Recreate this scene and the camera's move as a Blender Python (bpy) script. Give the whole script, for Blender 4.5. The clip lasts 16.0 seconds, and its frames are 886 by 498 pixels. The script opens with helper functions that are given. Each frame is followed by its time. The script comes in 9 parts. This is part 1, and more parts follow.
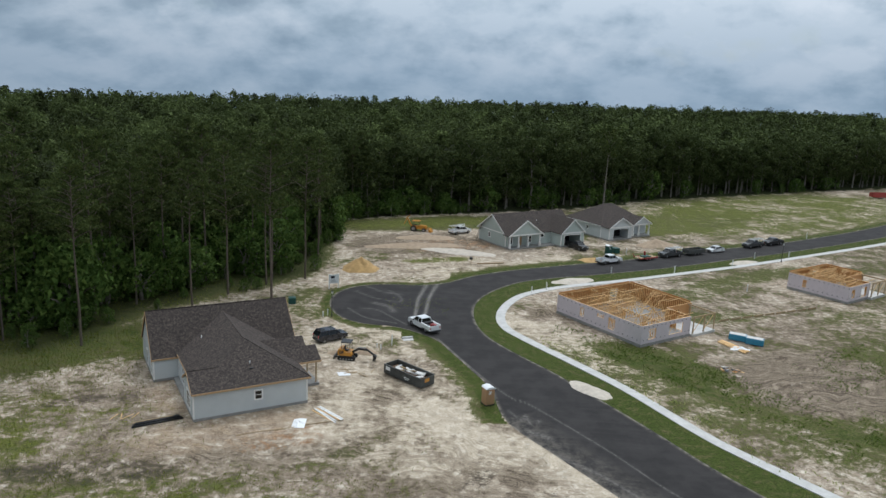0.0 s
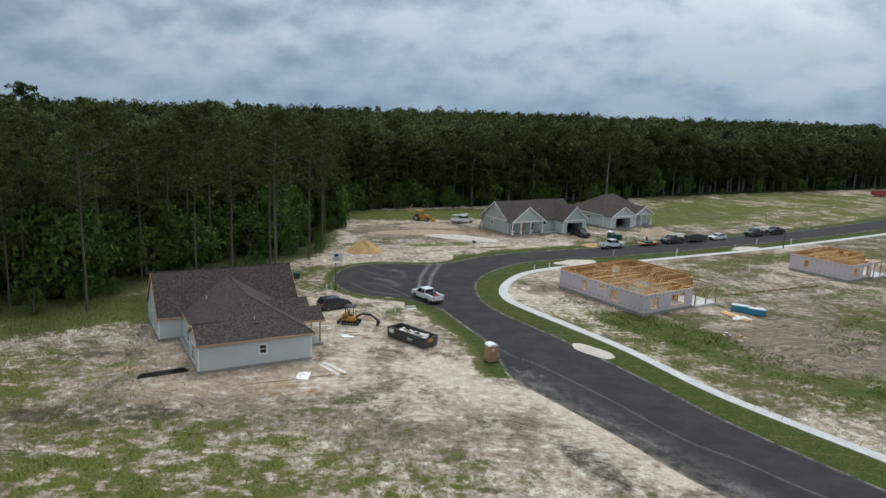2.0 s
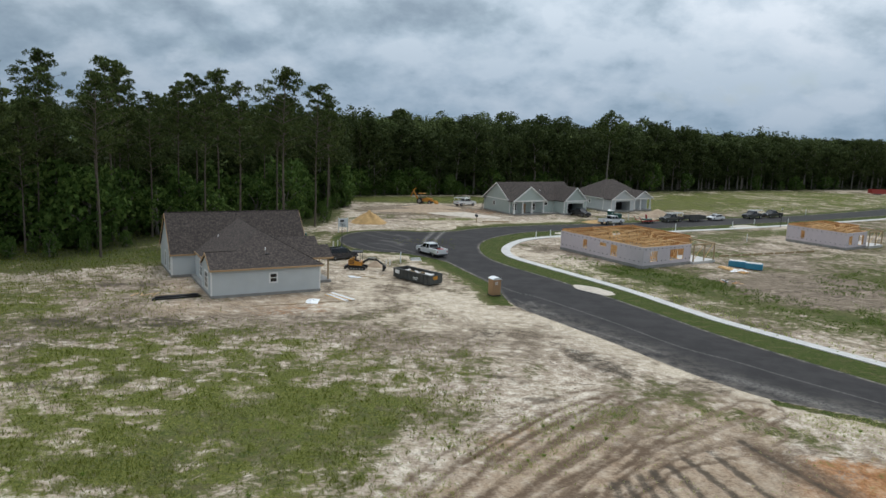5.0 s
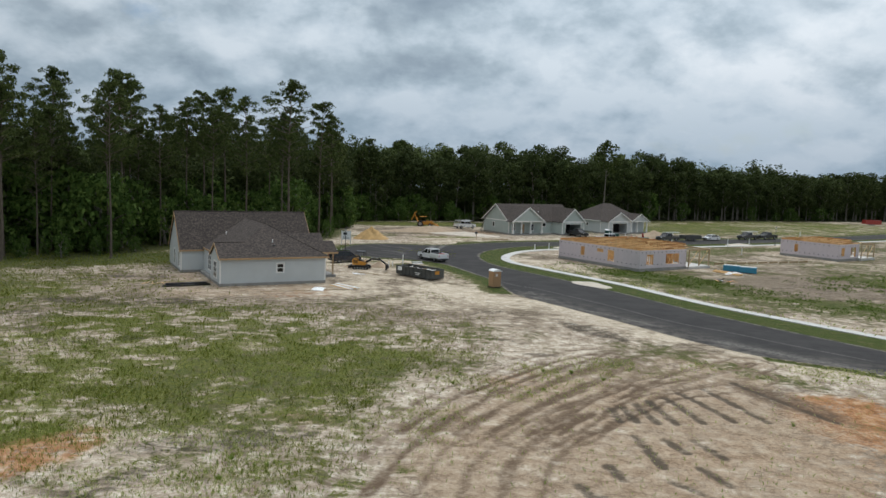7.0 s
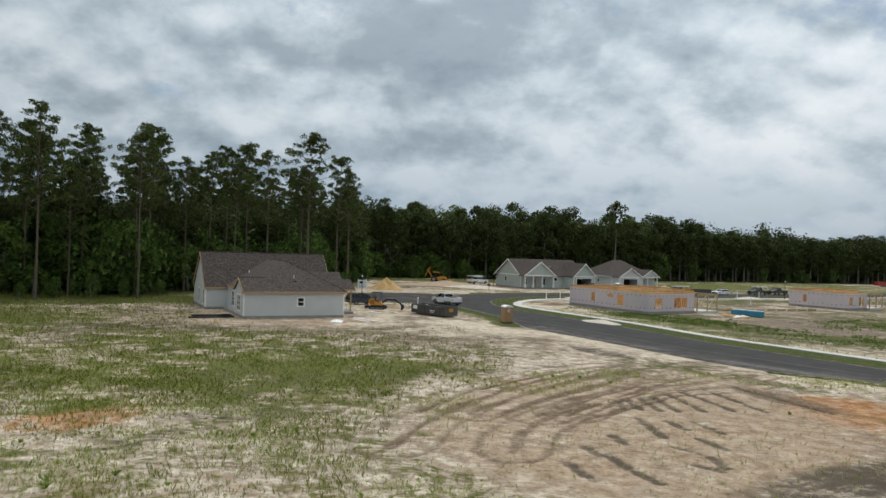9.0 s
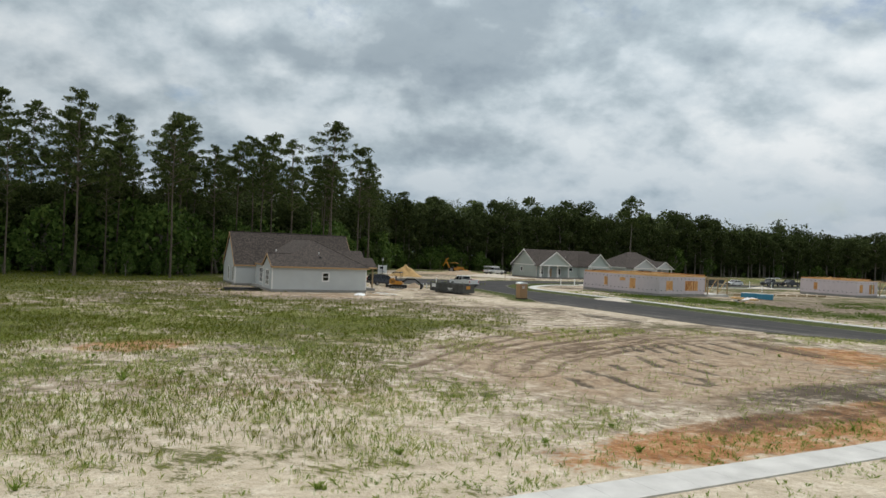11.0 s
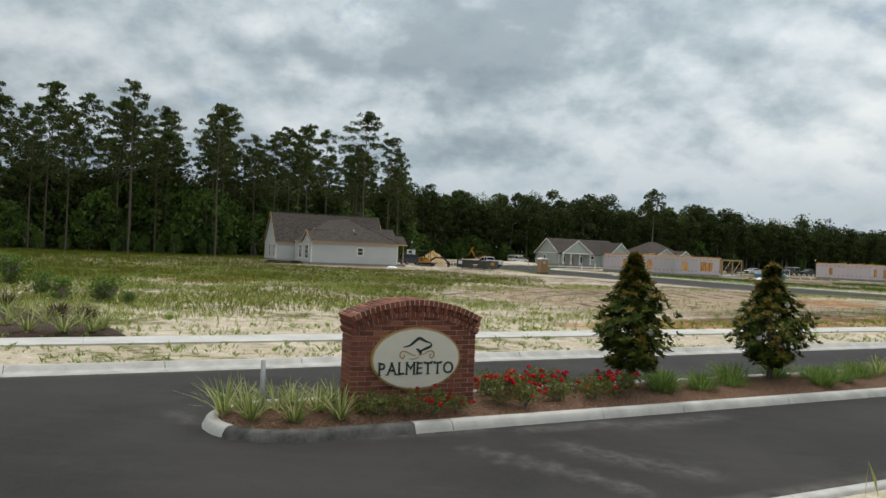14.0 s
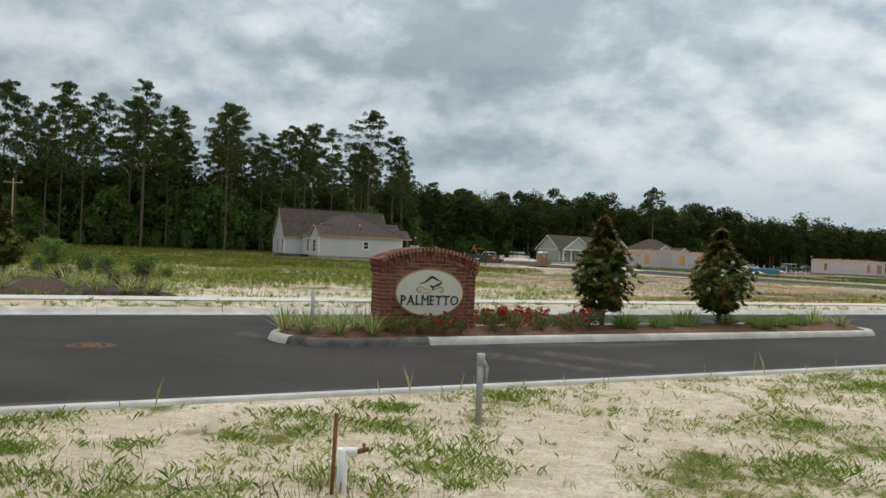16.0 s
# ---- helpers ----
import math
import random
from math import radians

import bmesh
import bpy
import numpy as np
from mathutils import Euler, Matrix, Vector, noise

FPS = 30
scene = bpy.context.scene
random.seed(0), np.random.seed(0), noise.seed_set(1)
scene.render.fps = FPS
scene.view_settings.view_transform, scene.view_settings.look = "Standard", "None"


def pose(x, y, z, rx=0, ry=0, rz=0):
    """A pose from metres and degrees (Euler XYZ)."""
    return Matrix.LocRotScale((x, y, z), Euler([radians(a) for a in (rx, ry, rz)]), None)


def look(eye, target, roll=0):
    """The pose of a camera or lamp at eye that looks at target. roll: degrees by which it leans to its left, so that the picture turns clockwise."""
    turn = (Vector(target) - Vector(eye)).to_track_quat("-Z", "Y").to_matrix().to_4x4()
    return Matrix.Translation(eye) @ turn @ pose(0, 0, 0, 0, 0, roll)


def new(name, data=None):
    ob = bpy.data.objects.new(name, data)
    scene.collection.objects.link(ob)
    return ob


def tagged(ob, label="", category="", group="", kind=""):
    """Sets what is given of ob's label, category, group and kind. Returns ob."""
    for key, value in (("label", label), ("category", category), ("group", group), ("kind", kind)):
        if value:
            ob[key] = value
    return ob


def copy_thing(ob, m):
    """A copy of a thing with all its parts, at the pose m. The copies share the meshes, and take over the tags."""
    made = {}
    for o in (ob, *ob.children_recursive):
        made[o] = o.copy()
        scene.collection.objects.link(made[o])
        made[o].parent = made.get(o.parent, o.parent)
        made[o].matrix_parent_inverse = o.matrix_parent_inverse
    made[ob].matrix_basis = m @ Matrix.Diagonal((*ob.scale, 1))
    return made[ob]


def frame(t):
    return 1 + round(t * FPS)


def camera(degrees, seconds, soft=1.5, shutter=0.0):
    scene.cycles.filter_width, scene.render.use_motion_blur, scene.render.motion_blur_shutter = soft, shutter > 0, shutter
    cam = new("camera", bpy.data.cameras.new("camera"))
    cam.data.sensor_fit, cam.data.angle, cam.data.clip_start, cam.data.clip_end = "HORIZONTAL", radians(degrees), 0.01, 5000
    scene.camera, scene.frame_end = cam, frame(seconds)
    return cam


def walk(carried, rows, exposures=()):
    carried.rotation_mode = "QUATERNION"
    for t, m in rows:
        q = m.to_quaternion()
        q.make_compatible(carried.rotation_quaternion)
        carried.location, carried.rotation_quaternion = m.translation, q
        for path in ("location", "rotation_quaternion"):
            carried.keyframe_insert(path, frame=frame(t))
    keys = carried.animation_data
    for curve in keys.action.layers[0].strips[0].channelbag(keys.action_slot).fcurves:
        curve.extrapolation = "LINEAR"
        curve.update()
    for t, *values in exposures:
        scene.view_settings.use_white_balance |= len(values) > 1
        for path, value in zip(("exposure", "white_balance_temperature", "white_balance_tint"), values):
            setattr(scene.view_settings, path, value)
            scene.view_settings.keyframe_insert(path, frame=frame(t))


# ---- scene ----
cam = camera(61.9, 16.0)
PATH = [
    (0, (-0.497, -0.806, 37.567), (-0.511, 1.143, 37.118), 2.7),
    (0.5, (-0.339, -1.401, 36.027), (-0.356, 0.55, 35.589), 2.6),
    (1, (-0.193, -1.992, 34.446), (-0.214, -0.038, 34.018), 2.5),
    (1.5, (-0.179, -2.588, 32.689), (-0.202, -0.632, 32.273), 2.5),
    (2, (-0.164, -3.085, 30.816), (-0.188, -1.126, 30.413), 2.5),
    (2.5, (-0.252, -3.678, 29.195), (-0.276, -1.717, 28.802), 2.5),
    (3, (-0.154, -4.518, 27.492), (-0.18, -2.555, 27.11), 2.5),
    (3.5, (-0.159, -5.353, 25.804), (-0.186, -3.388, 25.434), 2.5),
    (4, (-0.136, -6.162, 24.008), (-0.164, -4.195, 23.65), 2.5),
    (4.5, (-0.112, -7.051, 22.376), (-0.14, -5.082, 22.029), 2.5),
    (5, (-0.137, -7.892, 20.705), (-0.166, -5.921, 20.368), 2.5),
    (5.2, (-0.212, -8.23, 20.031), (-0.239, -6.259, 19.697), 2.5),
    (7.3, (-0.042, -12.263, 13.343), (-0.078, -10.271, 13.167), 2.2),
    (7.5, (-0.025, -12.664, 12.858), (-0.065, -10.671, 12.701), 2.2),
    (8, (-0.016, -13.635, 11.729), (-0.066, -11.638, 11.629), 2.2),
    (8.5, (0.009, -14.687, 10.718), (-0.053, -12.689, 10.676), 2.2),
    (9, (0.033, -15.803, 9.761), (-0.042, -13.805, 9.752), 2.2),
    (9.2, (0.046, -16.238, 9.422), (-0.034, -14.24, 9.419), 2.2),
    (11.3, (0.334, -21.207, 5.966), (0.202, -19.211, 5.965), 2.4),
    (11.5, (0.364, -21.712, 5.639), (0.225, -19.717, 5.642), 2.4),
    (12, (0.442, -23.002, 4.962), (0.293, -21.008, 4.964), 2.4),
    (12.5, (0.542, -24.149, 4.345), (0.382, -22.156, 4.348), 2.4),
    (13, (0.592, -25.337, 3.759), (0.422, -23.344, 3.761), 2.3),
    (13.5, (0.687, -26.624, 3.293), (0.505, -24.632, 3.293), 2.3),
    (14, (0.761, -27.798, 2.885), (0.571, -25.807, 2.886), 2.5),
    (14.5, (0.827, -28.947, 2.55), (0.632, -26.956, 2.549), 2.3),
    (15, (0.9, -29.903, 2.206), (0.703, -27.913, 2.207), 2.5),
    (16, (1.033, -31.403, 1.982), (0.837, -29.413, 1.983), 2.5),
]
walk(cam, [(t, look(eye, target, roll)) for t, eye, target, roll in PATH],
     exposures=[(0, -0.1, 5900, 9), (5, -0.12, 5950, 9), (9, -0.1, 6350, 9), (16, -0.08, 6550, 8)])

# ---- daylight: a broken overcast sky and a soft, veiled sun ----
SUN_ELEV, SUN_AZ = radians(60), radians(78)   # azimuth measured from +x towards +y

world = bpy.data.worlds.new("overcast_sky")
scene.world = world
world.use_nodes = True
wt = world.node_tree
wt.nodes.clear()


def wnode(kind, **vals):
    n = wt.nodes.new(kind)
    for k, v in vals.items():
        n.inputs[k].default_value = v
    return n


def wmath(op, a, b=None, clamp=False):
    n = wt.nodes.new("ShaderNodeMath")
    n.operation, n.use_clamp = op, clamp
    for i, v in enumerate((a, b)):
        if v is None:
            continue
        if isinstance(v, (int, float)):
            n.inputs[i].default_value = v
        else:
            wt.links.new(v, n.inputs[i])
    return n.outputs[0]


sky = wt.nodes.new("ShaderNodeTexSky")
sky.sky_type, sky.sun_disc = "NISHITA", False
sky.sun_elevation, sky.sun_rotation = SUN_ELEV, radians(90) - SUN_AZ
geo = wt.nodes.new("ShaderNodeTexCoord")
sep = wt.nodes.new("ShaderNodeSeparateXYZ")
wt.links.new(geo.outputs["Generated"], sep.inputs[0])
# the cloud deck seen in perspective: the plan is pressed together towards the horizon
lift = wmath("ADD", wmath("MAXIMUM", sep.outputs[2], -0.2), 0.52)
plane = wt.nodes.new("ShaderNodeCombineXYZ")
wt.links.new(wmath("DIVIDE", sep.outputs[0], lift), plane.inputs[0])
wt.links.new(wmath("DIVIDE", sep.outputs[1], lift), plane.inputs[1])
# the same plan a little nearer, for the lit tops and shaded bases of the heaps
above = wt.nodes.new("ShaderNodeVectorMath")
above.operation = "SCALE"
wt.links.new(plane.outputs[0], above.inputs[0])
above.inputs["Scale"].default_value = 0.955


def cloud_noise(scale, detail, rough, dist, offset, src=None):
    mp = wt.nodes.new("ShaderNodeMapping")
    mp.inputs["Location"].default_value = offset
    wt.links.new((src or plane).outputs[0], mp.inputs[0])
    n = wt.nodes.new("ShaderNodeTexNoise")
    n.inputs["Scale"].default_value = scale
    n.inputs["Detail"].default_value = detail
    n.inputs["Roughness"].default_value = rough
    n.inputs["Distortion"].default_value = dist
    wt.links.new(mp.outputs[0], n.inputs["Vector"])
    return n.outputs["Fac"]


def wramp(fac, stops):
    r = wt.nodes.new("ShaderNodeValToRGB")
    wt.links.new(fac, r.inputs[0])
    e = r.color_ramp.elements
    while len(e) < len(stops):
        e.new(0.5)
    for el, (p, c) in zip(e, stops):
        el.position, el.color = p, (*c, 1)
    return r.outputs[0]


def wmix(fac, a, b, mode="MIX"):
    m = wt.nodes.new("ShaderNodeMix")
    m.data_type, m.blend_type = "RGBA", mode
    for sock, v in ((m.inputs[0], fac), (m.inputs[6], a), (m.inputs[7], b)):
        if isinstance(v, (int, float)):
            sock.default_value = v
        elif isinstance(v, tuple):
            sock.default_value = (*v, 1)
        else:
            wt.links.new(v, sock)
    return m.outputs[2]


big = cloud_noise(1.25, 3, 0.5, 0.1, (0.4, 5.2, 1.0))
mid = cloud_noise(3.3, 9, 0.54, 0.12, (5.2, 2.3, 6.1))
mid_above = cloud_noise(3.3, 9, 0.54, 0.12, (5.2, 2.3, 6.1), above)
small = cloud_noise(9.5, 8, 0.58, 0.1, (8.3, 4.4, 0.2))
small_above = cloud_noise(9.5, 8, 0.58, 0.1, (8.3, 4.4, 0.2), above)
puffs = wmath("ABSOLUTE", wmath("SUBTRACT", cloud_noise(5.5, 5, 0.5, 0.1, (2.2, 7.3, 1.1)), 0.5))
# heaps catch light where they rise towards the hidden sun and fall into shade below
relief = wmath("ADD", wmath("MULTIPLY", wmath("SUBTRACT", mid, mid_above), 0.5), wmath("MULTIPLY", wmath("SUBTRACT", small, small_above), 0.26))
relief = wmath("ADD", relief, wmath("MULTIPLY", wmath("SUBTRACT", puffs, 0.09), 0.35))
both = wmath("ADD", wmath("ADD", wmath("MULTIPLY", big, 0.60), wmath("MULTIPLY", mid, 0.40)), relief)
cloud = wramp(both, [(0.26, (0.26, 0.32, 0.375)), (0.36, (0.33, 0.395, 0.45)), (0.45, (0.44, 0.515, 0.565)), (0.52, (0.57, 0.64, 0.69)),
                     (0.62, (0.71, 0.765, 0.80))])
# crisp heaps of cumulus standing before the grey deck, white above and shaded below
heap_mask = wmath("MULTIPLY", wmath("SUBTRACT", cloud_noise(1.8, 11, 0.6, 0.1, (6.4, 0.9, 3.3)), 0.505), 16.0, clamp=True)
heap_light = wramp(wmath("ADD", wmath("MULTIPLY", relief, 1.5), wmath("MULTIPLY", big, 0.9)),
                   [(0.30, (0.36, 0.425, 0.475)), (0.42, (0.52, 0.585, 0.63)), (0.52, (0.68, 0.735, 0.77)), (0.64, (0.86, 0.885, 0.90))])
cloud = wmix(wmath("MULTIPLY", heap_mask, 0.72), cloud, heap_light)
low = wmath("SUBTRACT", 1.0, wmath("MULTIPLY", wmath("MAXIMUM", sep.outputs[2], 0.0), 7.0), clamp=True)
cloud = wmix(wmath("MULTIPLY", low, 0.6), cloud, (0.235, 0.34, 0.45))
# the cloud deck thins towards the zenith, where the sun stands behind it
cloud = wmix(wmath("MULTIPLY", wmath("SUBTRACT", sep.outputs[2], 0.35, clamp=True), 1.5, clamp=True), cloud, (1.15, 1.15, 1.12))
# brighter cloud round the hidden sun, dimmer away from it
sdir = (math.cos(SUN_ELEV) * math.cos(SUN_AZ), math.cos(SUN_ELEV) * math.sin(SUN_AZ), math.sin(SUN_ELEV))
dotn = wt.nodes.new("ShaderNodeVectorMath")
dotn.operation = "DOT_PRODUCT"
wt.links.new(geo.outputs["Generated"], dotn.inputs[0])
dotn.inputs[1].default_value = sdir
near_sun = wmath("POWER", wmath("MAXIMUM", dotn.outputs["Value"], 0.0), 2.0)
glow = wt.nodes.new("ShaderNodeCombineColor")
for ch in range(3):
    wt.links.new(wmath("ADD", 0.72, wmath("MULTIPLY", near_sun, 0.85)), glow.inputs[ch])
cloud = wmix(1.0, cloud, glow.outputs[0], "MULTIPLY")
gap = wmath("MULTIPLY", wmath("SUBTRACT", cloud_noise(3.4, 8, 0.6, 0.2, (1.2, 9.7, 0)), 0.59, clamp=True), 12.0, clamp=True)
gap = wmath("MULTIPLY", gap, wmath("MULTIPLY", wmath("MAXIMUM", sep.outputs[2], 0.0), 6.0, clamp=True))
bg_sky = wnode("ShaderNodeBackground", Strength=0.08)
wt.links.new(sky.outputs[0], bg_sky.inputs["Color"])
bg_cloud = wnode("ShaderNodeBackground", Strength=1.0)
wt.links.new(cloud, bg_cloud.inputs["Color"])
mixer = wt.nodes.new("ShaderNodeMixShader")
wt.links.new(wmath("SUBTRACT", 1.0, wmath("MULTIPLY", gap, 0.75)), mixer.inputs[0])
wt.links.new(bg_sky.outputs[0], mixer.inputs[1])
wt.links.new(bg_cloud.outputs[0], mixer.inputs[2])
wout = wt.nodes.new("ShaderNodeOutputWorld")
wt.links.new(mixer.outputs[0], wout.inputs[0])

sun = new("sun", bpy.data.lights.new("sun", "SUN"))
sun.data.energy, sun.data.angle, sun.data.color = 1.1, radians(14), (1.0, 0.975, 0.94)
sun.matrix_world = look((0, 0, 0), (-math.cos(SUN_ELEV) * math.cos(SUN_AZ), -math.cos(SUN_ELEV) * math.sin(SUN_AZ), -math.sin(SUN_ELEV)))

# ---- materials ----
def material(name, rough=0.8, metal=0.0, spec=0.5):
    m = bpy.data.materials.new(name)
    m.use_nodes = True
    b = m.node_tree.nodes["Principled BSDF"]
    b.inputs["Roughness"].default_value, b.inputs["Metallic"].default_value = rough, metal
    b.inputs["Specular IOR Level"].default_value = spec
    return m, m.node_tree, b


def nnoise(t, scale, detail=4, rough=0.55, vec=None, stretch=None):
    n = t.nodes.new("ShaderNodeTexNoise")
    n.inputs["Scale"].default_value, n.inputs["Detail"].default_value, n.inputs["Roughness"].default_value = scale, detail, rough
    if vec is None:
        vec = t.nodes.new("ShaderNodeTexCoord").outputs["Object"]
    if stretch:
        mp = t.nodes.new("ShaderNodeMapping")
        mp.inputs["Scale"].default_value = stretch
        t.links.new(vec, mp.inputs[0])
        vec = mp.outputs[0]
    t.links.new(vec, n.inputs["Vector"])
    return n.outputs["Fac"]


def nramp(t, fac, stops, interp="LINEAR"):
    r = t.nodes.new("ShaderNodeValToRGB")
    r.color_ramp.interpolation = interp
    t.links.new(fac, r.inputs[0])
    e = r.color_ramp.elements
    while len(e) < len(stops):
        e.new(0.5)
    for el, (p, c) in zip(e, stops):
        el.position, el.color = p, ((c, c, c, 1) if isinstance(c, (int, float)) else (*c, 1))
    return r.outputs[0]


def nmix(t, fac, a, b, mode="MIX"):
    m = t.nodes.new("ShaderNodeMix")
    m.data_type, m.blend_type = "RGBA", mode
    for sock, v in ((m.inputs[0], fac), (m.inputs[6], a), (m.inputs[7], b)):
        if isinstance(v, (int, float)):
            sock.default_value = v
        elif isinstance(v, tuple):
            sock.default_value = (*v, 1)
        else:
            t.links.new(v, sock)
    return m.outputs[2]


def nmath(t, op, a, b=None, clamp=False):
    n = t.nodes.new("ShaderNodeMath")
    n.operation, n.use_clamp = op, clamp
    for i, v in enumerate((a, b)):
        if v is None:
            continue
        if isinstance(v, (int, float)):
            n.inputs[i].default_value = v
        else:
            t.links.new(v, n.inputs[i])
    return n.outputs[0]


def nbump(t, b, height, strength=0.4, dist=0.02):
    n = t.nodes.new("ShaderNodeBump")
    n.inputs["Strength"].default_value, n.inputs["Distance"].default_value = strength, dist
    t.links.new(height, n.inputs["Height"])
    t.links.new(n.outputs[0], b.inputs["Normal"])


def attr(t, name):
    n = t.nodes.new("ShaderNodeAttribute")
    n.attribute_name = name
    return n.outputs["Fac"]


def island(t):
    return t.nodes.new("ShaderNodeNewGeometry").outputs["Random Per Island"]


def obj_random(t):
    return t.nodes.new("ShaderNodeObjectInfo").outputs["Random"]


def plain(name, col, rough=0.7, metal=0.0, vary=0.15, scale=6.0, bump=0.0, spec=0.5, fine=60.0):
    """A surface of one colour with soft stains and fine grain."""
    m, t, b = material(name, rough, metal, spec)
    lo = tuple(c * (1 - vary) for c in col)
    hi = tuple(min(1, c * (1 + vary)) for c in col)
    f = nmath(t, "ADD", nmath(t, "MULTIPLY", nnoise(t, scale, 5), 0.65), nmath(t, "MULTIPLY", nnoise(t, fine, 3), 0.35))
    t.links.new(nramp(t, f, [(0.3, lo), (0.7, hi)]), b.inputs["Base Color"])
    if bump:
        nbump(t, b, nnoise(t, fine, 4), bump, 0.01)
    return m


def lumber(name, a, b_, scale=3.0):
    m, t, b = material(name, 0.75)
    f = nnoise(t, scale, 5, 0.6, stretch=(1, 1, 6))
    c = nramp(t, f, [(0.3, a), (0.7, b_)])
    c = nmix(t, nmath(t, "MULTIPLY", obj_random(t), 0.35), c, tuple(x * 0.6 for x in a))
    t.links.new(c, b.inputs["Base Color"])
    return m


def leaf(name, dark, mid, light, rough=0.55, spec=0.35, translucent=0.25):
    m, t, b = material(name, rough, 0, spec)
    c = nramp(t, island(t), [(0.0, dark), (0.55, mid), (1.0, light)])
    c = nmix(t, nmath(t, "MULTIPLY", obj_random(t), 0.35), c, dark)
    tint = nmath(t, "ADD", 1.0, attr(t, "tint"))
    c = nmix(t, 1.0, c, tint, "MULTIPLY")
    t.links.new(c, b.inputs["Base Color"])
    if translucent:
        tr = t.nodes.new("ShaderNodeBsdfTranslucent")
        t.links.new(c, tr.inputs[0])
        mx = t.nodes.new("ShaderNodeMixShader")
        mx.inputs[0].default_value = translucent
        t.links.new(b.outputs[0], mx.inputs[1])
        t.links.new(tr.outputs[0], mx.inputs[2])
        t.links.new(mx.outputs[0], t.nodes["Material Output"].inputs[0])
    return m


def ground_material():
    """Bleached sand broken by grey dirt, clay, weeds and litter, the wood's floor darkened for shade; where each lies
    comes from the sheet's own masks.
    """
    m, t, b = material("sandy_ground", 0.95, 0, 0.12)
    obj = t.nodes.new("ShaderNodeTexCoord").outputs["Object"]
    n1, n2, n3, n4 = nnoise(t, 0.16, 6, 0.6), nnoise(t, 0.9, 8, 0.7), nnoise(t, 4.5, 7, 0.75), nnoise(t, 26.0, 5, 0.75)
    # wandering drag marks: stretched noise over a bent plan
    bend = t.nodes.new("ShaderNodeTexNoise")
    bend.inputs["Scale"].default_value, bend.inputs["Detail"].default_value = 0.07, 3
    t.links.new(obj, bend.inputs["Vector"])
    off = t.nodes.new("ShaderNodeVectorMath")
    off.operation = "MULTIPLY_ADD"
    t.links.new(bend.outputs["Color"], off.inputs[0])
    off.inputs[1].default_value = (26, 26, 0)
    t.links.new(obj, off.inputs[2])
    mp = t.nodes.new("ShaderNodeMapping")
    mp.inputs["Rotation"].default_value = (0, 0, radians(-20))
    mp.inputs["Scale"].default_value = (0.13, 1.25, 1)
    t.links.new(off.outputs[0], mp.inputs[0])
    streak = nnoise(t, 1.3, 8, 0.72, vec=mp.outputs[0])
    mix3 = nmath(t, "ADD", nmath(t, "ADD", nmath(t, "MULTIPLY", n2, 0.4), nmath(t, "MULTIPLY", n3, 0.35)), nmath(t, "MULTIPLY", n4, 0.25))
    sand = nramp(t, mix3, [(0.43, (0.25, 0.195, 0.142)), (0.475, (0.40, 0.325, 0.245)), (0.51, (0.53, 0.45, 0.35)), (0.56, (0.68, 0.60, 0.485))])
    sand = nmix(t, nramp(t, n1, [(0.46, 0.0), (0.6, 0.6)]), sand, nramp(t, mix3, [(0.44, (0.20, 0.15, 0.11)), (0.55, (0.48, 0.40, 0.315))]))
    sand = nmix(t, nmath(t, "MULTIPLY", attr(t, "clean"), 0.75), sand, nramp(t, nmath(t, "ADD", nmath(t, "MULTIPLY", n3, 0.4), nmath(t, "MULTIPLY", n4, 0.6)), [(0.40, (0.48, 0.39, 0.275)), (0.56, (0.74, 0.655, 0.51))]))
    drag = nramp(t, nmath(t, "ADD", nmath(t, "MULTIPLY", streak, 0.6), nmath(t, "MULTIPLY", n3, 0.4)), [(0.485, 0.0), (0.535, 1.0)])
    sand = nmix(t, nmath(t, "MULTIPLY", drag, nmath(t, "ADD", nmath(t, "MULTIPLY", attr(t, "track"), 0.9), 0.08), clamp=True), sand, (0.145, 0.105, 0.074))
    dirt = nramp(t, nmath(t, "ADD", nmath(t, "MULTIPLY", streak, 0.4), nmath(t, "MULTIPLY", nmath(t, "ADD", n3, n4), 0.3)),
                 [(0.45, (0.062, 0.047, 0.033)), (0.495, (0.17, 0.132, 0.094)), (0.55, (0.38, 0.315, 0.235))])
    clay = nramp(t, mix3, [(0.43, (0.19, 0.085, 0.036)), (0.5, (0.38, 0.185, 0.078)), (0.57, (0.53, 0.34, 0.20))])
    gmix = nmath(t, "ADD", nmath(t, "MULTIPLY", n3, 0.45), nmath(t, "MULTIPLY", n4, 0.55))
    green = nramp(t, gmix, [(0.42, (0.016, 0.024, 0.006)), (0.48, (0.054, 0.072, 0.015)), (0.53, (0.115, 0.132, 0.032)), (0.59, (0.24, 0.23, 0.10))])
    green = nmix(t, nramp(t, nmath(t, "ADD", nmath(t, "MULTIPLY", n2, 0.6), nmath(t, "MULTIPLY", n3, 0.4)), [(0.46, 0.0), (0.57, 0.75)]), green, (0.115, 0.095, 0.05))
    mown = nramp(t, gmix, [(0.43, (0.014, 0.022, 0.005)), (0.5, (0.046, 0.068, 0.012)), (0.57, (0.115, 0.135, 0.034))])
    mown = nmix(t, nramp(t, n2, [(0.5, 0.0), (0.62, 0.7)]), mown, nramp(t, gmix, [(0.45, (0.05, 0.045, 0.018)), (0.55, (0.19, 0.165, 0.075))]))
    green = nmix(t, nmath(t, "MULTIPLY", nmath(t, "SUBTRACT", attr(t, "grass"), 1.05), 5.0, clamp=True), green, mown)
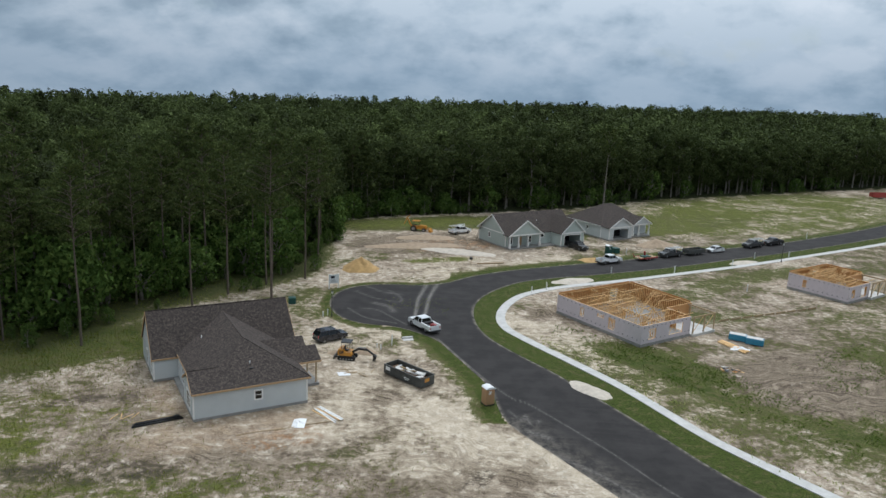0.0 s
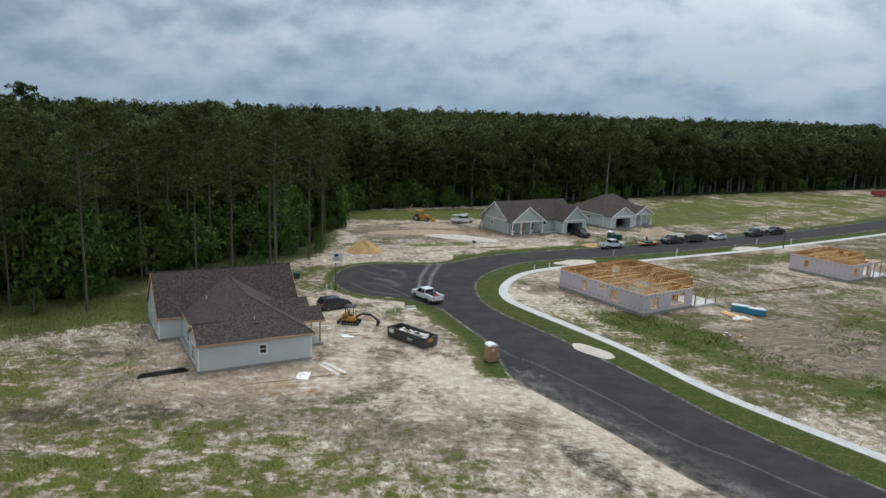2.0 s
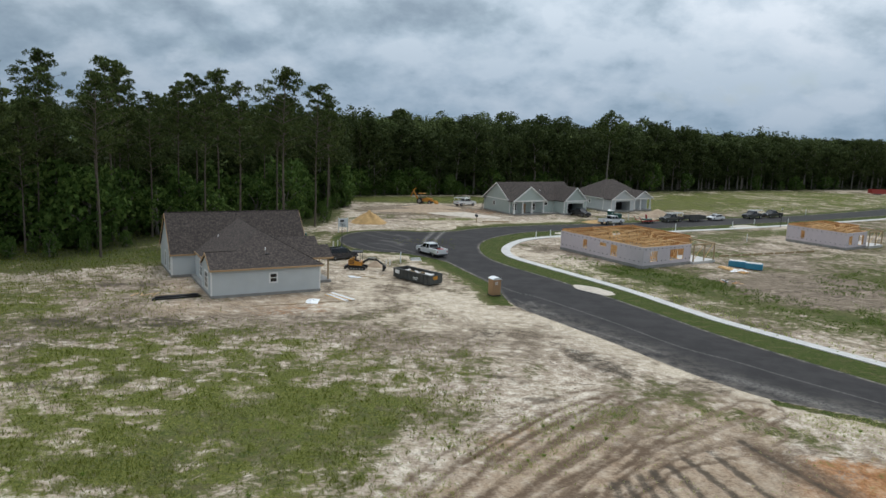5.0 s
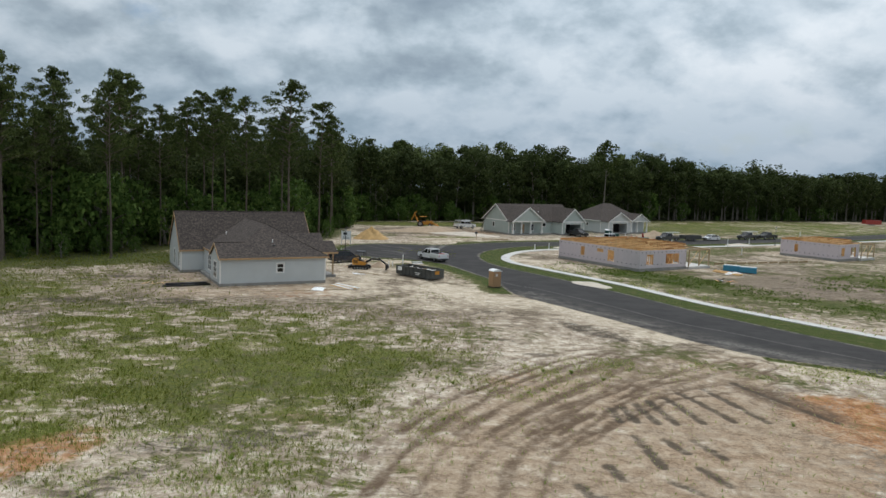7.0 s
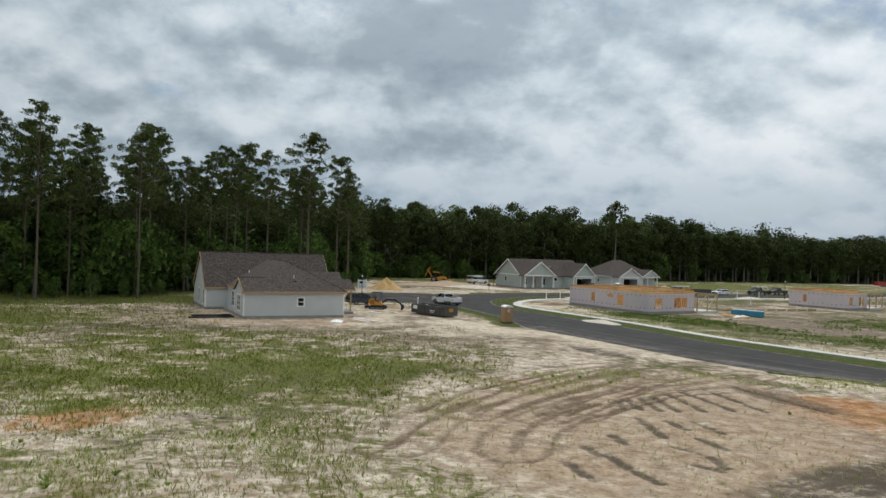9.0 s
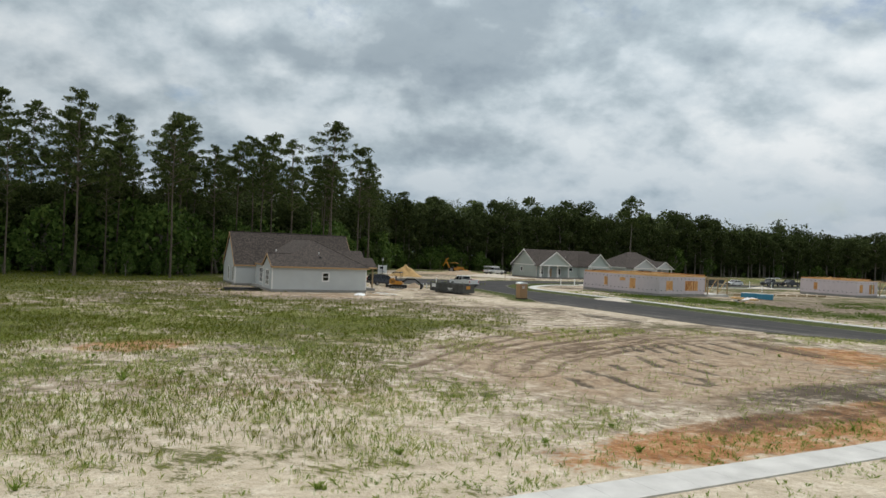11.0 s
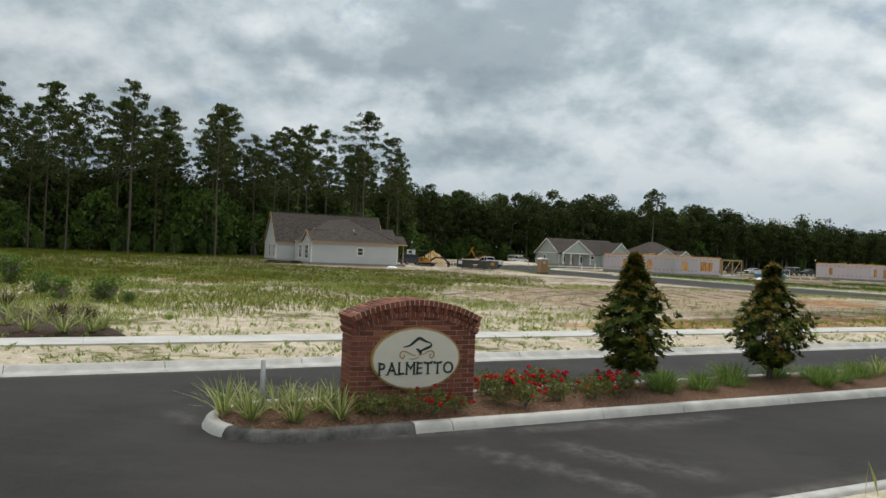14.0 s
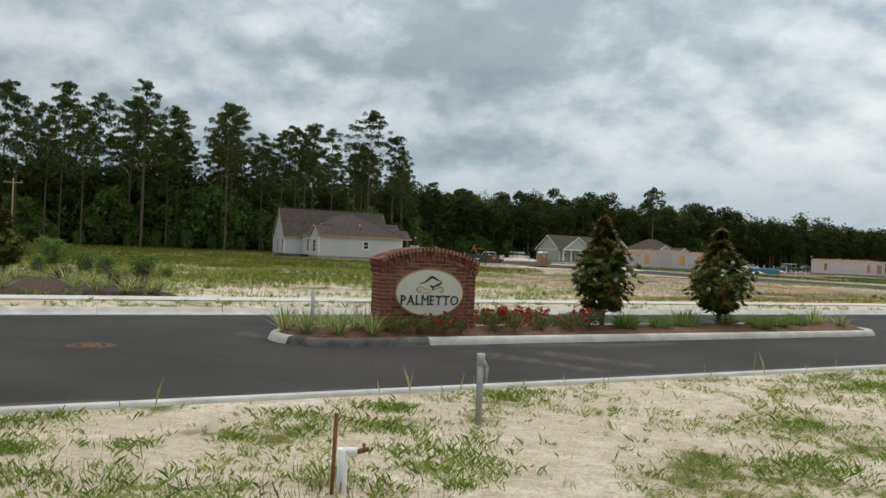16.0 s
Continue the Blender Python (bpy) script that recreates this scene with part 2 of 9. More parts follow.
    # forest-floor litter, coloured near-black to stand in for shade under the trees
    shade_litter = nramp(t, n2, [(0.4, (0.016, 0.020, 0.008)), (0.6, (0.045, 0.056, 0.018))])
    broad = nmath(t, "ADD", nmath(t, "MULTIPLY", nmath(t, "SUBTRACT", nnoise(t, 0.3, 3, 0.55), 0.5), 1.2), nmath(t, "MULTIPLY", nmath(t, "SUBTRACT", nnoise(t, 1.1, 4, 0.6), 0.5), 1.3))
    coarse = nmath(t, "ADD", broad, nmath(t, "MULTIPLY", nmath(t, "SUBTRACT", streak, 0.5), 1.0))
    smallb = nmath(t, "MULTIPLY", nmath(t, "SUBTRACT", nmath(t, "ADD", nmath(t, "MULTIPLY", n3, 0.6), nmath(t, "MULTIPLY", n4, 0.4)), 0.5), 3.0)
    breakup = nmath(t, "ADD", coarse, smallb)

    def mask(name, soft=3.0, cut=0.5):
        return nmath(t, "MULTIPLY", nmath(t, "ADD", nmath(t, "SUBTRACT", attr(t, name), cut), breakup), soft, clamp=True)
    # bleached crust, and dark crumbs of soil and litter lying on the sand
    crust = nramp(t, nmath(t, "ADD", nmath(t, "MULTIPLY", n2, 0.6), nmath(t, "MULTIPLY", n3, 0.4)), [(0.525, 0.0), (0.575, 0.5)])
    sand = nmix(t, crust, sand, (0.76, 0.70, 0.59))
    c = nmix(t, mask("dirt", 3.2), sand, dirt)
    crumbs = nmath(t, "MULTIPLY", nramp(t, nnoise(t, 2.6, 5, 0.62), [(0.585, 0.0), (0.625, 1.0)]), nramp(t, nnoise(t, 0.24, 3, 0.5), [(0.42, 0.15), (0.58, 0.9)]))
    clods = nramp(t, nmath(t, "ADD", nmath(t, "MULTIPLY", nnoise(t, 0.62, 6, 0.66), 0.6), nmath(t, "MULTIPLY", streak, 0.4)), [(0.55, 0.0), (0.585, 0.6)])
    crumbs = nmath(t, "MAXIMUM", crumbs, clods)
    crumbs = nmath(t, "MULTIPLY", crumbs, nmath(t, "SUBTRACT", 1.0, nmath(t, "MULTIPLY", attr(t, "clean"), 0.9), clamp=True))
    c = nmix(t, crumbs, c, (0.105, 0.082, 0.058))
    c = nmix(t, mask("clay", 3.0), c, clay)
    # tan sand worked smooth by wheels
    worked = nramp(t, mix3, [(0.43, (0.225, 0.160, 0.104)), (0.49, (0.36, 0.268, 0.183)), (0.56, (0.49, 0.390, 0.282))])
    c = nmix(t, nmath(t, "MULTIPLY", mask("worked", 1.6), 0.9), c, worked)
    # tyre ruts: pressed, damp sand
    rut = nmath(t, "MULTIPLY", attr(t, "rut"), nramp(t, mix3, [(0.45, 1.0), (0.56, 0.6)]))
    c = nmix(t, nmath(t, "MULTIPLY", rut, 1.2, clamp=True), c, (0.135, 0.094, 0.062))
    c = nmix(t, mask("grass", 5.5), c, green)
    lush = nramp(t, gmix, [(0.43, (0.034, 0.044, 0.009)), (0.5, (0.092, 0.108, 0.020)), (0.57, (0.22, 0.215, 0.064))])
    c = nmix(t, mask("turf", 3.8), c, lush)
    c = nmix(t, nmath(t, "MULTIPLY", mask("scorch", 1.8), 0.85), c, (0.060, 0.050, 0.038))
    c = nmix(t, attr(t, "shade_litter"), c, shade_litter)
    t.links.new(c, b.inputs["Base Color"])
    nbump(t, b, nmath(t, "ADD", nmath(t, "ADD", n3, nmath(t, "MULTIPLY", n4, 0.5)), nmath(t, "MULTIPLY", n2, 0.7)), 0.7, 0.06)
    return m


def asphalt_material():
    m, t, b = material("asphalt", 0.85, 0, 0.22)
    n1, n2, n3 = nnoise(t, 0.3, 6, 0.6), nnoise(t, 40, 3), nnoise(t, 3.0, 7, 0.75)
    base = nramp(t, n1, [(0.42, (0.0245, 0.0225, 0.0222)), (0.58, (0.038, 0.035, 0.0342))])
    along = t.nodes.new("ShaderNodeMapping")
    along.inputs["Rotation"].default_value = (0, 0, -radians(32))
    along.inputs["Scale"].default_value = (0.12, 1.0, 1)
    t.links.new(t.nodes.new("ShaderNodeTexCoord").outputs["Object"], along.inputs[0])
    base = nmix(t, nmath(t, "MULTIPLY", nramp(t, nnoise(t, 1.1, 6, 0.65, vec=along.outputs[0]), [(0.5, 0.0), (0.66, 0.16)]), nramp(t, n3, [(0.4, 0.2), (0.6, 1.0)])), base, (0.105, 0.098, 0.092))
    base = nmix(t, nmath(t, "MULTIPLY", attr(t, "dust"), nramp(t, nmath(t, "ADD", nmath(t, "MULTIPLY", nnoise(t, 0.7, 5, 0.6), 0.6), nmath(t, "MULTIPLY", n3, 0.4)), [(0.42, 0.0), (0.6, 0.85)])), base, (0.40, 0.355, 0.29))
    base = nmix(t, nmath(t, "MULTIPLY", attr(t, "scuff"), nramp(t, n3, [(0.36, 0.0), (0.58, 0.8)]), clamp=True), base, (0.33, 0.31, 0.28))
    base = nmix(t, nmath(t, "MULTIPLY", nramp(t, n2, [(0.4, 0.0), (0.7, 1.0)]), 0.3), base, (0.064, 0.060, 0.057))
    t.links.new(base, b.inputs["Base Color"])
    nbump(t, b, n2, 0.25, 0.01)
    return m


def shingle_material():
    m, t, b = material("shingles", 0.9, 0, 0.2)
    w = t.nodes.new("ShaderNodeTexBrick")
    w.offset, w.inputs["Scale"].default_value = 0.5, 1.0
    for k, v in (("Color1", (0.095, 0.078, 0.069, 1)), ("Color2", (0.045, 0.038, 0.034, 1)), ("Mortar", (0.03, 0.027, 0.026, 1))):
        w.inputs[k].default_value = v
    w.inputs["Mortar Size"].default_value, w.inputs["Brick Width"].default_value, w.inputs["Row Height"].default_value = 0.012, 0.3, 0.14
    t.links.new(t.nodes.new("ShaderNodeTexCoord").outputs["UV"], w.inputs["Vector"])
    c = nmix(t, 0.5, w.outputs[0], nramp(t, nnoise(t, 4, 6, 0.8), [(0.42, (0.028, 0.025, 0.024)), (0.5, (0.07, 0.057, 0.050)), (0.6, (0.17, 0.138, 0.118))]))
    t.links.new(c, b.inputs["Base Color"])
    nbump(t, b, w.outputs[1], 0.3, 0.01)
    return m


def glass_material(name="window_glass"):
    m, t, b = material(name, 0.08, 0, 0.6)
    b.inputs["Base Color"].default_value = (0.012, 0.014, 0.016, 1)
    nbump(t, b, nnoise(t, 2, 2), 0.05, 0.01)
    return m


def paint_material(name, col, rough=0.3):
    m, t, b = material(name, rough, 0, 0.5)
    dust = nramp(t, nnoise(t, 2.5, 5), [(0.4, 0.0), (0.8, 0.18)])
    t.links.new(nmix(t, nmath(t, "MULTIPLY", dust, 0.45), col, (0.36, 0.32, 0.26)), b.inputs["Base Color"])
    b.inputs["Coat Weight"].default_value = 0.7
    return m


def brick_material():
    m, t, b = material("red_brick", 0.85, 0, 0.3)
    c = nramp(t, obj_random(t), [(0.0, (0.15, 0.052, 0.034)), (0.35, (0.235, 0.078, 0.048)), (0.75, (0.30, 0.105, 0.064)), (1.0, (0.38, 0.16, 0.10))])
    c = nmix(t, nmath(t, "MULTIPLY", nnoise(t, 18, 5, 0.7), 0.5), c, (0.10, 0.04, 0.032))
    t.links.new(c, b.inputs["Base Color"])
    nbump(t, b, nnoise(t, 60, 4), 0.5, 0.006)
    return m


def mulch_material():
    m, t, b = material("pine_mulch", 0.95, 0, 0.15)
    f = nnoise(t, 22, 6, 0.75, stretch=(1, 2.2, 1))
    t.links.new(nramp(t, f, [(0.38, (0.06, 0.036, 0.024)), (0.5, (0.175, 0.100, 0.065)), (0.62, (0.36, 0.225, 0.15))]), b.inputs["Base Color"])
    nbump(t, b, f, 0.9, 0.04)
    return m


def bark_material(name, dark, light):
    m, t, b = material(name, 0.95, 0, 0.1)
    f = nnoise(t, 3.0, 6, 0.7, stretch=(2, 2, 0.5))
    t.links.new(nramp(t, f, [(0.3, dark), (0.7, light)]), b.inputs["Base Color"])
    nbump(t, b, f, 0.8, 0.04)
    return m


M_GROUND, M_ASPHALT, M_SHINGLE, M_GLASS = ground_material(), asphalt_material(), shingle_material(), glass_material()
M_CONCRETE = plain("concrete", (0.56, 0.55, 0.525), 0.9, vary=0.2, scale=0.9, bump=0.2)
M_CURB = plain("curb_concrete", (0.50, 0.49, 0.46), 0.9, vary=0.3, scale=2.2, bump=0.3)
M_CURB_BLACK = plain("tyre_blackened_curb", (0.10, 0.097, 0.09), 0.85, vary=0.8, scale=4.0, bump=0.3)
M_SLAB = plain("foundation_block", (0.30, 0.295, 0.28), 0.95, vary=0.25, scale=1.5, bump=0.3)
M_SIDING = plain("pale_siding", (0.55, 0.58, 0.585), 0.6, vary=0.06, scale=0.7)
M_SIDING_GREEN = plain("sage_siding", (0.46, 0.52, 0.49), 0.6, vary=0.06, scale=0.7)
M_TRIM = plain("white_trim", (0.84, 0.84, 0.82), 0.5, vary=0.06)
M_RAWTRIM = lumber("raw_fascia", (0.42, 0.26, 0.13), (0.58, 0.40, 0.22))
M_STUD = lumber("stud_lumber", (0.68, 0.41, 0.16), (0.86, 0.61, 0.31))
M_OSB = lumber("osb_sheathing", (0.50, 0.24, 0.085), (0.68, 0.37, 0.145))
M_TREATED = lumber("treated_post", (0.34, 0.24, 0.13), (0.48, 0.36, 0.21))
M_WRAP = plain("house_wrap", (0.63, 0.57, 0.605), 0.45, vary=0.07, scale=1.2)
M_DOT = plain("cap_nail_dot", (0.05, 0.05, 0.06), 0.6)
# near-black colour used for the shade inside the open garages
M_BAY_SHADE = plain("painted_bay_shade", (0.015, 0.015, 0.015), 0.9)
M_BRICK = brick_material()
M_MORTAR = plain("mortar", (0.54, 0.46, 0.39), 0.95, vary=0.2, scale=10, bump=0.3)
M_MULCH = mulch_material()
M_MULCH_DARK = plain("dark_mulch", (0.050, 0.028, 0.018), 0.98, vary=0.6, scale=5, bump=0.8, fine=30)
M_MANHOLE = plain("rust_stained_iron", (0.085, 0.05, 0.034), 0.9, vary=0.5, scale=5, bump=0.4)
M_BARK_PINE = bark_material("pine_bark", (0.07, 0.057, 0.046), (0.20, 0.165, 0.135))
M_BARK_OAK = bark_material("oak_bark", (0.10, 0.09, 0.076), (0.30, 0.27, 0.23))
M_PINE = leaf("pine_needles", (0.034, 0.050, 0.015), (0.078, 0.106, 0.031), (0.135, 0.162, 0.050), 0.75, 0.1)
M_OAK = leaf("broad_leaves", (0.030, 0.044, 0.015), (0.066, 0.088, 0.029), (0.112, 0.138, 0.047), 0.8, 0.08)
M_CANOPY = leaf("canopy_leaves", (0.042, 0.058, 0.019), (0.075, 0.098, 0.032), (0.105, 0.130, 0.043), 0.8, 0.08, 0.12)
M_BUSH = leaf("undergrowth_leaves", (0.038, 0.070, 0.016), (0.092, 0.155, 0.034), (0.18, 0.25, 0.062), 0.8, 0.08)
M_MAG = leaf("magnolia_leaves", (0.034, 0.060, 0.010), (0.095, 0.130, 0.022), (0.22, 0.23, 0.045), 0.55, 0.14, 0.25)
M_MAG_NEW = leaf("magnolia_rusty_leaves", (0.12, 0.078, 0.014), (0.21, 0.145, 0.026), (0.30, 0.22, 0.05), 0.55, 0.16, 0.25)
M_GRASS = leaf("grass_blades", (0.16, 0.25, 0.042), (0.31, 0.43, 0.085), (0.52, 0.57, 0.19), 0.7, 0.08, 0.5)
M_TUFT = leaf("tuft_blades", (0.24, 0.33, 0.07), (0.42, 0.52, 0.13), (0.64, 0.64, 0.27), 0.7, 0.08, 0.55)
M_MEADOW = leaf("meadow_blades", (0.110, 0.140, 0.016), (0.205, 0.245, 0.032), (0.35, 0.35, 0.072), 0.7, 0.08, 0.5)
M_WEED = leaf("weed_stems", (0.36, 0.42, 0.12), (0.58, 0.60, 0.24), (0.80, 0.74, 0.42), 0.7, 0.08, 0.5)
M_LOTWEED = leaf("lot_weed_leaves", (0.075, 0.13, 0.02), (0.145, 0.225, 0.038), (0.26, 0.32, 0.075), 0.75, 0.08, 0.5)
M_DRY = leaf("dry_weed_stems", (0.09, 0.055, 0.035), (0.20, 0.13, 0.075), (0.42, 0.33, 0.19), 0.8, 0.1, 0.3)
M_FLAX = leaf("striped_flax_leaves", (0.13, 0.18, 0.045), (0.36, 0.40, 0.13), (0.66, 0.65, 0.32), 0.6, 0.2, 0.35)
M_LIRIOPE = leaf("lily_turf_blades", (0.08, 0.14, 0.03), (0.17, 0.26, 0.055), (0.30, 0.38, 0.11), 0.65, 0.12, 0.45)
M_ROSE_LEAF = leaf("rose_leaves", (0.08, 0.105, 0.026), (0.18, 0.215, 0.055), (0.37, 0.31, 0.11), 0.6, 0.2, 0.35)
M_ROSE = leaf("rose_petals", (0.42, 0.008, 0.014), (0.62, 0.015, 0.026), (0.75, 0.045, 0.06), 0.6, 0.3, 0.3)
M_BURGUNDY = leaf("burgundy_leaves", (0.035, 0.018, 0.015), (0.085, 0.040, 0.030), (0.17, 0.09, 0.06))
M_BLACK = plain("black_plastic", (0.02, 0.02, 0.022), 0.4)
M_RUBBER = plain("tyre_rubber", (0.022, 0.021, 0.02), 0.85, vary=0.3)
M_RIM = plain("wheel_rim", (0.35, 0.35, 0.36), 0.35, 0.8)
M_STEEL = plain("galvanised_steel", (0.36, 0.37, 0.37), 0.5, 0.7, vary=0.2)
M_RUST = plain("rusty_iron", (0.20, 0.085, 0.035), 0.95, vary=0.45, scale=9, bump=0.5)
M_YELLOW = paint_material("machine_yellow", (0.58, 0.25, 0.015), 0.45)
M_WHITE_PAINT = paint_material("white_car_paint", (0.86, 0.87, 0.88))
M_BLACK_PAINT = paint_material("black_car_paint", (0.012, 0.012, 0.014))
M_NAVY_PAINT = paint_material("dark_blue_car_paint", (0.016, 0.019, 0.032), 0.18)
M_GREY_PAINT = paint_material("dark_grey_car_paint", (0.05, 0.052, 0.055))
M_RED_PAINT = paint_material("red_paint", (0.36, 0.03, 0.025), 0.5)
M_BIN = plain("weathered_bin_steel", (0.085, 0.088, 0.083), 0.7, 0.2, vary=0.4, scale=2.0)
M_BIN_IN = plain("rusty_bin_inside", (0.16, 0.10, 0.06), 0.9, vary=0.4, scale=2.0)
M_TAN = plain("tan_plastic", (0.40, 0.24, 0.125), 0.55, vary=0.08)
M_TEAL = plain("green_plastic", (0.012, 0.075, 0.062), 0.5, vary=0.1)
M_WHITE_PLASTIC = plain("white_plastic", (0.82, 0.83, 0.83), 0.5, vary=0.06)
M_BLUE_WRAP = plain("blue_wrap", (0.04, 0.23, 0.36), 0.4, vary=0.25, scale=3)
M_REDLIGHT = plain("red_lamp_lens", (0.45, 0.02, 0.02), 0.3)
M_LAMPLENS = plain("clear_lamp_lens", (0.7, 0.7, 0.68), 0.2)
M_CREAM = plain("cream_sign_board", (0.74, 0.71, 0.62), 0.5, vary=0.05)
M_GOLD = plain("gold_rim", (0.42, 0.28, 0.11), 0.45, vary=0.15, scale=8)
M_SIGNGREEN = plain("dark_green_lettering", (0.016, 0.04, 0.036), 0.5, vary=0.1)
M_PAPER = plain("scrap_board", (0.66, 0.65, 0.62), 0.8, vary=0.15)
M_SANDPILE = plain("yellow_sand", (0.46, 0.30, 0.125), 0.95, vary=0.35, scale=1.2, bump=0.5, fine=12)
M_SOIL = plain("spoil_soil", (0.38, 0.29, 0.20), 0.95, vary=0.3, scale=1.5, bump=0.5, fine=12)
M_PALE_SOIL = plain("pale_spoil", (0.56, 0.50, 0.42), 0.95, vary=0.25, scale=1.5, bump=0.5, fine=12)

# ---- mesh helpers ----
def link_mesh(name, bm, mat, parent=None, label="", kind="", smooth=False):
    me = bpy.data.meshes.new(name)
    bm.to_mesh(me)
    bm.free()
    for m in (mat if isinstance(mat, (list, tuple)) else [mat]):
        me.materials.append(m)
    if smooth:
        me.polygons.foreach_set("use_smooth", [True] * len(me.polygons))
    ob = new(name, me)
    if parent is not None:
        ob.parent = parent
    return tagged(ob, label=label, kind=kind)


def part(name, bm, mat, parent, label="", smooth=False):
    return link_mesh(name, bm, mat, parent, label, "", smooth)


def thing(name, label, category, m=None, group="", kind=""):
    ob = new(name)
    ob.empty_display_size = 0.3
    if m is not None:
        ob.matrix_world = m
    return tagged(ob, label, category, group, kind)


def raw_mesh(name, verts, faces, mat, parent=None, smooth=False):
    me = bpy.data.meshes.new(name)
    v = np.asarray(verts, dtype=np.float32).reshape(-1, 3)
    f = np.asarray(faces, dtype=np.int32)
    k = f.shape[1]
    me.vertices.add(len(v))
    me.vertices.foreach_set("co", v.ravel())
    me.loops.add(f.size)
    me.loops.foreach_set("vertex_index", f.ravel())
    me.polygons.add(len(f))
    me.polygons.foreach_set("loop_start", np.arange(0, f.size, k, dtype=np.int32))
    me.polygons.foreach_set("use_smooth", np.full(len(f), bool(smooth)))
    me.update(calc_edges=True)
    me.materials.append(mat)
    ob = new(name, me)
    if parent is not None:
        ob.parent = parent
    return ob


def face(bm, pts, mi=0):
    f = bm.faces.new([bm.verts.new(p) for p in pts])
    f.material_index = mi
    return f


def box(bm, a, b, m=None, mi=0, taper=0.0):
    """A box between two corners; taper draws the top in."""
    (x0, y0, z0), (x1, y1, z1) = a, b
    t = taper
    pts = [(x0, y0, z0), (x1, y0, z0), (x1, y1, z0), (x0, y1, z0),
           (x0 + t, y0 + t, z1), (x1 - t, y0 + t, z1), (x1 - t, y1 - t, z1), (x0 + t, y1 - t, z1)]
    v = [bm.verts.new((m @ Vector(p)) if m else p) for p in pts]
    for q in ((3, 2, 1, 0), (4, 5, 6, 7), (0, 1, 5, 4), (1, 2, 6, 5), (2, 3, 7, 6), (3, 0, 4, 7)):
        bm.faces.new([v[i] for i in q]).material_index = mi


def rbox(bm, a, b, r=0.02, m=None, mi=0):
    """A box with chamfered vertical and top edges."""
    (x0, y0, z0), (x1, y1, z1) = a, b
    r = min(r, (x1 - x0) * 0.45, (y1 - y0) * 0.45, (z1 - z0) * 0.45)

    def ring(ix, z):
        pts = [(x0 + ix + r, y0 + ix), (x1 - ix - r, y0 + ix), (x1 - ix, y0 + ix + r), (x1 - ix, y1 - ix - r),
               (x1 - ix - r, y1 - ix), (x0 + ix + r, y1 - ix), (x0 + ix, y1 - ix - r), (x0 + ix, y0 + ix + r)]
        return [bm.verts.new((m @ Vector((x, y, z))) if m else (x, y, z)) for x, y in pts]
    r0, r1, r2 = ring(0, z0), ring(0, z1 - r), ring(r * 0.7, z1)
    for p, q in ((r0, r1), (r1, r2)):
        for i in range(8):
            bm.faces.new([p[i], p[(i + 1) % 8], q[(i + 1) % 8], q[i]]).material_index = mi
    bm.faces.new(r2).material_index = mi
    bm.faces.new(list(reversed(r0))).material_index = mi


def tube(bm, p, q, r0, r1=None, n=8, mi=0, caps=True):
    """A tapered round bar from p to q."""
    p, q = Vector(p), Vector(q)
    r1 = r0 if r1 is None else r1
    d = (q - p).normalized()
    s = d.orthogonal().normalized()
    w = d.cross(s)
    rings = []
    for c, r in ((p, r0), (q, r1)):
        rings.append([bm.verts.new(c + (s * math.cos(2 * math.pi * i / n) + w * math.sin(2 * math.pi * i / n)) * r) for i in range(n)])
    for i in range(n):
        f = bm.faces.new([rings[0][i], rings[0][(i + 1) % n], rings[1][(i + 1) % n], rings[1][i]])
        f.material_index, f.smooth = mi, True
    if caps:
        bm.faces.new(list(reversed(rings[0]))).material_index = mi
        bm.faces.new(rings[1]).material_index = mi


def beam(bm, p, q, w, h, mi=0):
    """A squared timber from p to q, w across and h deep."""
    p, q = Vector(p), Vector(q)
    d = (q - p).normalized()
    side = d.cross(Vector((0, 0, 1)))
    side = side.normalized() if side.length > 1e-3 else Vector((1, 0, 0))
    up = side.cross(d)
    v = [bm.verts.new(c + side * sx * w / 2 + up * sz * h / 2) for c in (p, q) for sx, sz in ((-1, -1), (1, -1), (1, 1), (-1, 1))]
    for f in ((0, 1, 2, 3), (7, 6, 5, 4), (0, 4, 5, 1), (1, 5, 6, 2), (2, 6, 7, 3), (3, 7, 4, 0)):
        bm.faces.new([v[i] for i in f]).material_index = mi


def extrude_poly(bm, pts, d, mi=0):
    """A flat polygon pushed along the vector d."""
    d = Vector(d)
    a = [bm.verts.new(p) for p in pts]
    b = [bm.verts.new(Vector(p) + d) for p in pts]
    bm.faces.new(list(reversed(a))).material_index = mi
    bm.faces.new(b).material_index = mi
    for i in range(len(a)):
        j = (i + 1) % len(a)
        bm.faces.new([a[i], a[j], b[j], b[i]]).material_index = mi


# ---- smooth pseudo-random fields over the plan ----
def lattice(ix, iy, seed):
    h = (ix.astype(np.int64) * 374761393 + iy.astype(np.int64) * 668265263 + seed * 1442695041) & 0x7FFFFFFF
    h = ((h ^ (h >> 13)) * 1274126177) & 0x7FFFFFFF
    return ((h ^ (h >> 16)) & 0xFFFF) / 65535.0


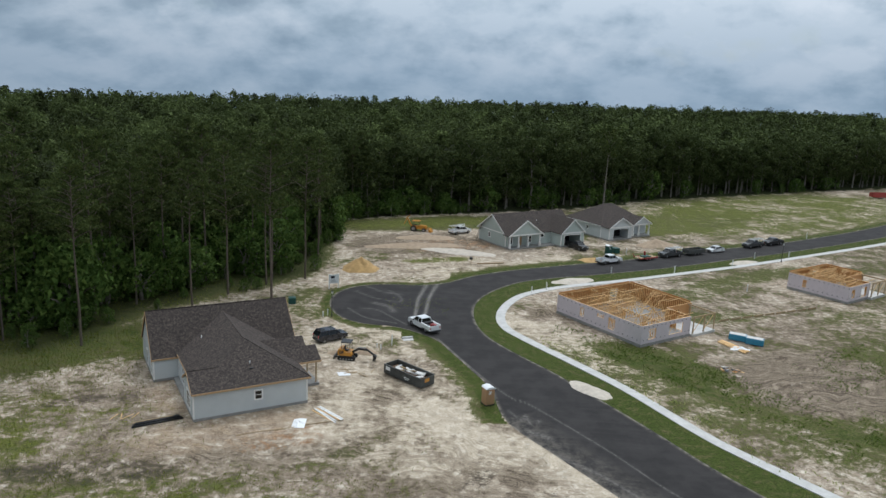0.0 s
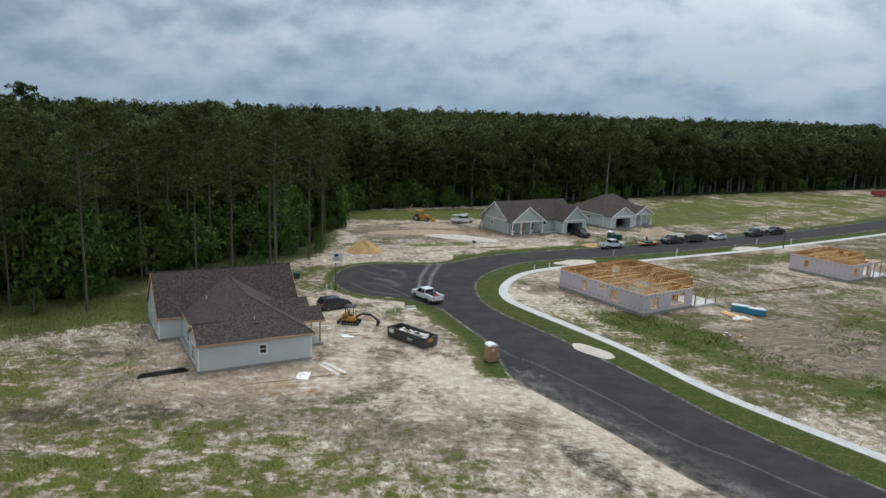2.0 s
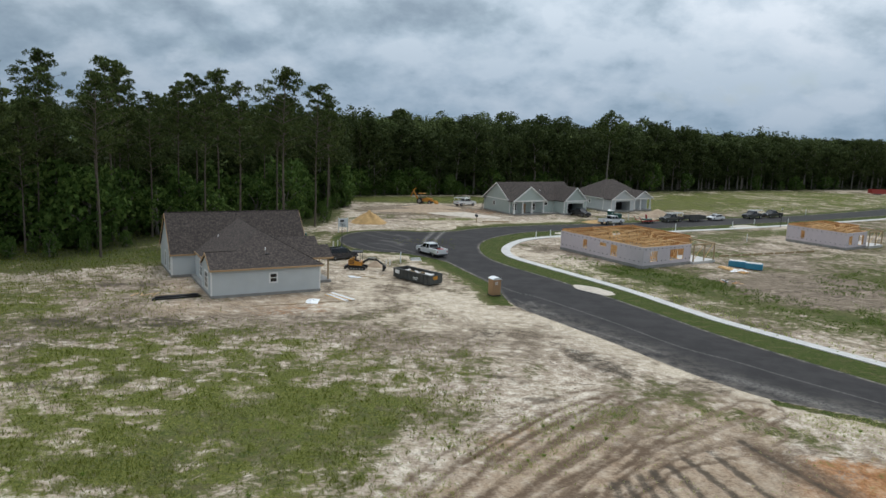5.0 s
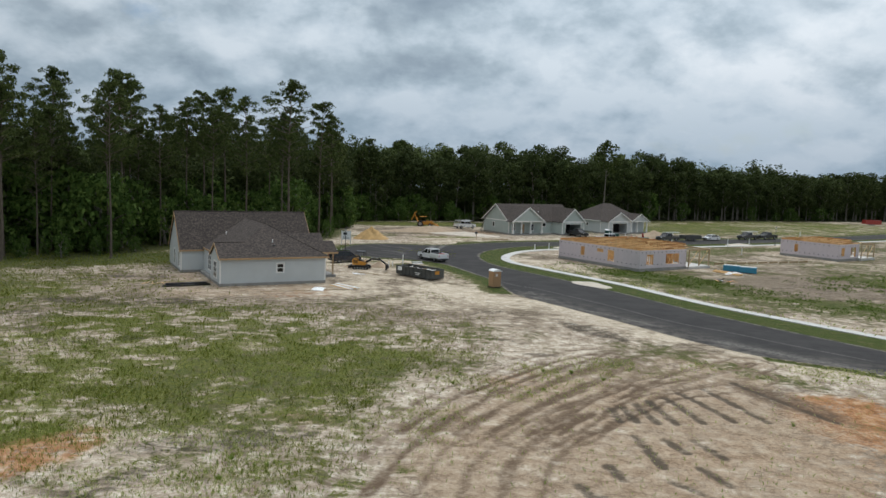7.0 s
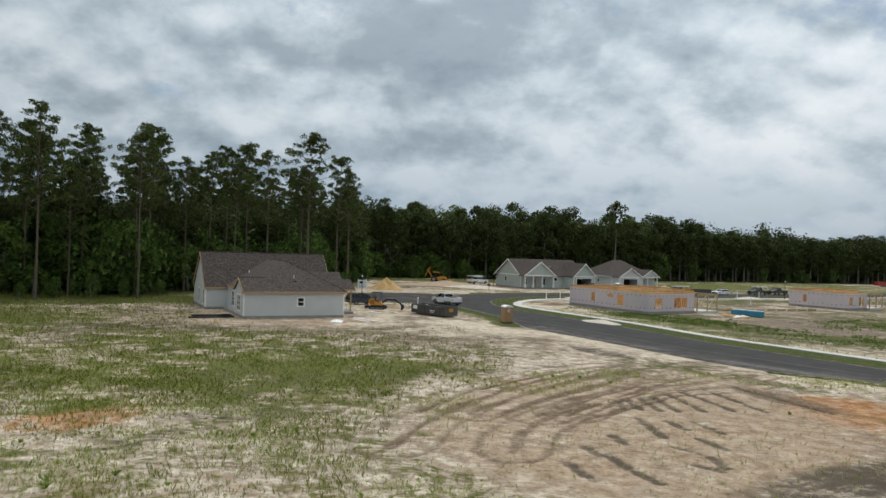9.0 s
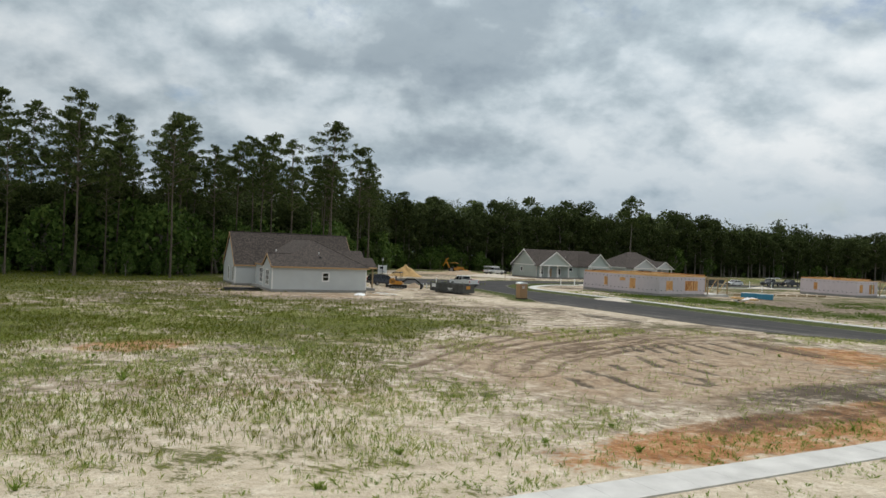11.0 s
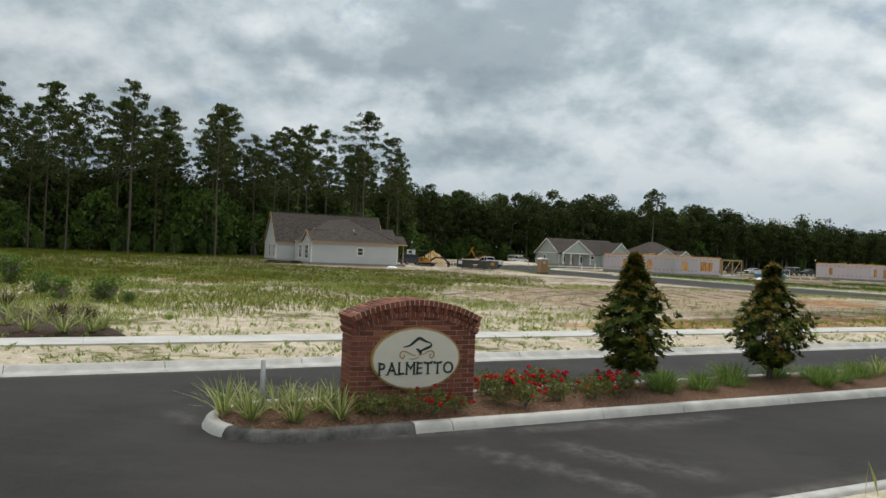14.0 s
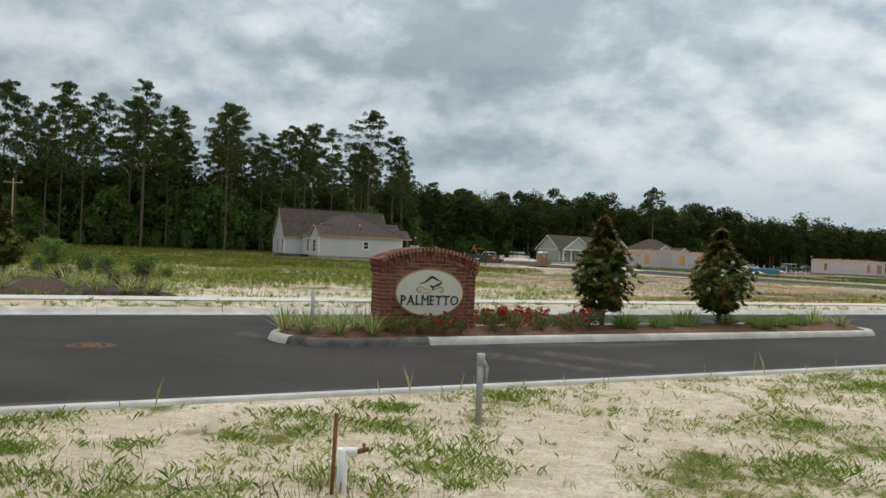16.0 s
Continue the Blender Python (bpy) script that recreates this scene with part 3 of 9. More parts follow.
def field(x, y, scale, seed=0, octaves=4):
    """Value noise from 0 to 1 over the plan, with features about `scale` metres across."""
    x, y = np.asarray(x, float), np.asarray(y, float)
    out, amp, tot = np.zeros_like(x), 1.0, 0.0
    for o in range(octaves):
        fx, fy = x / scale * 2**o + 91.7 * o, y / scale * 2**o + 37.3 * o
        ix, iy = np.floor(fx), np.floor(fy)
        u, v = fx - ix, fy - iy
        u, v = u * u * (3 - 2 * u), v * v * (3 - 2 * v)
        a, b = lattice(ix, iy, seed + o), lattice(ix + 1, iy, seed + o)
        c, d = lattice(ix, iy + 1, seed + o), lattice(ix + 1, iy + 1, seed + o)
        out += amp * ((a * (1 - u) + b * u) * (1 - v) + (c * (1 - u) + d * u) * v)
        tot += amp
        amp *= 0.5
    return out / tot


def step(x, a, b):
    t = np.clip((x - a) / (b - a), 0, 1)
    return t * t * (3 - 2 * t)


def smooth_line(pts, n=6):
    """A Catmull-Rom curve through points of the plan."""
    p = np.array([pts[0], *pts, pts[-1]], float)
    out = []
    for i in range(1, len(p) - 2):
        for k in range(n):
            t = k / n
            out.append(0.5 * (2 * p[i] + (p[i + 1] - p[i - 1]) * t + (2 * p[i - 1] - 5 * p[i] + 4 * p[i + 1] - p[i + 2]) * t**2
                              + (3 * p[i] - p[i - 1] - 3 * p[i + 1] + p[i + 2]) * t**3))
    out.append(p[-2])
    return np.array(out)


def dist_to(line, x, y):
    """Distance from points of the plan to a polyline."""
    best = np.full(np.shape(x), 1e9)
    for (ax, ay), (bx, by) in zip(line[:-1], line[1:]):
        dx, dy = bx - ax, by - ay
        k = np.clip(((x - ax) * dx + (y - ay) * dy) / (dx * dx + dy * dy + 1e-9), 0, 1)
        best = np.minimum(best, np.hypot(x - ax - k * dx, y - ay - k * dy))
    return best


def inside(poly, x, y):
    x, y = np.asarray(x, float), np.asarray(y, float)
    r = np.zeros(x.shape, bool)
    for (ax, ay), (bx, by) in zip(poly, np.roll(poly, -1, axis=0)):
        hit = ((ay > y) != (by > y)) & (x < (bx - ax) * (y - ay) / (by - ay + 1e-12) + ax)
        r ^= hit
    return r


# ---- the street plan ----
# boulevard frame: s runs along it, n across it, away from the camera
B_ANG = radians(32.0)
BS, BN = np.array([math.cos(B_ANG), math.sin(B_ANG)]), np.array([-math.sin(B_ANG), math.cos(B_ANG)])


def bl(s, n, z=0.0):
    p = BS * s + BN * n
    return (p[0], p[1], z)


STREET_L = smooth_line([(56.0, 13.0), (44.0, 31.0), (33.0, 44.6), (29.5, 46.9), (26.0, 48.8), (23.6, 51.2), (20.4, 55.5), (16.4, 62.2), (11.9, 69.0), (7.1, 76.6), (5.6, 85.5), (3.4, 91.2), (0.6, 97.6), (-1.9, 102.6),
                        (-7.6, 107.0), (-13.6, 108.2), (-17.8, 111.8), (-20.0, 118.0), (-19.6, 124.4), (-16.6, 128.8), (-11.5, 131.0), (-5.5, 131.4), (-0.5, 134.0),
                        (4.0, 139.2), (12.0, 145.4), (24.6, 152.4), (40.0, 160.6), (62.5, 174.6), (89.0, 190.4), (119.0, 212.5), (150.0, 239.0), (185.0, 270.0)])
STREET_R = smooth_line([(64.0, 19.0), (51.0, 36.5), (38.0, 53.5), (28.8, 66.4), (24.0, 75.2), (19.6, 83.0), (14.3, 92.0), (8.9, 99.8), (5.5, 106.5), (4.2, 114.5), (5.0, 122.3),
                        (7.9, 129.2), (13.4, 136.4), (20.6, 141.0), (30.3, 145.6), (46.0, 153.8), (66.0, 166.2), (87.2, 179.6), (122.0, 204.0), (155.0, 231.0), (190.0, 262.0)])
WALK_OUT = smooth_line([(62.0, 30.0), (51.0, 45.5), (40.5, 59.0), (31.0, 71.4), (27.6, 77.0), (22.4, 87.2), (16.5, 96.2), (11.6, 103.4), (8.6, 108.6), (7.8, 113.8),
                        (8.8, 120.0), (11.8, 127.0), (15.9, 131.6), (22.0, 136.0), (34.5, 142.6), (48.3, 150.6), (65.0, 160.6), (86.0, 174.4), (117.5, 196.0), (150.0, 222.0)])


def offset_line(line, d):
    t = np.gradient(line, axis=0)
    t /= np.linalg.norm(t, axis=1)[:, None]
    return line + np.stack([t[:, 1], -t[:, 0]], 1) * d


WALK_IN = offset_line(WALK_OUT, 1.5)
STREET_POLY = np.concatenate([STREET_L, STREET_R[::-1]])
FOREST = np.array([(-560, -40), (-190, 20), (-110, 60), (-78, 77), (-58, 88), (-49, 93), (-46, 108), (-36, 122), (-27, 132), (-24, 146), (-30, 176), (-31, 192), (-15, 201), (8, 211),
                   (36, 226), (70, 254), (120, 283), (190, 322), (420, 430), (1500, 900), (1500, 2600), (-2600, 2600), (-2600, -40)], float)


def lobe(x, y, cx, cy, rx, ry, ang=0.0):
    """1 in the middle of an ellipse of the plan, 0 at its rim."""
    a = radians(ang)
    u = (x - cx) * math.cos(a) + (y - cy) * math.sin(a)
    v = -(x - cx) * math.sin(a) + (y - cy) * math.cos(a)
    return np.clip((1.35 - np.hypot(u / rx, v / ry)) * 1.7, 0, 1)


def wood_depth(x, y):
    """Metres inside the wood's edge; below 0 outside."""
    d = dist_to(np.vstack([FOREST, FOREST[:1]]), x, y)
    return np.where(inside(FOREST, x, y), d, -d)


def pine_side(x, y):
    """True where the wood is an open pine stand with a grassy floor."""
    return (np.asarray(x) < -22) & (np.asarray(y) < 165)


OPEN_FLOOR = 15.0      # how deep the grass runs in under the pines


def forest_limit(x, y):
    """How far the wooded plain runs before the land dips away."""
    az = np.degrees(np.arctan2(x, y + 20))
    return np.interp(az, [-60, -32, 0, 32, 60], [540, 560, 720, 1080, 1150])


def land_height(x, y):
    r = np.hypot(x, y + 20)
    z = (field(x, y, 9, 3, 3) - 0.5) * 0.16 + (field(x, y, 2.2, 5, 2) - 0.5) * 0.05
    near = np.minimum(dist_to(STREET_L, x, y), dist_to(STREET_R, x, y))
    calm = step(near, 1.0, 6.0)
    z = z * np.where(inside(STREET_POLY, x, y), 0, calm)
    n = x * BN[0] + y * BN[1]
    z = z * step(np.maximum(n + 1.0, -(n + 18.2)), 0.2, 3.0)
    z = z * (1 - 0.8 * np.clip(lobe(x, y, -24, 82, 18, 18), 0, 1))
    z = np.where(r < 330, z, 0)
    return z - np.maximum(0, r - forest_limit(x, y)) * 0.05


# where machines have turned: wheel lines over the open field
RUTS = [smooth_line(p) for p in (
    [(-3.5, 19.7), (-1.9, 25.2), (1.0, 32.0), (5.3, 39.1), (10.4, 44.6)],
    [(2.4, 19.7), (3.2, 23.7), (5.3, 28.1), (8.7, 32.5), (13.3, 37.7), (20.9, 43.7), (24.0, 46.5)],
    [(-2.6, 27.5), (-0.9, 31.2), (2.2, 36.7), (8.8, 45.2), (11.7, 47.4)],
    [(0.4, 27.5), (2.0, 30.7), (8.1, 40.0), (14.3, 46.9)],
    [(2.2, 27.8), (5.8, 33.6), (11.3, 40.9), (13.4, 47.0)],
    [(4.2, 27.6), (6.8, 31.2), (12.6, 39.6), (16.3, 46.2)],
    [(6.2, 28.4), (8.6, 32.2), (16.3, 42.0), (21.0, 46.3)],
    [(7.4, 30.6), (12.9, 36.3), (17.8, 39.1), (22.6, 42.4)])]
TREADS = [((10.0, 33.4), (10.1, 31.2)), ((10.8, 33.8), (11.1, 31.0)), ((11.8, 34.5), (12.3, 31.0)), ((12.8, 35.1), (13.4, 31.0)), ((14.1, 36.0), (15.1, 31.4)),
          ((15.4, 37.4), (17.1, 31.8)), ((17.4, 38.4), (19.2, 32.0)), ((20.2, 40.5), (23.6, 32.6)), ((10.4, 28.6), (10.8, 24.2)), ((12.0, 28.2), (12.6, 26.4)),
          ((13.6, 28.3), (14.4, 25.8)), ((12.7, 24.3), (13.4, 22.2)), ((4.8, 18.7), (5.7, 16.3)), ((7.9, 17.6), (8.5, 16.2)), ((7.0, 20.4), (7.6, 18.2)), ((10.7, 22.4), (11.7, 21.2)),
          ((11.0, 19.2), (11.8, 18.4)), ((12.1, 20.6), (12.3, 19.0)), ((8.0, 24.0), (8.4, 22.4)), ((6.1, 21.6), (6.6, 20.2))]


def rut_depth(x, y):
    """0 to 1: how deep a wheel has pressed in."""
    out = np.zeros(np.shape(x))
    wander = (field(x, y, 3.0, 81, 2) - 0.5) * 0.7 + (field(x, y, 0.9, 85, 2) - 0.5) * 0.3
    for k, line in enumerate(RUTS):
        d = dist_to(line, x, y) + wander
        for off, w, amp in ((0.0, 0.20, (0.95, 0.8, 1.0, 0.85)[k % 4]), (1.75, 0.17, (0.6, 0.75, 0.5, 0.8)[k % 4])):
            out = np.maximum(out, amp * np.exp(-((d - off) / (w * 1.25)) ** 4))
    return out * np.clip(0.35 + 1.5 * field(x, y, 5.0, 83, 3), 0, 1.2)


def build_ground():
    core_x = np.concatenate([np.arange(-120, -45, 1.5), np.arange(-45, -7, 0.8), np.arange(-7, 26, 0.25), np.arange(26, 60, 0.8), np.arange(60, 200, 1.6)])
    core_y = np.concatenate([np.arange(-40, -32, 0.8), np.arange(-32, -10, 0.3), np.arange(-10, 14, 0.8), np.arange(14, 50, 0.25), np.arange(50, 150, 0.8), np.arange(150, 340, 1.6)])
    out = np.array([15, 40, 80, 140, 220, 330, 470, 640, 850, 1100, 1500, 2100, 3000, 4200], float)
    xs = np.concatenate([core_x[0] - out[::-1], core_x, core_x[-1] + out])
    ys = np.concatenate([core_y[0] - out[::-1], core_y, core_y[-1] + out])
    X, Y = np.meshgrid(xs, ys)
    x, y = X.ravel(), Y.ravel()
    rut, tread = np.zeros(len(x)), np.zeros(len(x))
    near = (x > -9) & (x < 28) & (y > 12) & (y < 52)
    rut[near] = rut_depth(x[near], y[near])
    rut = np.maximum(rut, 0.85 * lobe(x, y, 22.2, 36.6, 4.4, 1.5, -62))     # a damp brown strip beside the clay
    for p, q in TREADS:
        d = dist_to(np.array([p, q]), x[near], y[near])
        tread[near] = np.maximum(tread[near], np.exp(-(d / 0.40) ** 4))
    z = land_height(x, y) - 0.05 * rut - 0.07 * tread
    nx, ny = len(xs), len(ys)
    i = (np.arange(ny - 1)[:, None] * nx + np.arange(nx - 1)[None, :]).ravel()
    ob = raw_mesh("ground", np.stack([x, y, z], 1), np.stack([i, i + 1, i + nx + 1, i + nx], 1), M_GROUND, smooth=True)
    on_street = inside(STREET_POLY, x, y)
    dl, dr, dw = dist_to(STREET_L, x, y), dist_to(STREET_R, x, y), dist_to(WALK_OUT, x, y)
    patch, patch2 = field(x, y, 7, 11, 5), field(x, y, 2.2, 17, 4)
    # turf verges beside the street, weedy fields, and sparse growth elsewhere
    verge_r = ((dr < 5.2) & ~on_street & (dl > 3)) * np.where(dr + dw < 5.4, 1.0, 0.0)
    verge_l = np.where((x > -7) & (y < 108), np.clip(1.45 - dl / 3.4, 0, 1), np.clip(1.45 - dl / 1.7, 0, 1)) * (~on_street) * (y > 76)
    verge_n = np.clip(1.9 - dl / 0.8, 0, 1) * (~on_street) * (x > 25.5) * (y < 49)
    far_verge = np.clip(1.45 - dl / 3.6, 0, 1) * (~on_street) * (x > 0) * (y > 132)
    gr = np.maximum.reduce([
        (0.38 + 0.62 * np.clip((field(x, y, 2.0, 71, 4) - 0.40) * 4, 0, 1)) * lobe(x, y, -31, 42, 30, 17, 14), 0.9 * lobe(x, y, -12, 38, 12, 8, 40), 1.15 * lobe(x, y, -46, 25, 19, 15, 20), 0.62 * lobe(x, y, -14, 50, 14, 6, 10), 0.68 * lobe(x, y, -13, 30, 10, 5, 5),
        (0.95 + 0.8 * (patch - 0.5)) * lobe(x, y, -72, 57, 32, 19, 20), 0.95 * lobe(x, y, -92, 60, 40, 24), 1.15 * lobe(x, y, -60, 88, 30, 9, 30), 0.75 * lobe(x, y, -44, 91, 14, 4, 20),
        0.62 * lobe(x, y, -30, 60, 16, 4, 8), 0.55 * lobe(x, y, -8, 64, 9, 3, 0), 0.5 * lobe(x, y, 2, 54, 8, 6, 20), 0.55 * lobe(x, y, 9, 58, 4, 3),
        1.2 * lobe(x, y, 36, 89.5, 26, 4.6, -47), 1.1 * lobe(x, y, 29, 100, 14, 4.2, -44), 0.85 * lobe(x, y, 47, 78, 13, 7, -45), 0.72 * lobe(x, y, 31, 86, 26, 7, -50), 0.95 * lobe(x, y, 60, 96, 9, 5, 20), 0.85 * lobe(x, y, 64, 104, 14, 4, 30), 0.8 * lobe(x, y, 46, 120, 10, 3, 20),
        (0.82 + 0.9 * (patch - 0.5)) * lobe(x, y, 100, 240, 80, 34, 33), 0.95 * lobe(x, y, 60, 208, 44, 14, 33), 1.1 * lobe(x, y, -4, 193, 38, 9, 22), 0.8 * lobe(x, y, -14, 143, 5, 4, 30), 0.85 * lobe(x, y, -3, 152, 10, 2.5, 20), 0.62 * lobe(x, y, -18, 148, 9, 3, 40), 0.6 * lobe(x, y, -8, 140, 5, 7, 10),
        0.85 * lobe(x, y, 64, 150, 22, 4, 33), 0.7 * lobe(x, y, 42, 132, 20, 4, 33), 0.62 * lobe(x, y, 72, 124, 12, 4, 20), 0.62 * lobe(x, y, 50, 122, 6, 3, 10), 0.7 * lobe(x, y, -24, 118, 6, 10, 20),
        0.55 * lobe(x, y, 78, 118, 20, 8, 30), 0.55 * lobe(x, y, 8, 152, 26, 4, 30), 0.62 * lobe(x, y, 22, 44.5, 9, 1.6, -50),
        0.34 + 1.1 * (patch - 0.5) - 0.06 * step(y, 60, 90) + 0.12 * step(x, 12, 24) * step(y, 60, 76)])
    gr = gr * (0.70 + 0.55 * patch2)
    bare = np.maximum.reduce([lobe(x, y, -20, 80, 19, 13, 30) * 1.2, lobe(x, y, 6, 68, 13, 9, -50) * 1.1, np.clip(1.35 - dl / 3.4, 0, 1) * (y < 76), lobe(x, y, 11, 27, 13, 11, 60) * 1.3, 0.9 * rut,
                              lobe(x, y, 14, 7, 12, 4, 30) * 1.6, lobe(x, y, 2, 150, 24, 8, 30) * 0.9, lobe(x, y, 50, 93, 13, 9, 35) * 1.1, lobe(x, y, 21, 113, 9, 9) * 0.8, lobe(x, y, -6, 61, 9, 5) * 0.6])
    gr = np.maximum(gr * np.clip(1.1 - bare, 0, 1), 1.35 * np.maximum.reduce([verge_r, verge_l, far_verge, verge_n]))
    dirt = np.maximum.reduce([0.5 * lobe(x, y, 12, 31, 13, 14, -20), 0.85 * lobe(x, y, 19, 26, 9, 12, -20), 0.8 * lobe(x, y, 15, 15, 7, 3, 25), 0.92 * lobe(x, y, -30, 62, 22, 7, 12), 0.85 * lobe(x, y, -38, 74, 16, 8, 20), 1.2 * lobe(x, y, 50, 93, 17, 12, 30), 0.9 * lobe(x, y, 60, 110, 24, 12, 30),
                              0.7 * lobe(x, y, 100, 215, 60, 10, 30), 1.1 * lobe(x, y, -6, 167, 20, 12, 20), 0.62 * lobe(x, y, 55, 116, 12, 5, 30), 0.66 * lobe(x, y, -21, 78, 14, 9, 30), 0.66 * lobe(x, y, -22, 46, 24, 12, 15),
                              0.55 * lobe(x, y, 44, 84, 16, 16), 0.57 + 1.5 * (patch - 0.5) - 0.44 * (1 - step(y, 24, 48)) + 0.24 * step(x, 14, 30) * step(y, 60, 76)]) * (0.6 + 0.6 * patch2)
    clay = np.maximum.reduce([0.95 * lobe(x, y, 12, 8.5, 11, 2.6, 33), 0.9 * lobe(x, y, 25, 33, 4.5, 6, -20), 0.95 * lobe(x, y, 23, 15.5, 13, 3.0, 31), 0.55 * lobe(x, y, 17, 24, 8, 7, 20), 0.8 * lobe(x, y, -20.3, 22.5, 4.6, 2.6, 60), 0.75 * lobe(x, y, -8.5, 29, 3, 1.4), 0.62 * lobe(x, y, 5, 17.5, 2.4, 3.4, 20),
                              0.5 * lobe(x, y, 4.5, 38, 4, 2.5, 45), 0.5 * lobe(x, y, -18, 70, 7, 3, 20), 0.5 * lobe(x, y, 0, 166, 14, 7, 20), 0.45 * lobe(x, y, -8, 12, 9, 4), 0.38 * lobe(x, y, 12, 31, 14, 13, -20)])
    # mats of spreading grass on the sandy strip in front of the boulevard
    n = x * BN[0] + y * BN[1]
    gr = np.where(n < -17.9, 0.0, gr)
    turf = np.where(n < -17.9, np.clip((field(x, y, 0.75, 41, 5) - 0.46) * 5.0, 0, 0.5), 0.0)
    turf = np.where(n > -6.6, np.clip(0.36 + 0.7 * (patch2 - 0.5) - 1.2 * bare, 0, 0.42) * (1 - step(y, 26, 50)), turf)
    turf = np.maximum(turf, 0.5 * gr * (y > 22) * (y < 60) * (x < 2) * (patch2 > 0.56))
    turf = np.maximum.reduce([turf, 0.95 * lobe(x, y, 105, 238, 80, 26, 33) * (0.25 + 0.9 * patch), 0.9 * lobe(x, y, -4, 193, 34, 6, 22) * (0.3 + 0.9 * patch), 0.85 * lobe(x, y, -2, 152, 9, 2.2, 20), 0.8 * lobe(x, y, 60, 205, 40, 10, 33) * (0.2 + 0.9 * patch)])
    turf = np.maximum(turf, (0.30 + 0.52 * np.clip((field(x, y, 2.0, 71, 4) - 0.40) * 4, 0, 1)) * np.maximum(lobe(x, y, -30, 44, 30, 15, 16), lobe(x, y, -66, 58, 36, 20, 18)))
    # the greenest swath of the meadow, broken by a few sandy gaps
    turf = np.maximum(turf, (0.18 + 0.75 * np.clip((field(x, y, 1.5, 79, 5) - 0.44) * 6, 0, 1)) * np.clip(1.25 * np.maximum(lobe(x, y, -26, 34, 24, 11, 24), lobe(x, y, -13, 36, 9, 7, 40)), 0, 0.9))
    dirt = np.where((n < -17.9) | ((n > -7.0) & (n < 1.5)), 0.05, dirt)
    dirt = np.where(n < -17.9, np.maximum(dirt, 0.5 * lobe(x, y, -3.4, -25.4, 2.6, 1.4, 30)), dirt)
    # grass runs on a little under the paving, so that no bare seam shows at its edge
    gr = np.where(on_street & (dr < 1.6) | (dw < 0.5), np.maximum(gr, 1.35), gr)
    gr = np.where(on_street & (dl < 1.2) & (y > 78) & (y < 108) & (x > -8), 1.35, gr)
    track = np.maximum.reduce([0.85 * lobe(x, y, 15, 27, 18, 12, 32), 0.9 * lobe(x, y, -34, 60, 22, 7, 14), 1.1 * lobe(x, y, 52, 92, 16, 11, 30), 0.5 * lobe(x, y, 0, 64, 14, 6, -10), 0.6 * lobe(x, y, 56, 116, 16, 8, 30),
                               0.6 * lobe(x, y, -45, 74, 12, 6, 20), 0.6 * lobe(x, y, 6, 158, 20, 10, 25)])
    worked = np.maximum.reduce([1.1 * lobe(x, y, 10, 27, 16, 12, 55), 0.9 * lobe(x, y, 16, 40, 12, 6, 45), 0.8 * lobe(x, y, -24, 71, 11, 4.5, 30), 0.75 * lobe(x, y, -31, 80, 5, 6, 30), 0.5 * lobe(x, y, 2, 163, 16, 6, 20)])
    scorch = np.maximum.reduce([0.85 * lobe(x, y, 13.2, 56.4, 5.2, 1.7, -58), 0.7 * lobe(x, y, 3.4, 63.6, 3.2, 1.2, 60), 0.7 * lobe(x, y, 5.2, 50.7, 2.4, 1.1, -40), 0.42 * lobe(x, y, -3, 60, 2.2, 0.9), 0.8 * lobe(x, y, 7.0, 46.4, 1.6, 0.7),
                                0.45 * lobe(x, y, 8.3, 43, 1.6, 1.0), 0.95 * lobe(x, y, 19, 18.2, 8, 2.2, 28), 0.85 * lobe(x, y, -11.5, 25.0, 5.5, 1.5, 22), 0.75 * lobe(x, y, -15, 19.0, 3.5, 1.1, 55), 0.85 * lobe(x, y, 14, 11.4, 8, 1.4, 31), 0.38 * lobe(x, y, -4, 25.5, 4, 1.2, 40),
                                0.42 * lobe(x, y, -12, 68, 7, 2.2, 10), 0.75 * lobe(x, y, -40, 77, 6, 1.5, 20), 0.8 * lobe(x, y, -34, 61.5, 9, 2.4, 8), 0.8 * lobe(x, y, -37, 54, 5, 1.6, 10), 0.75 * lobe(x, y, -29, 45, 5, 1.2, 20), 0.4 * lobe(x, y, -45, 79, 7, 2.0, 20), 1.05 * tread, 0.4 * lobe(x, y, 90, 222, 14, 3, 30),
                                0.4 * lobe(x, y, -14, 41, 3, 2)])
    clean = np.maximum.reduce([np.where(n < -17.9, 1.0, np.where((n > -7.0) & (n < 1.5), 0.9, 0.0)), 0.85 * (1 - step(n + 10 * (patch - 0.5), 7, 15)) * np.clip(1.1 - lobe(x, y, 22, 18, 24, 11, 30), 0, 1) * (n > -7.0), 0.8 * np.clip(1.3 - dl / 3.0, 0, 1) * (y < 76) * (y > 30), (0.5 + 0.6 * patch) * np.maximum.reduce([lobe(x, y, -2, 76, 16, 12, -40), lobe(x, y, -12, 100, 9, 7), lobe(x, y, 2, 146, 10, 6, 40), lobe(x, y, 16, 100, 7, 18, 30), lobe(x, y, 26, 156, 16, 5, 30)])])
    # tree shade put into the floor colour: full in dense wood, 0.6 under pines
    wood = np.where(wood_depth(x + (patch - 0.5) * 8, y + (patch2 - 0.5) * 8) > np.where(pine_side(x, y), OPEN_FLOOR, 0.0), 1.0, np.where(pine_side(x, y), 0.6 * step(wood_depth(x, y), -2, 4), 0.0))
    gr = np.maximum(gr, np.where(pine_side(x, y), step(wood_depth(x, y), -5, 3) * (0.75 + 0.5 * patch), 0))
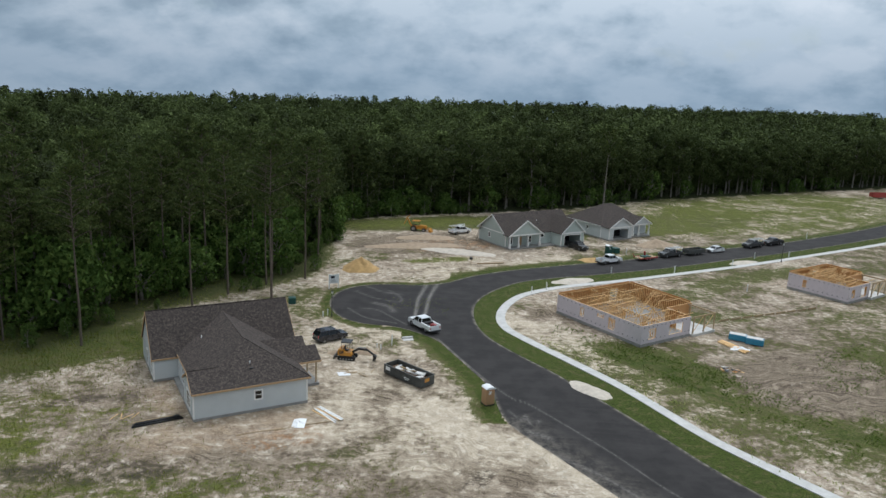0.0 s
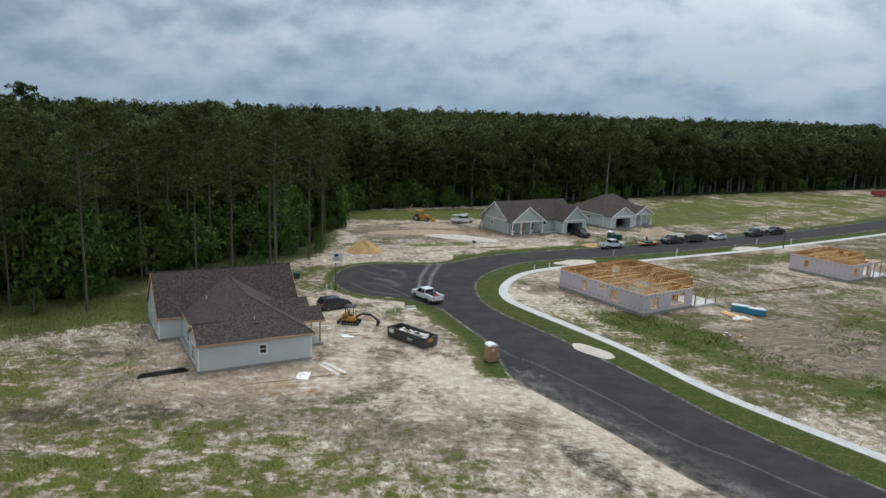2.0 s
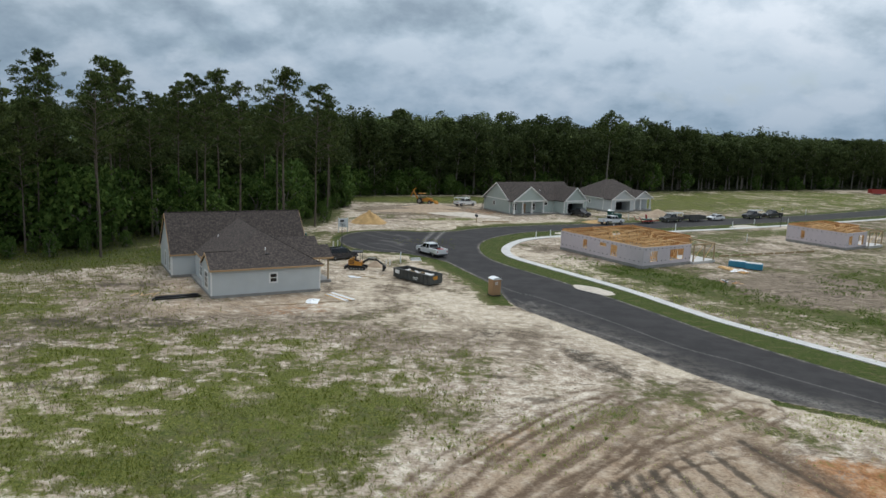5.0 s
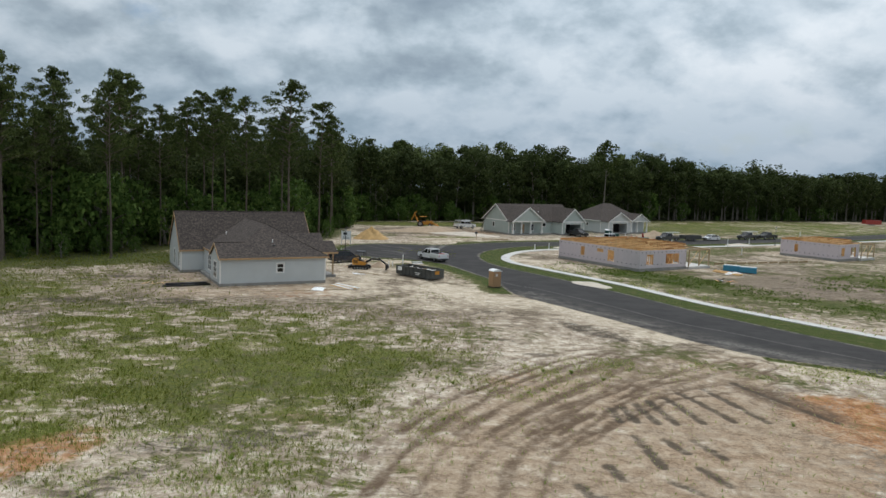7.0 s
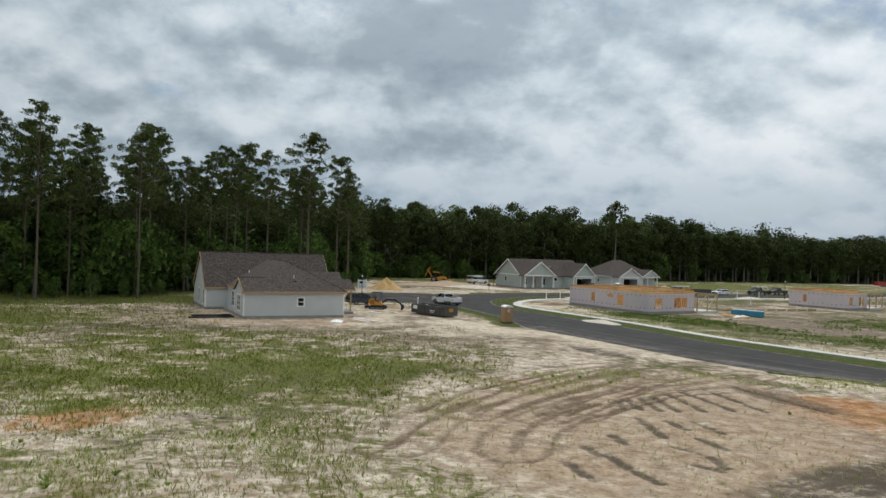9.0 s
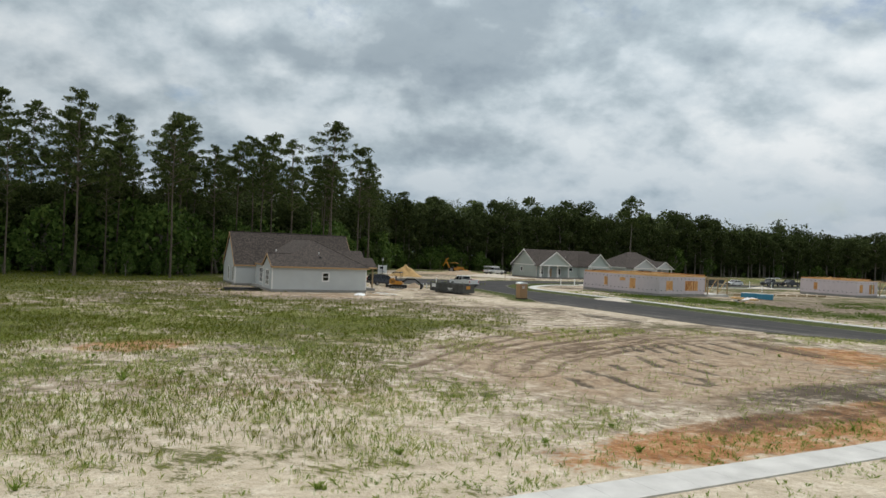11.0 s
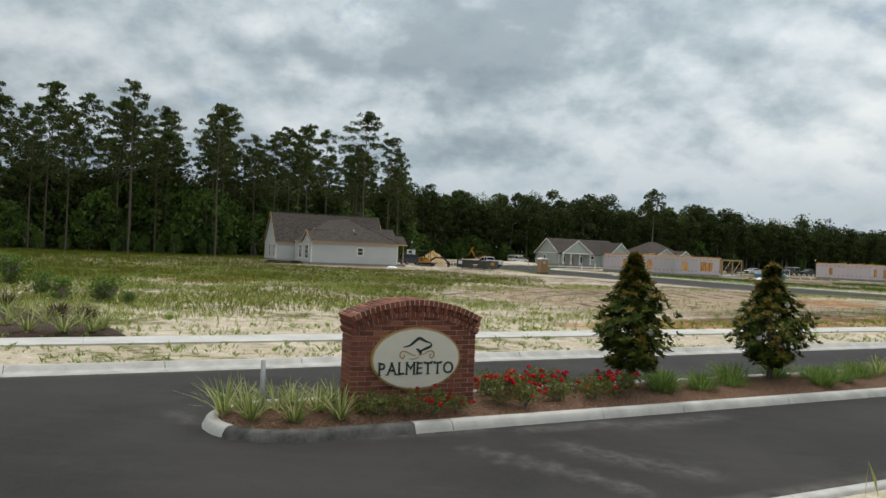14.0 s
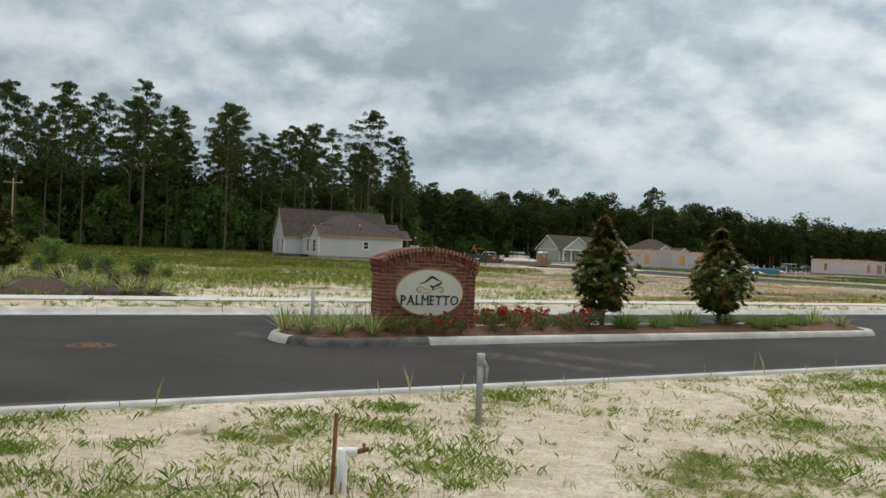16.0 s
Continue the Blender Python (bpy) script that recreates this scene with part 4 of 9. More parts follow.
    for nm, val in (("grass", gr), ("dirt", dirt), ("clay", clay), ("shade_litter", wood), ("track", track), ("turf", turf), ("clean", clean), ("scorch", scorch), ("rut", rut), ("worked", worked)):
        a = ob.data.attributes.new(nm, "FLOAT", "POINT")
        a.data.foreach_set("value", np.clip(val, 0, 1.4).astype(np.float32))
    return tagged(ob, "pale sandy ground with tyre tracks, orange clay and weedy grass patches", "ground", kind="structure")


ground = build_ground()


def resample(line, n):
    d = np.concatenate([[0], np.cumsum(np.linalg.norm(np.diff(line, axis=0), axis=1))])
    t = np.linspace(0, d[-1], n)
    return np.column_stack([np.interp(t, d, line[:, 0]), np.interp(t, d, line[:, 1])])


def fill_strip(name, poly_l, poly_r, z, mat, label, category, rows=90, scuffs=()):
    """The street's asphalt as a grid between its two edges, so that dust can gather along them."""
    n = 640
    # pair the two edges by the nearest point, so that the bend and the bulb are filled evenly
    L = resample(poly_l, n)
    dr = np.linalg.norm(np.diff(poly_r, axis=0), axis=1)
    cum = np.concatenate([[0], np.cumsum(dr)])
    R = []
    last = 0.0
    fine_t = np.linspace(0, cum[-1], 1500)
    fine = np.column_stack([np.interp(fine_t, cum, poly_r[:, 0]), np.interp(fine_t, cum, poly_r[:, 1])])
    for i, p in enumerate(L):
        d = np.hypot(*(fine - p).T)
        d[fine_t < last] = 1e9
        k = int(np.argmin(d))
        last = fine_t[k]
        R.append(fine[k])
    R = np.array(R)
    k = np.linspace(0, 1, rows)
    P = L[:, None, :] * (1 - k)[None, :, None] + R[:, None, :] * k[None, :, None]
    v = np.concatenate([P.reshape(-1, 2), np.full((n * rows, 1), z)], 1)
    e = np.minimum(k, 1 - k)[None, :] * np.linalg.norm(L - R, axis=1)[:, None]
    left_d = k[None, :] * np.linalg.norm(L - R, axis=1)[:, None]
    sandy = 0.38 * np.clip(1.0 - left_d / 5.0, 0, 1) * (L[:, 1] < 77)[:, None]
    dust = np.maximum(np.clip(1.0 - e / 0.5, 0, 1), sandy).reshape(-1)
    idx = (np.arange(n - 1)[:, None] * rows + np.arange(rows - 1)[None, :]).ravel()
    ob = raw_mesh(name, v, np.stack([idx, idx + 1, idx + rows + 1, idx + rows], 1), mat)
    scuff = scuff_marks(scuffs, v[:, 0], v[:, 1])
    for nm, val in (("dust", dust), ("scuff", scuff)):
        a = ob.data.attributes.new(nm, "FLOAT", "POINT")
        a.data.foreach_set("value", val.astype(np.float32))
    return tagged(ob, label, category, kind="structure")


def scuff_marks(lines, x, y):
    """Pale sandy wheel marks along short lines of the plan: (points, width, strength)."""
    out = np.zeros(len(x))
    for pts, w, amp in lines:
        out = np.maximum(out, amp * np.exp(-(dist_to(smooth_line(pts), x, y) / w) ** 2))
    return out


STREET_SCUFFS = [
    ([(-1.4, 102.9), (4.5, 89.7), (8.1, 83.1), (10.4, 81.1), (17.2, 71.3), (22.4, 62.6), (26.4, 58.6), (29.8, 54.5), (34.7, 49.2)], 0.13, 0.5),
    ([(-5.3, 112.0), (-5.3, 118.0), (-5.2, 123.1), (-4.0, 133.0)], 0.26, 1.2), ([(-3.8, 112.4), (-3.6, 118.0), (-3.4, 123.4), (-2.2, 133.0)], 0.26, 1.2),
    ([(-16.6, 125.7), (-13.1, 122.1), (-8.6, 120.2), (-8.4, 123.0), (-10.6, 126.7)], 0.18, 0.5), ([(-15.0, 129.0), (-12.0, 126.0), (-8.0, 124.5)], 0.16, 0.6),
    ([(-14.7, 116.0), (-11.6, 115.2), (-9.3, 112.3), (-6.4, 108.6)], 0.18, 0.45), ([(-16.5, 115.5), (-13.0, 111.0), (-8.0, 109.0)], 0.2, 0.45), ([(-12.5, 119.0), (-10.0, 117.4), (-9.0, 115.0)], 0.6, 0.5),
    ([(7.4, 79.6), (8.9, 77.1), (9.4, 78.6), (9.8, 76.2), (11.0, 77.4)], 0.16, 0.45), ([(9.4, 74.4), (11.6, 73.0)], 0.4, 0.5), ([(11.0, 69.5), (15.5, 66.0), (20.0, 60.0)], 0.25, 0.4),
    ([(24.0, 54.0), (30.0, 48.0)], 0.7, 0.5), ([(31.0, 47.0), (35.0, 42.5)], 0.8, 0.45)]
fill_strip("road_street", STREET_L, STREET_R, 0.03, M_ASPHALT, "dark new asphalt street bending into a round turning bulb, sand along its edges", "road", scuffs=STREET_SCUFFS)


def slab_walk(name, outer, inner, z, label, length=1.52, thick=0.12):
    """A sidewalk of cast slabs between two lines, with open joints."""
    root = tagged(new(name), label, "sidewalk", kind="structure")
    d = np.concatenate([[0], np.cumsum(np.linalg.norm(np.diff(outer, axis=0), axis=1))])
    at = lambda line, s: np.array([np.interp(s, d, line[:, 0]), np.interp(s, d, line[:, 1])])
    rng = random.Random(3)
    for k in range(int(d[-1] / length)):
        a, b = k * length + 0.003, (k + 1) * length - 0.003
        q = [at(outer, a), at(inner, a), at(inner, b), at(outer, b)]
        h = z + rng.uniform(-0.001, 0.001)
        v = [(p[0], p[1], h) for p in q] + [(p[0], p[1], h - thick) for p in q]
        o = raw_mesh("slab", v, [(0, 1, 2, 3), (0, 4, 5, 1), (1, 5, 6, 2), (2, 6, 7, 3), (3, 7, 4, 0)], M_CONCRETE, root)


slab_walk("pavement_street", WALK_OUT, WALK_IN, 0.06, "pale concrete sidewalk of cast slabs curving along the street")


S0, S1 = -160.0, 160.0


def boulevard_road():
    """The boulevard's asphalt as a grid, fine beside the median, with pale wheel marks."""
    s = np.concatenate([np.linspace(-160, -26, 30), np.linspace(-25, 25, 250), np.linspace(26, 160, 30)])
    n = np.linspace(-17.8, -7.25, 60)
    S, N = np.meshgrid(s, n, indexing="ij")
    xy = S.reshape(-1, 1) * BS + N.reshape(-1, 1) * BN
    i = (np.arange(len(s) - 1)[:, None] * len(n) + np.arange(len(n) - 1)[None, :]).ravel()
    ob = raw_mesh("road_boulevard", np.column_stack([xy, np.full(len(xy), 0.02)]), np.stack([i, i + len(n), i + len(n) + 1, i + 1], 1), M_ASPHALT)
    marks = [([(0.2, -17.1), (1.1, -17.5), (2.0, -18.1), (2.6, -18.6)], 0.10, 0.4), ([(0.7, -17.6), (1.6, -18.0), (2.2, -18.5)], 0.08, 0.3), ([(1.7, -16.6), (2.5, -17.1), (3.4, -17.6)], 0.25, 0.3),
             ([(1.0, -15.8), (1.7, -15.4), (2.6, -14.8)], 0.14, 0.35), ([(2.8, -15.0), (4.6, -13.8)], 0.2, 0.3), ([(-4.6, -16.2), (-3.6, -16.8), (-1.6, -16.9), (0.4, -15.9)], 0.14, 0.3), ([(-7.6, -11.4), (-5.2, -11.5)], 0.25, 0.4),
             ([(4.5, -12.6), (9.0, -10.0)], 0.25, 0.5), ([(-13.0, -14.0), (-7.0, -12.6)], 0.5, 0.25)]
    dust = np.clip(1 - (N.ravel() + 17.8) / 0.35, 0, 1) * 0.5 + np.clip(1 - (-7.25 - N.ravel()) / 0.3, 0, 1) * 0.4
    for nm, val in (("dust", dust), ("scuff", scuff_marks(marks, xy[:, 0], xy[:, 1]))):
        a = ob.data.attributes.new(nm, "FLOAT", "POINT")
        a.data.foreach_set("value", val.astype(np.float32))
    tagged(ob, "dark asphalt entrance boulevard with pale scuffs", "road", kind="structure")


boulevard_road()
slab_walk("pavement_boulevard", np.array([bl(s, -1.45)[:2] for s in np.linspace(-70, 70, 120)]), np.array([bl(s, -2.85)[:2] for s in np.linspace(-70, 70, 120)]), 0.05,
          "pale concrete sidewalk of cast slabs beside the boulevard")


def kerb(name, line, profile, mat, label, parent=None, closed=False):
    """A kerb swept along a line of the plan. profile: pairs of (offset to the right, height)."""
    t = np.gradient(line, axis=0) if not closed else (np.roll(line, -1, 0) - np.roll(line, 1, 0))
    t /= np.linalg.norm(t, axis=1)[:, None]
    side = np.stack([t[:, 1], -t[:, 0]], 1)
    k, n = len(profile), len(line)
    v = np.concatenate([np.column_stack([line + side * o, np.full(n, h)]) for o, h in profile])
    f = []
    last = n if closed else n - 1
    for j in range(k - 1):
        for i in range(last):
            i2 = (i + 1) % n
            f.append((j * n + i, j * n + i2, (j + 1) * n + i2, (j + 1) * n + i))
    return tagged(raw_mesh(name, v, f, mat, parent, True), label, "kerb", kind="structure")


def tidy_tags(o):
    for key in ("label", "category", "group", "kind"):
        if key in o:
            del o[key]


def kerb_piece(line, prof, mat, parent):
    o = kerb("kerb_length", line, prof, mat, "x", parent)
    tidy_tags(o)
    return o


def boulevard_edges():
    far = tagged(new("kerb_far"), "pale concrete kerb and gutter in cast lengths", "kerb", kind="structure")
    prof = [(0.62, 0.0), (0.60, 0.035), (0.28, 0.03), (0.17, 0.07), (0.10, 0.15), (0.0, 0.165), (-0.08, 0.15), (-0.10, -0.05)]
    length = 3.05
    for j in range(-16, 18):
        kerb_piece(np.array([bl(t, -6.72)[:2] for t in np.linspace(j * length + 0.006, (j + 1) * length - 0.006, 3)]), prof, M_CURB, far)
    near = tagged(new("kerb_near"), "narrow flush concrete edging along the asphalt", "kerb", kind="structure")
    prof = [(-0.02, 0.0), (-0.01, 0.045), (0.10, 0.05), (0.17, 0.045), (0.19, -0.05)]
    for j in range(-14, 16):
        kerb_piece(np.array([bl(t, -17.8)[:2] for t in np.linspace(j * length + 0.005, (j + 1) * length - 0.005, 3)]), prof, M_CURB, near)


boulevard_edges()

# ---- the planted median ----
I_S0, I_S1, I_N0, I_N1 = -12.25, 5.9, -13.65, -11.15
I_R = (I_N1 - I_N0) / 2


def median_outline(inset=0.0, per_end=14):
    r, mid = I_R - inset, (I_N0 + I_N1) / 2
    pts = []
    for k in range(per_end + 1):   # left end, from near side round to far side
        a = -math.pi / 2 - math.pi * k / per_end
        pts.append((I_S0 + I_R + r * math.cos(a), mid + r * math.sin(a)))
    for k in range(1, 20):
        pts.append((I_S0 + I_R + (I_S1 - I_S0 - 2 * I_R) * k / 20, I_N1 - inset))
    for k in range(per_end + 1):
        a = math.pi / 2 - math.pi * k / per_end
        pts.append((I_S1 - I_R + r * math.cos(a), mid + r * math.sin(a)))
    for k in range(1, 20):
        pts.append((I_S1 - I_R - (I_S1 - I_S0 - 2 * I_R) * k / 20, I_N0 + inset))
    return np.array(pts)


def build_median():
    root = tagged(new("kerb_median"), "pale concrete kerb round the planted median, black tyre marks at its nose", "kerb", kind="structure")
    ring = np.array([bl(s, n)[:2] for s, n in median_outline(0.0)])
    m = len(ring)
    prof = [(0.0, 0.0), (0.03, 0.06), (0.07, 0.14), (0.12, 0.165), (0.24, 0.165), (0.28, 0.12), (0.28, 0.0)]
    d = np.concatenate([[0], np.cumsum(np.linalg.norm(np.diff(np.vstack([ring, ring[:1]]), axis=0), axis=1))])
    total = d[-1]
    closed = np.vstack([ring, ring[:1]])
    cuts = [0.0, 1.3, 2.6, 3.93]
    while cuts[-1] < total - 4.5:
        cuts.append(cuts[-1] + (2.3, 2.6, 2.9, 1.9, 3.0, 2.2)[len(cuts) % 6])
    cuts += [total - 1.75, total]
    for k, (t, e) in enumerate(zip(cuts[:-1], cuts[1:])):
        q = np.linspace(t + 0.005, e - 0.005, 9)
        line = np.column_stack([np.interp(q, d, closed[:, 0]), np.interp(q, d, closed[:, 1])])
        kerb_piece(line, prof, M_CURB_BLACK if k == 0 or k == len(cuts) - 2 else M_CURB, root)
    bed = np.array([bl(s, n)[:2] for s, n in median_outline(0.26)])
    bm = bmesh.new()
    mid = np.array([np.dot(bed, BS), np.full(len(bed), (I_N0 + I_N1) / 2)]).T
    spine = np.array([bl(s, n)[:2] for s, n in mid])
    rings = []
    for k_, h in ((0.0, 0.13), (0.25, 0.19), (0.6, 0.23), (1.0, 0.24)):
        line = bed * (1 - k_) + spine * k_
        rings.append([bm.verts.new((p[0], p[1], h + 0.03 * math.sin(p[0] * 5.1) * math.cos(p[1] * 4.3) * (k_ > 0))) for p in line])
    for a, b in zip(rings[:-1], rings[1:]):
        for i in range(m):
            j = (i + 1) % m
            try:
                bm.faces.new([a[i], a[j], b[j], b[i]])
            except ValueError:
                pass
    ob = link_mesh("mulch_bed", bm, M_MULCH, None, "reddish-brown pine mulch in the median", "structure", True)
    tagged(ob, category="mulch")


build_median()

# ---- houses ----
def frame_at(x, y, ang, z=0.0):
    return pose(x, y, z, 0, 0, ang)


def lap_wall(bm, p, q, z0, z1, top=None, course=0.18, out=None):
    """Lapped boards on the wall from p to q (plan), each course leaning out; top(k) limits the height along the wall for gables."""
    p, q = Vector((*p, 0)), Vector((*q, 0))
    d = q - p
    L = d.length
    d.normalize()
    nrm = Vector((d.y, -d.x, 0))
    z = z0
    zmax = z1 if top is None else max(top(k / 40) for k in range(41))

    def span(h):
        if top is None:
            return p, p + d * L
        ks = [k / 400 for k in range(401) if top(k / 400) >= h - 1e-4] or [0.5]
        return p + d * (L * ks[0]), p + d * (L * ks[-1])
    while z < zmax - 0.06:
        ze = min(z + course, zmax)
        (A, B), (C, D) = span(z), span(ze)
        lo, hi = nrm * 0.03, nrm * 0.012
        v = [A + lo + Vector((0, 0, z)), B + lo + Vector((0, 0, z)), D + hi + Vector((0, 0, ze)), C + hi + Vector((0, 0, ze))]
        face(bm, v)
        w = [A + hi + Vector((0, 0, z)), B + hi + Vector((0, 0, z)), v[1], v[0]]
        face(bm, w)
        z = ze
    bmesh.ops.remove_doubles(bm, verts=bm.verts, dist=0.002)


def window(parent, p, ang, w, h, z, grid=(1, 2), name="window", trim=0.15):
    """A white-trimmed sash window on a wall: p is its middle in the plan, ang the wall's outward direction."""
    root = new(name)
    root.parent = parent
    root.matrix_local = pose(p[0], p[1], z, 0, 0, ang)
    tagged(root, label="white-trimmed sash window")
    bm = bmesh.new()     # outward is -y here
    for x0, x1, z0, z1 in ((-w / 2 - trim, -w / 2, -trim, h + trim), (w / 2, w / 2 + trim, -trim, h + trim), (-w / 2, w / 2, h, h + trim), (-w / 2, w / 2, -trim, 0)):
        box(bm, (x0, -0.08, z0), (x1, 0.02, z1))
    part("window_frame", bm, M_TRIM, root)
    bm = bmesh.new()
    nx, nz = grid
    for i in range(1, nx):
        x = -w / 2 + w * i / nx
        box(bm, (x - 0.05, -0.065, 0), (x + 0.05, -0.04, h))
    for i in range(1, nz):
        zz = h * i / nz
        box(bm, (-w / 2, -0.06, zz - 0.035), (w / 2, -0.038, zz + 0.035))
    if len(bm.faces):
        part("muntin", bm, M_TRIM, root)
    else:
        bm.free()
    bm = bmesh.new()
    box(bm, (-w / 2, -0.045, 0), (w / 2, -0.034, h))
    part("pane", bm, M_GLASS, root)
    return root


def roof_plane(bm, pts, thick=0.14):
    """A slab of roof over 3D points given anticlockwise from above, with UVs along the eave and up the slope."""
    uv = bm.loops.layers.uv.verify()
    pts = [Vector(p) for p in pts]
    nrm = (pts[1] - pts[0]).cross(pts[2] - pts[0]).normalized()
    if nrm.z < 0:
        pts.reverse()
        nrm = -nrm
    along = Vector((0, 0, 1)).cross(nrm)
    along = along.normalized() if along.length > 1e-3 else Vector((1, 0, 0))
    upv = nrm.cross(along)
    top = [bm.verts.new(p) for p in pts]
    low = [bm.verts.new(p - Vector((0, 0, thick))) for p in pts]
    fs = [bm.faces.new(top), bm.faces.new(list(reversed(low)))]
    for i in range(len(top)):
        j = (i + 1) % len(top)
        fs.append(bm.faces.new([low[i], low[j], top[j], top[i]]))
    for f in fs:
        for lp in f.loops:
            c = lp.vert.co
            lp[uv].uv = (c.dot(along), c.dot(upv))


def fascia(bm, p, q, h=0.2, t=0.04):
    """A board under a roof edge from p to q."""
    p, q = Vector(p), Vector(q)
    d = q - p
    side = Vector((d.y, -d.x, 0)).normalized() * t
    extrude_poly(bm, [p + Vector((0, 0, 0.0)), q + Vector((0, 0, 0.0)), q - Vector((0, 0, h)), p - Vector((0, 0, h))], side)


def wall_block(parent, x0, y0, x1, y1, z0, z1, mat, skip=()):
    """Walls of a rectangular block: a solid core and lapped boards on each side not skipped (s, e, n, w)."""
    sides = {"s": ((x0, y0), (x1, y0)), "e": ((x1, y0), (x1, y1)), "n": ((x1, y1), (x0, y1)), "w": ((x0, y1), (x0, y0))}
    for k, (p, q) in sides.items():
        if k in skip:
            continue
        bm = bmesh.new()
        lap_wall(bm, p, q, z0, z1)
        part("wall", bm, mat, parent)
        d = (Vector((*q, 0)) - Vector((*p, 0))).normalized()
        for c in (p, q):
            bm = bmesh.new()
            m = Matrix.Translation((c[0], c[1], 0)) @ Matrix.Rotation(math.atan2(d.y, d.x), 4, "Z")
            s = 0.0 if c == p else -0.12
            box(bm, (s, -0.045, z0), (s + 0.12, 0.0, z1), m)
            part("corner_board", bm, M_TRIM, parent)
    bm = bmesh.new()
    box(bm, (x0 + 0.004, y0 + 0.004, z0), (x1 - 0.004, y1 - 0.004, z1))
    part("wall_core", bm, mat, parent)


def gable_wall(parent, p, q, z, rise, mat, over=0.0):
    """A triangular gable above a wall from p to q."""
    bm = bmesh.new()
    lap_wall(bm, p, q, z, z + rise, top=lambda k: z + rise * (1 - abs(2 * k - 1)))
    P, Q = Vector((*p, z)), Vector((*q, z))
    d = (Q - P).normalized()
    nr = Vector((d.y, -d.x, 0))
    part("gable", bm, mat, parent)
    bm = bmesh.new()
    extrude_poly(bm, [P, Q, (P + Q) / 2 + Vector((0, 0, rise))], -nr * 0.12)
    part("gable_core", bm, mat, parent)


def rake(parent, p, apex, q, mat, out, h=0.26):
    """The pair of boards along a gable's edges. out: outward vector."""
    out = Vector(out)
    for a, b in ((p, apex), (apex, q)):
        bm = bmesh.new()
        a, b = Vector(a), Vector(b)
        extrude_poly(bm, [a, b, b - Vector((0, 0, h)), a - Vector((0, 0, h))], out * 0.05)
        part("rake_board", bm, mat, parent)


def vent_pipe(parent, x, y, z):
    bm = bmesh.new()
    tube(bm, (x, y, z - 0.1), (x, y, z + 0.35), 0.05, 0.05, 8)
    part("vent_pipe", bm, M_WHITE_PLASTIC, parent)
    bm = bmesh.new()
    rbox(bm, (x - 0.2, y - 0.75, z - 0.55), (x + 0.2, y - 0.35, z - 0.25), 0.04)
    part("roof_vent", bm, M_BLACK, parent)


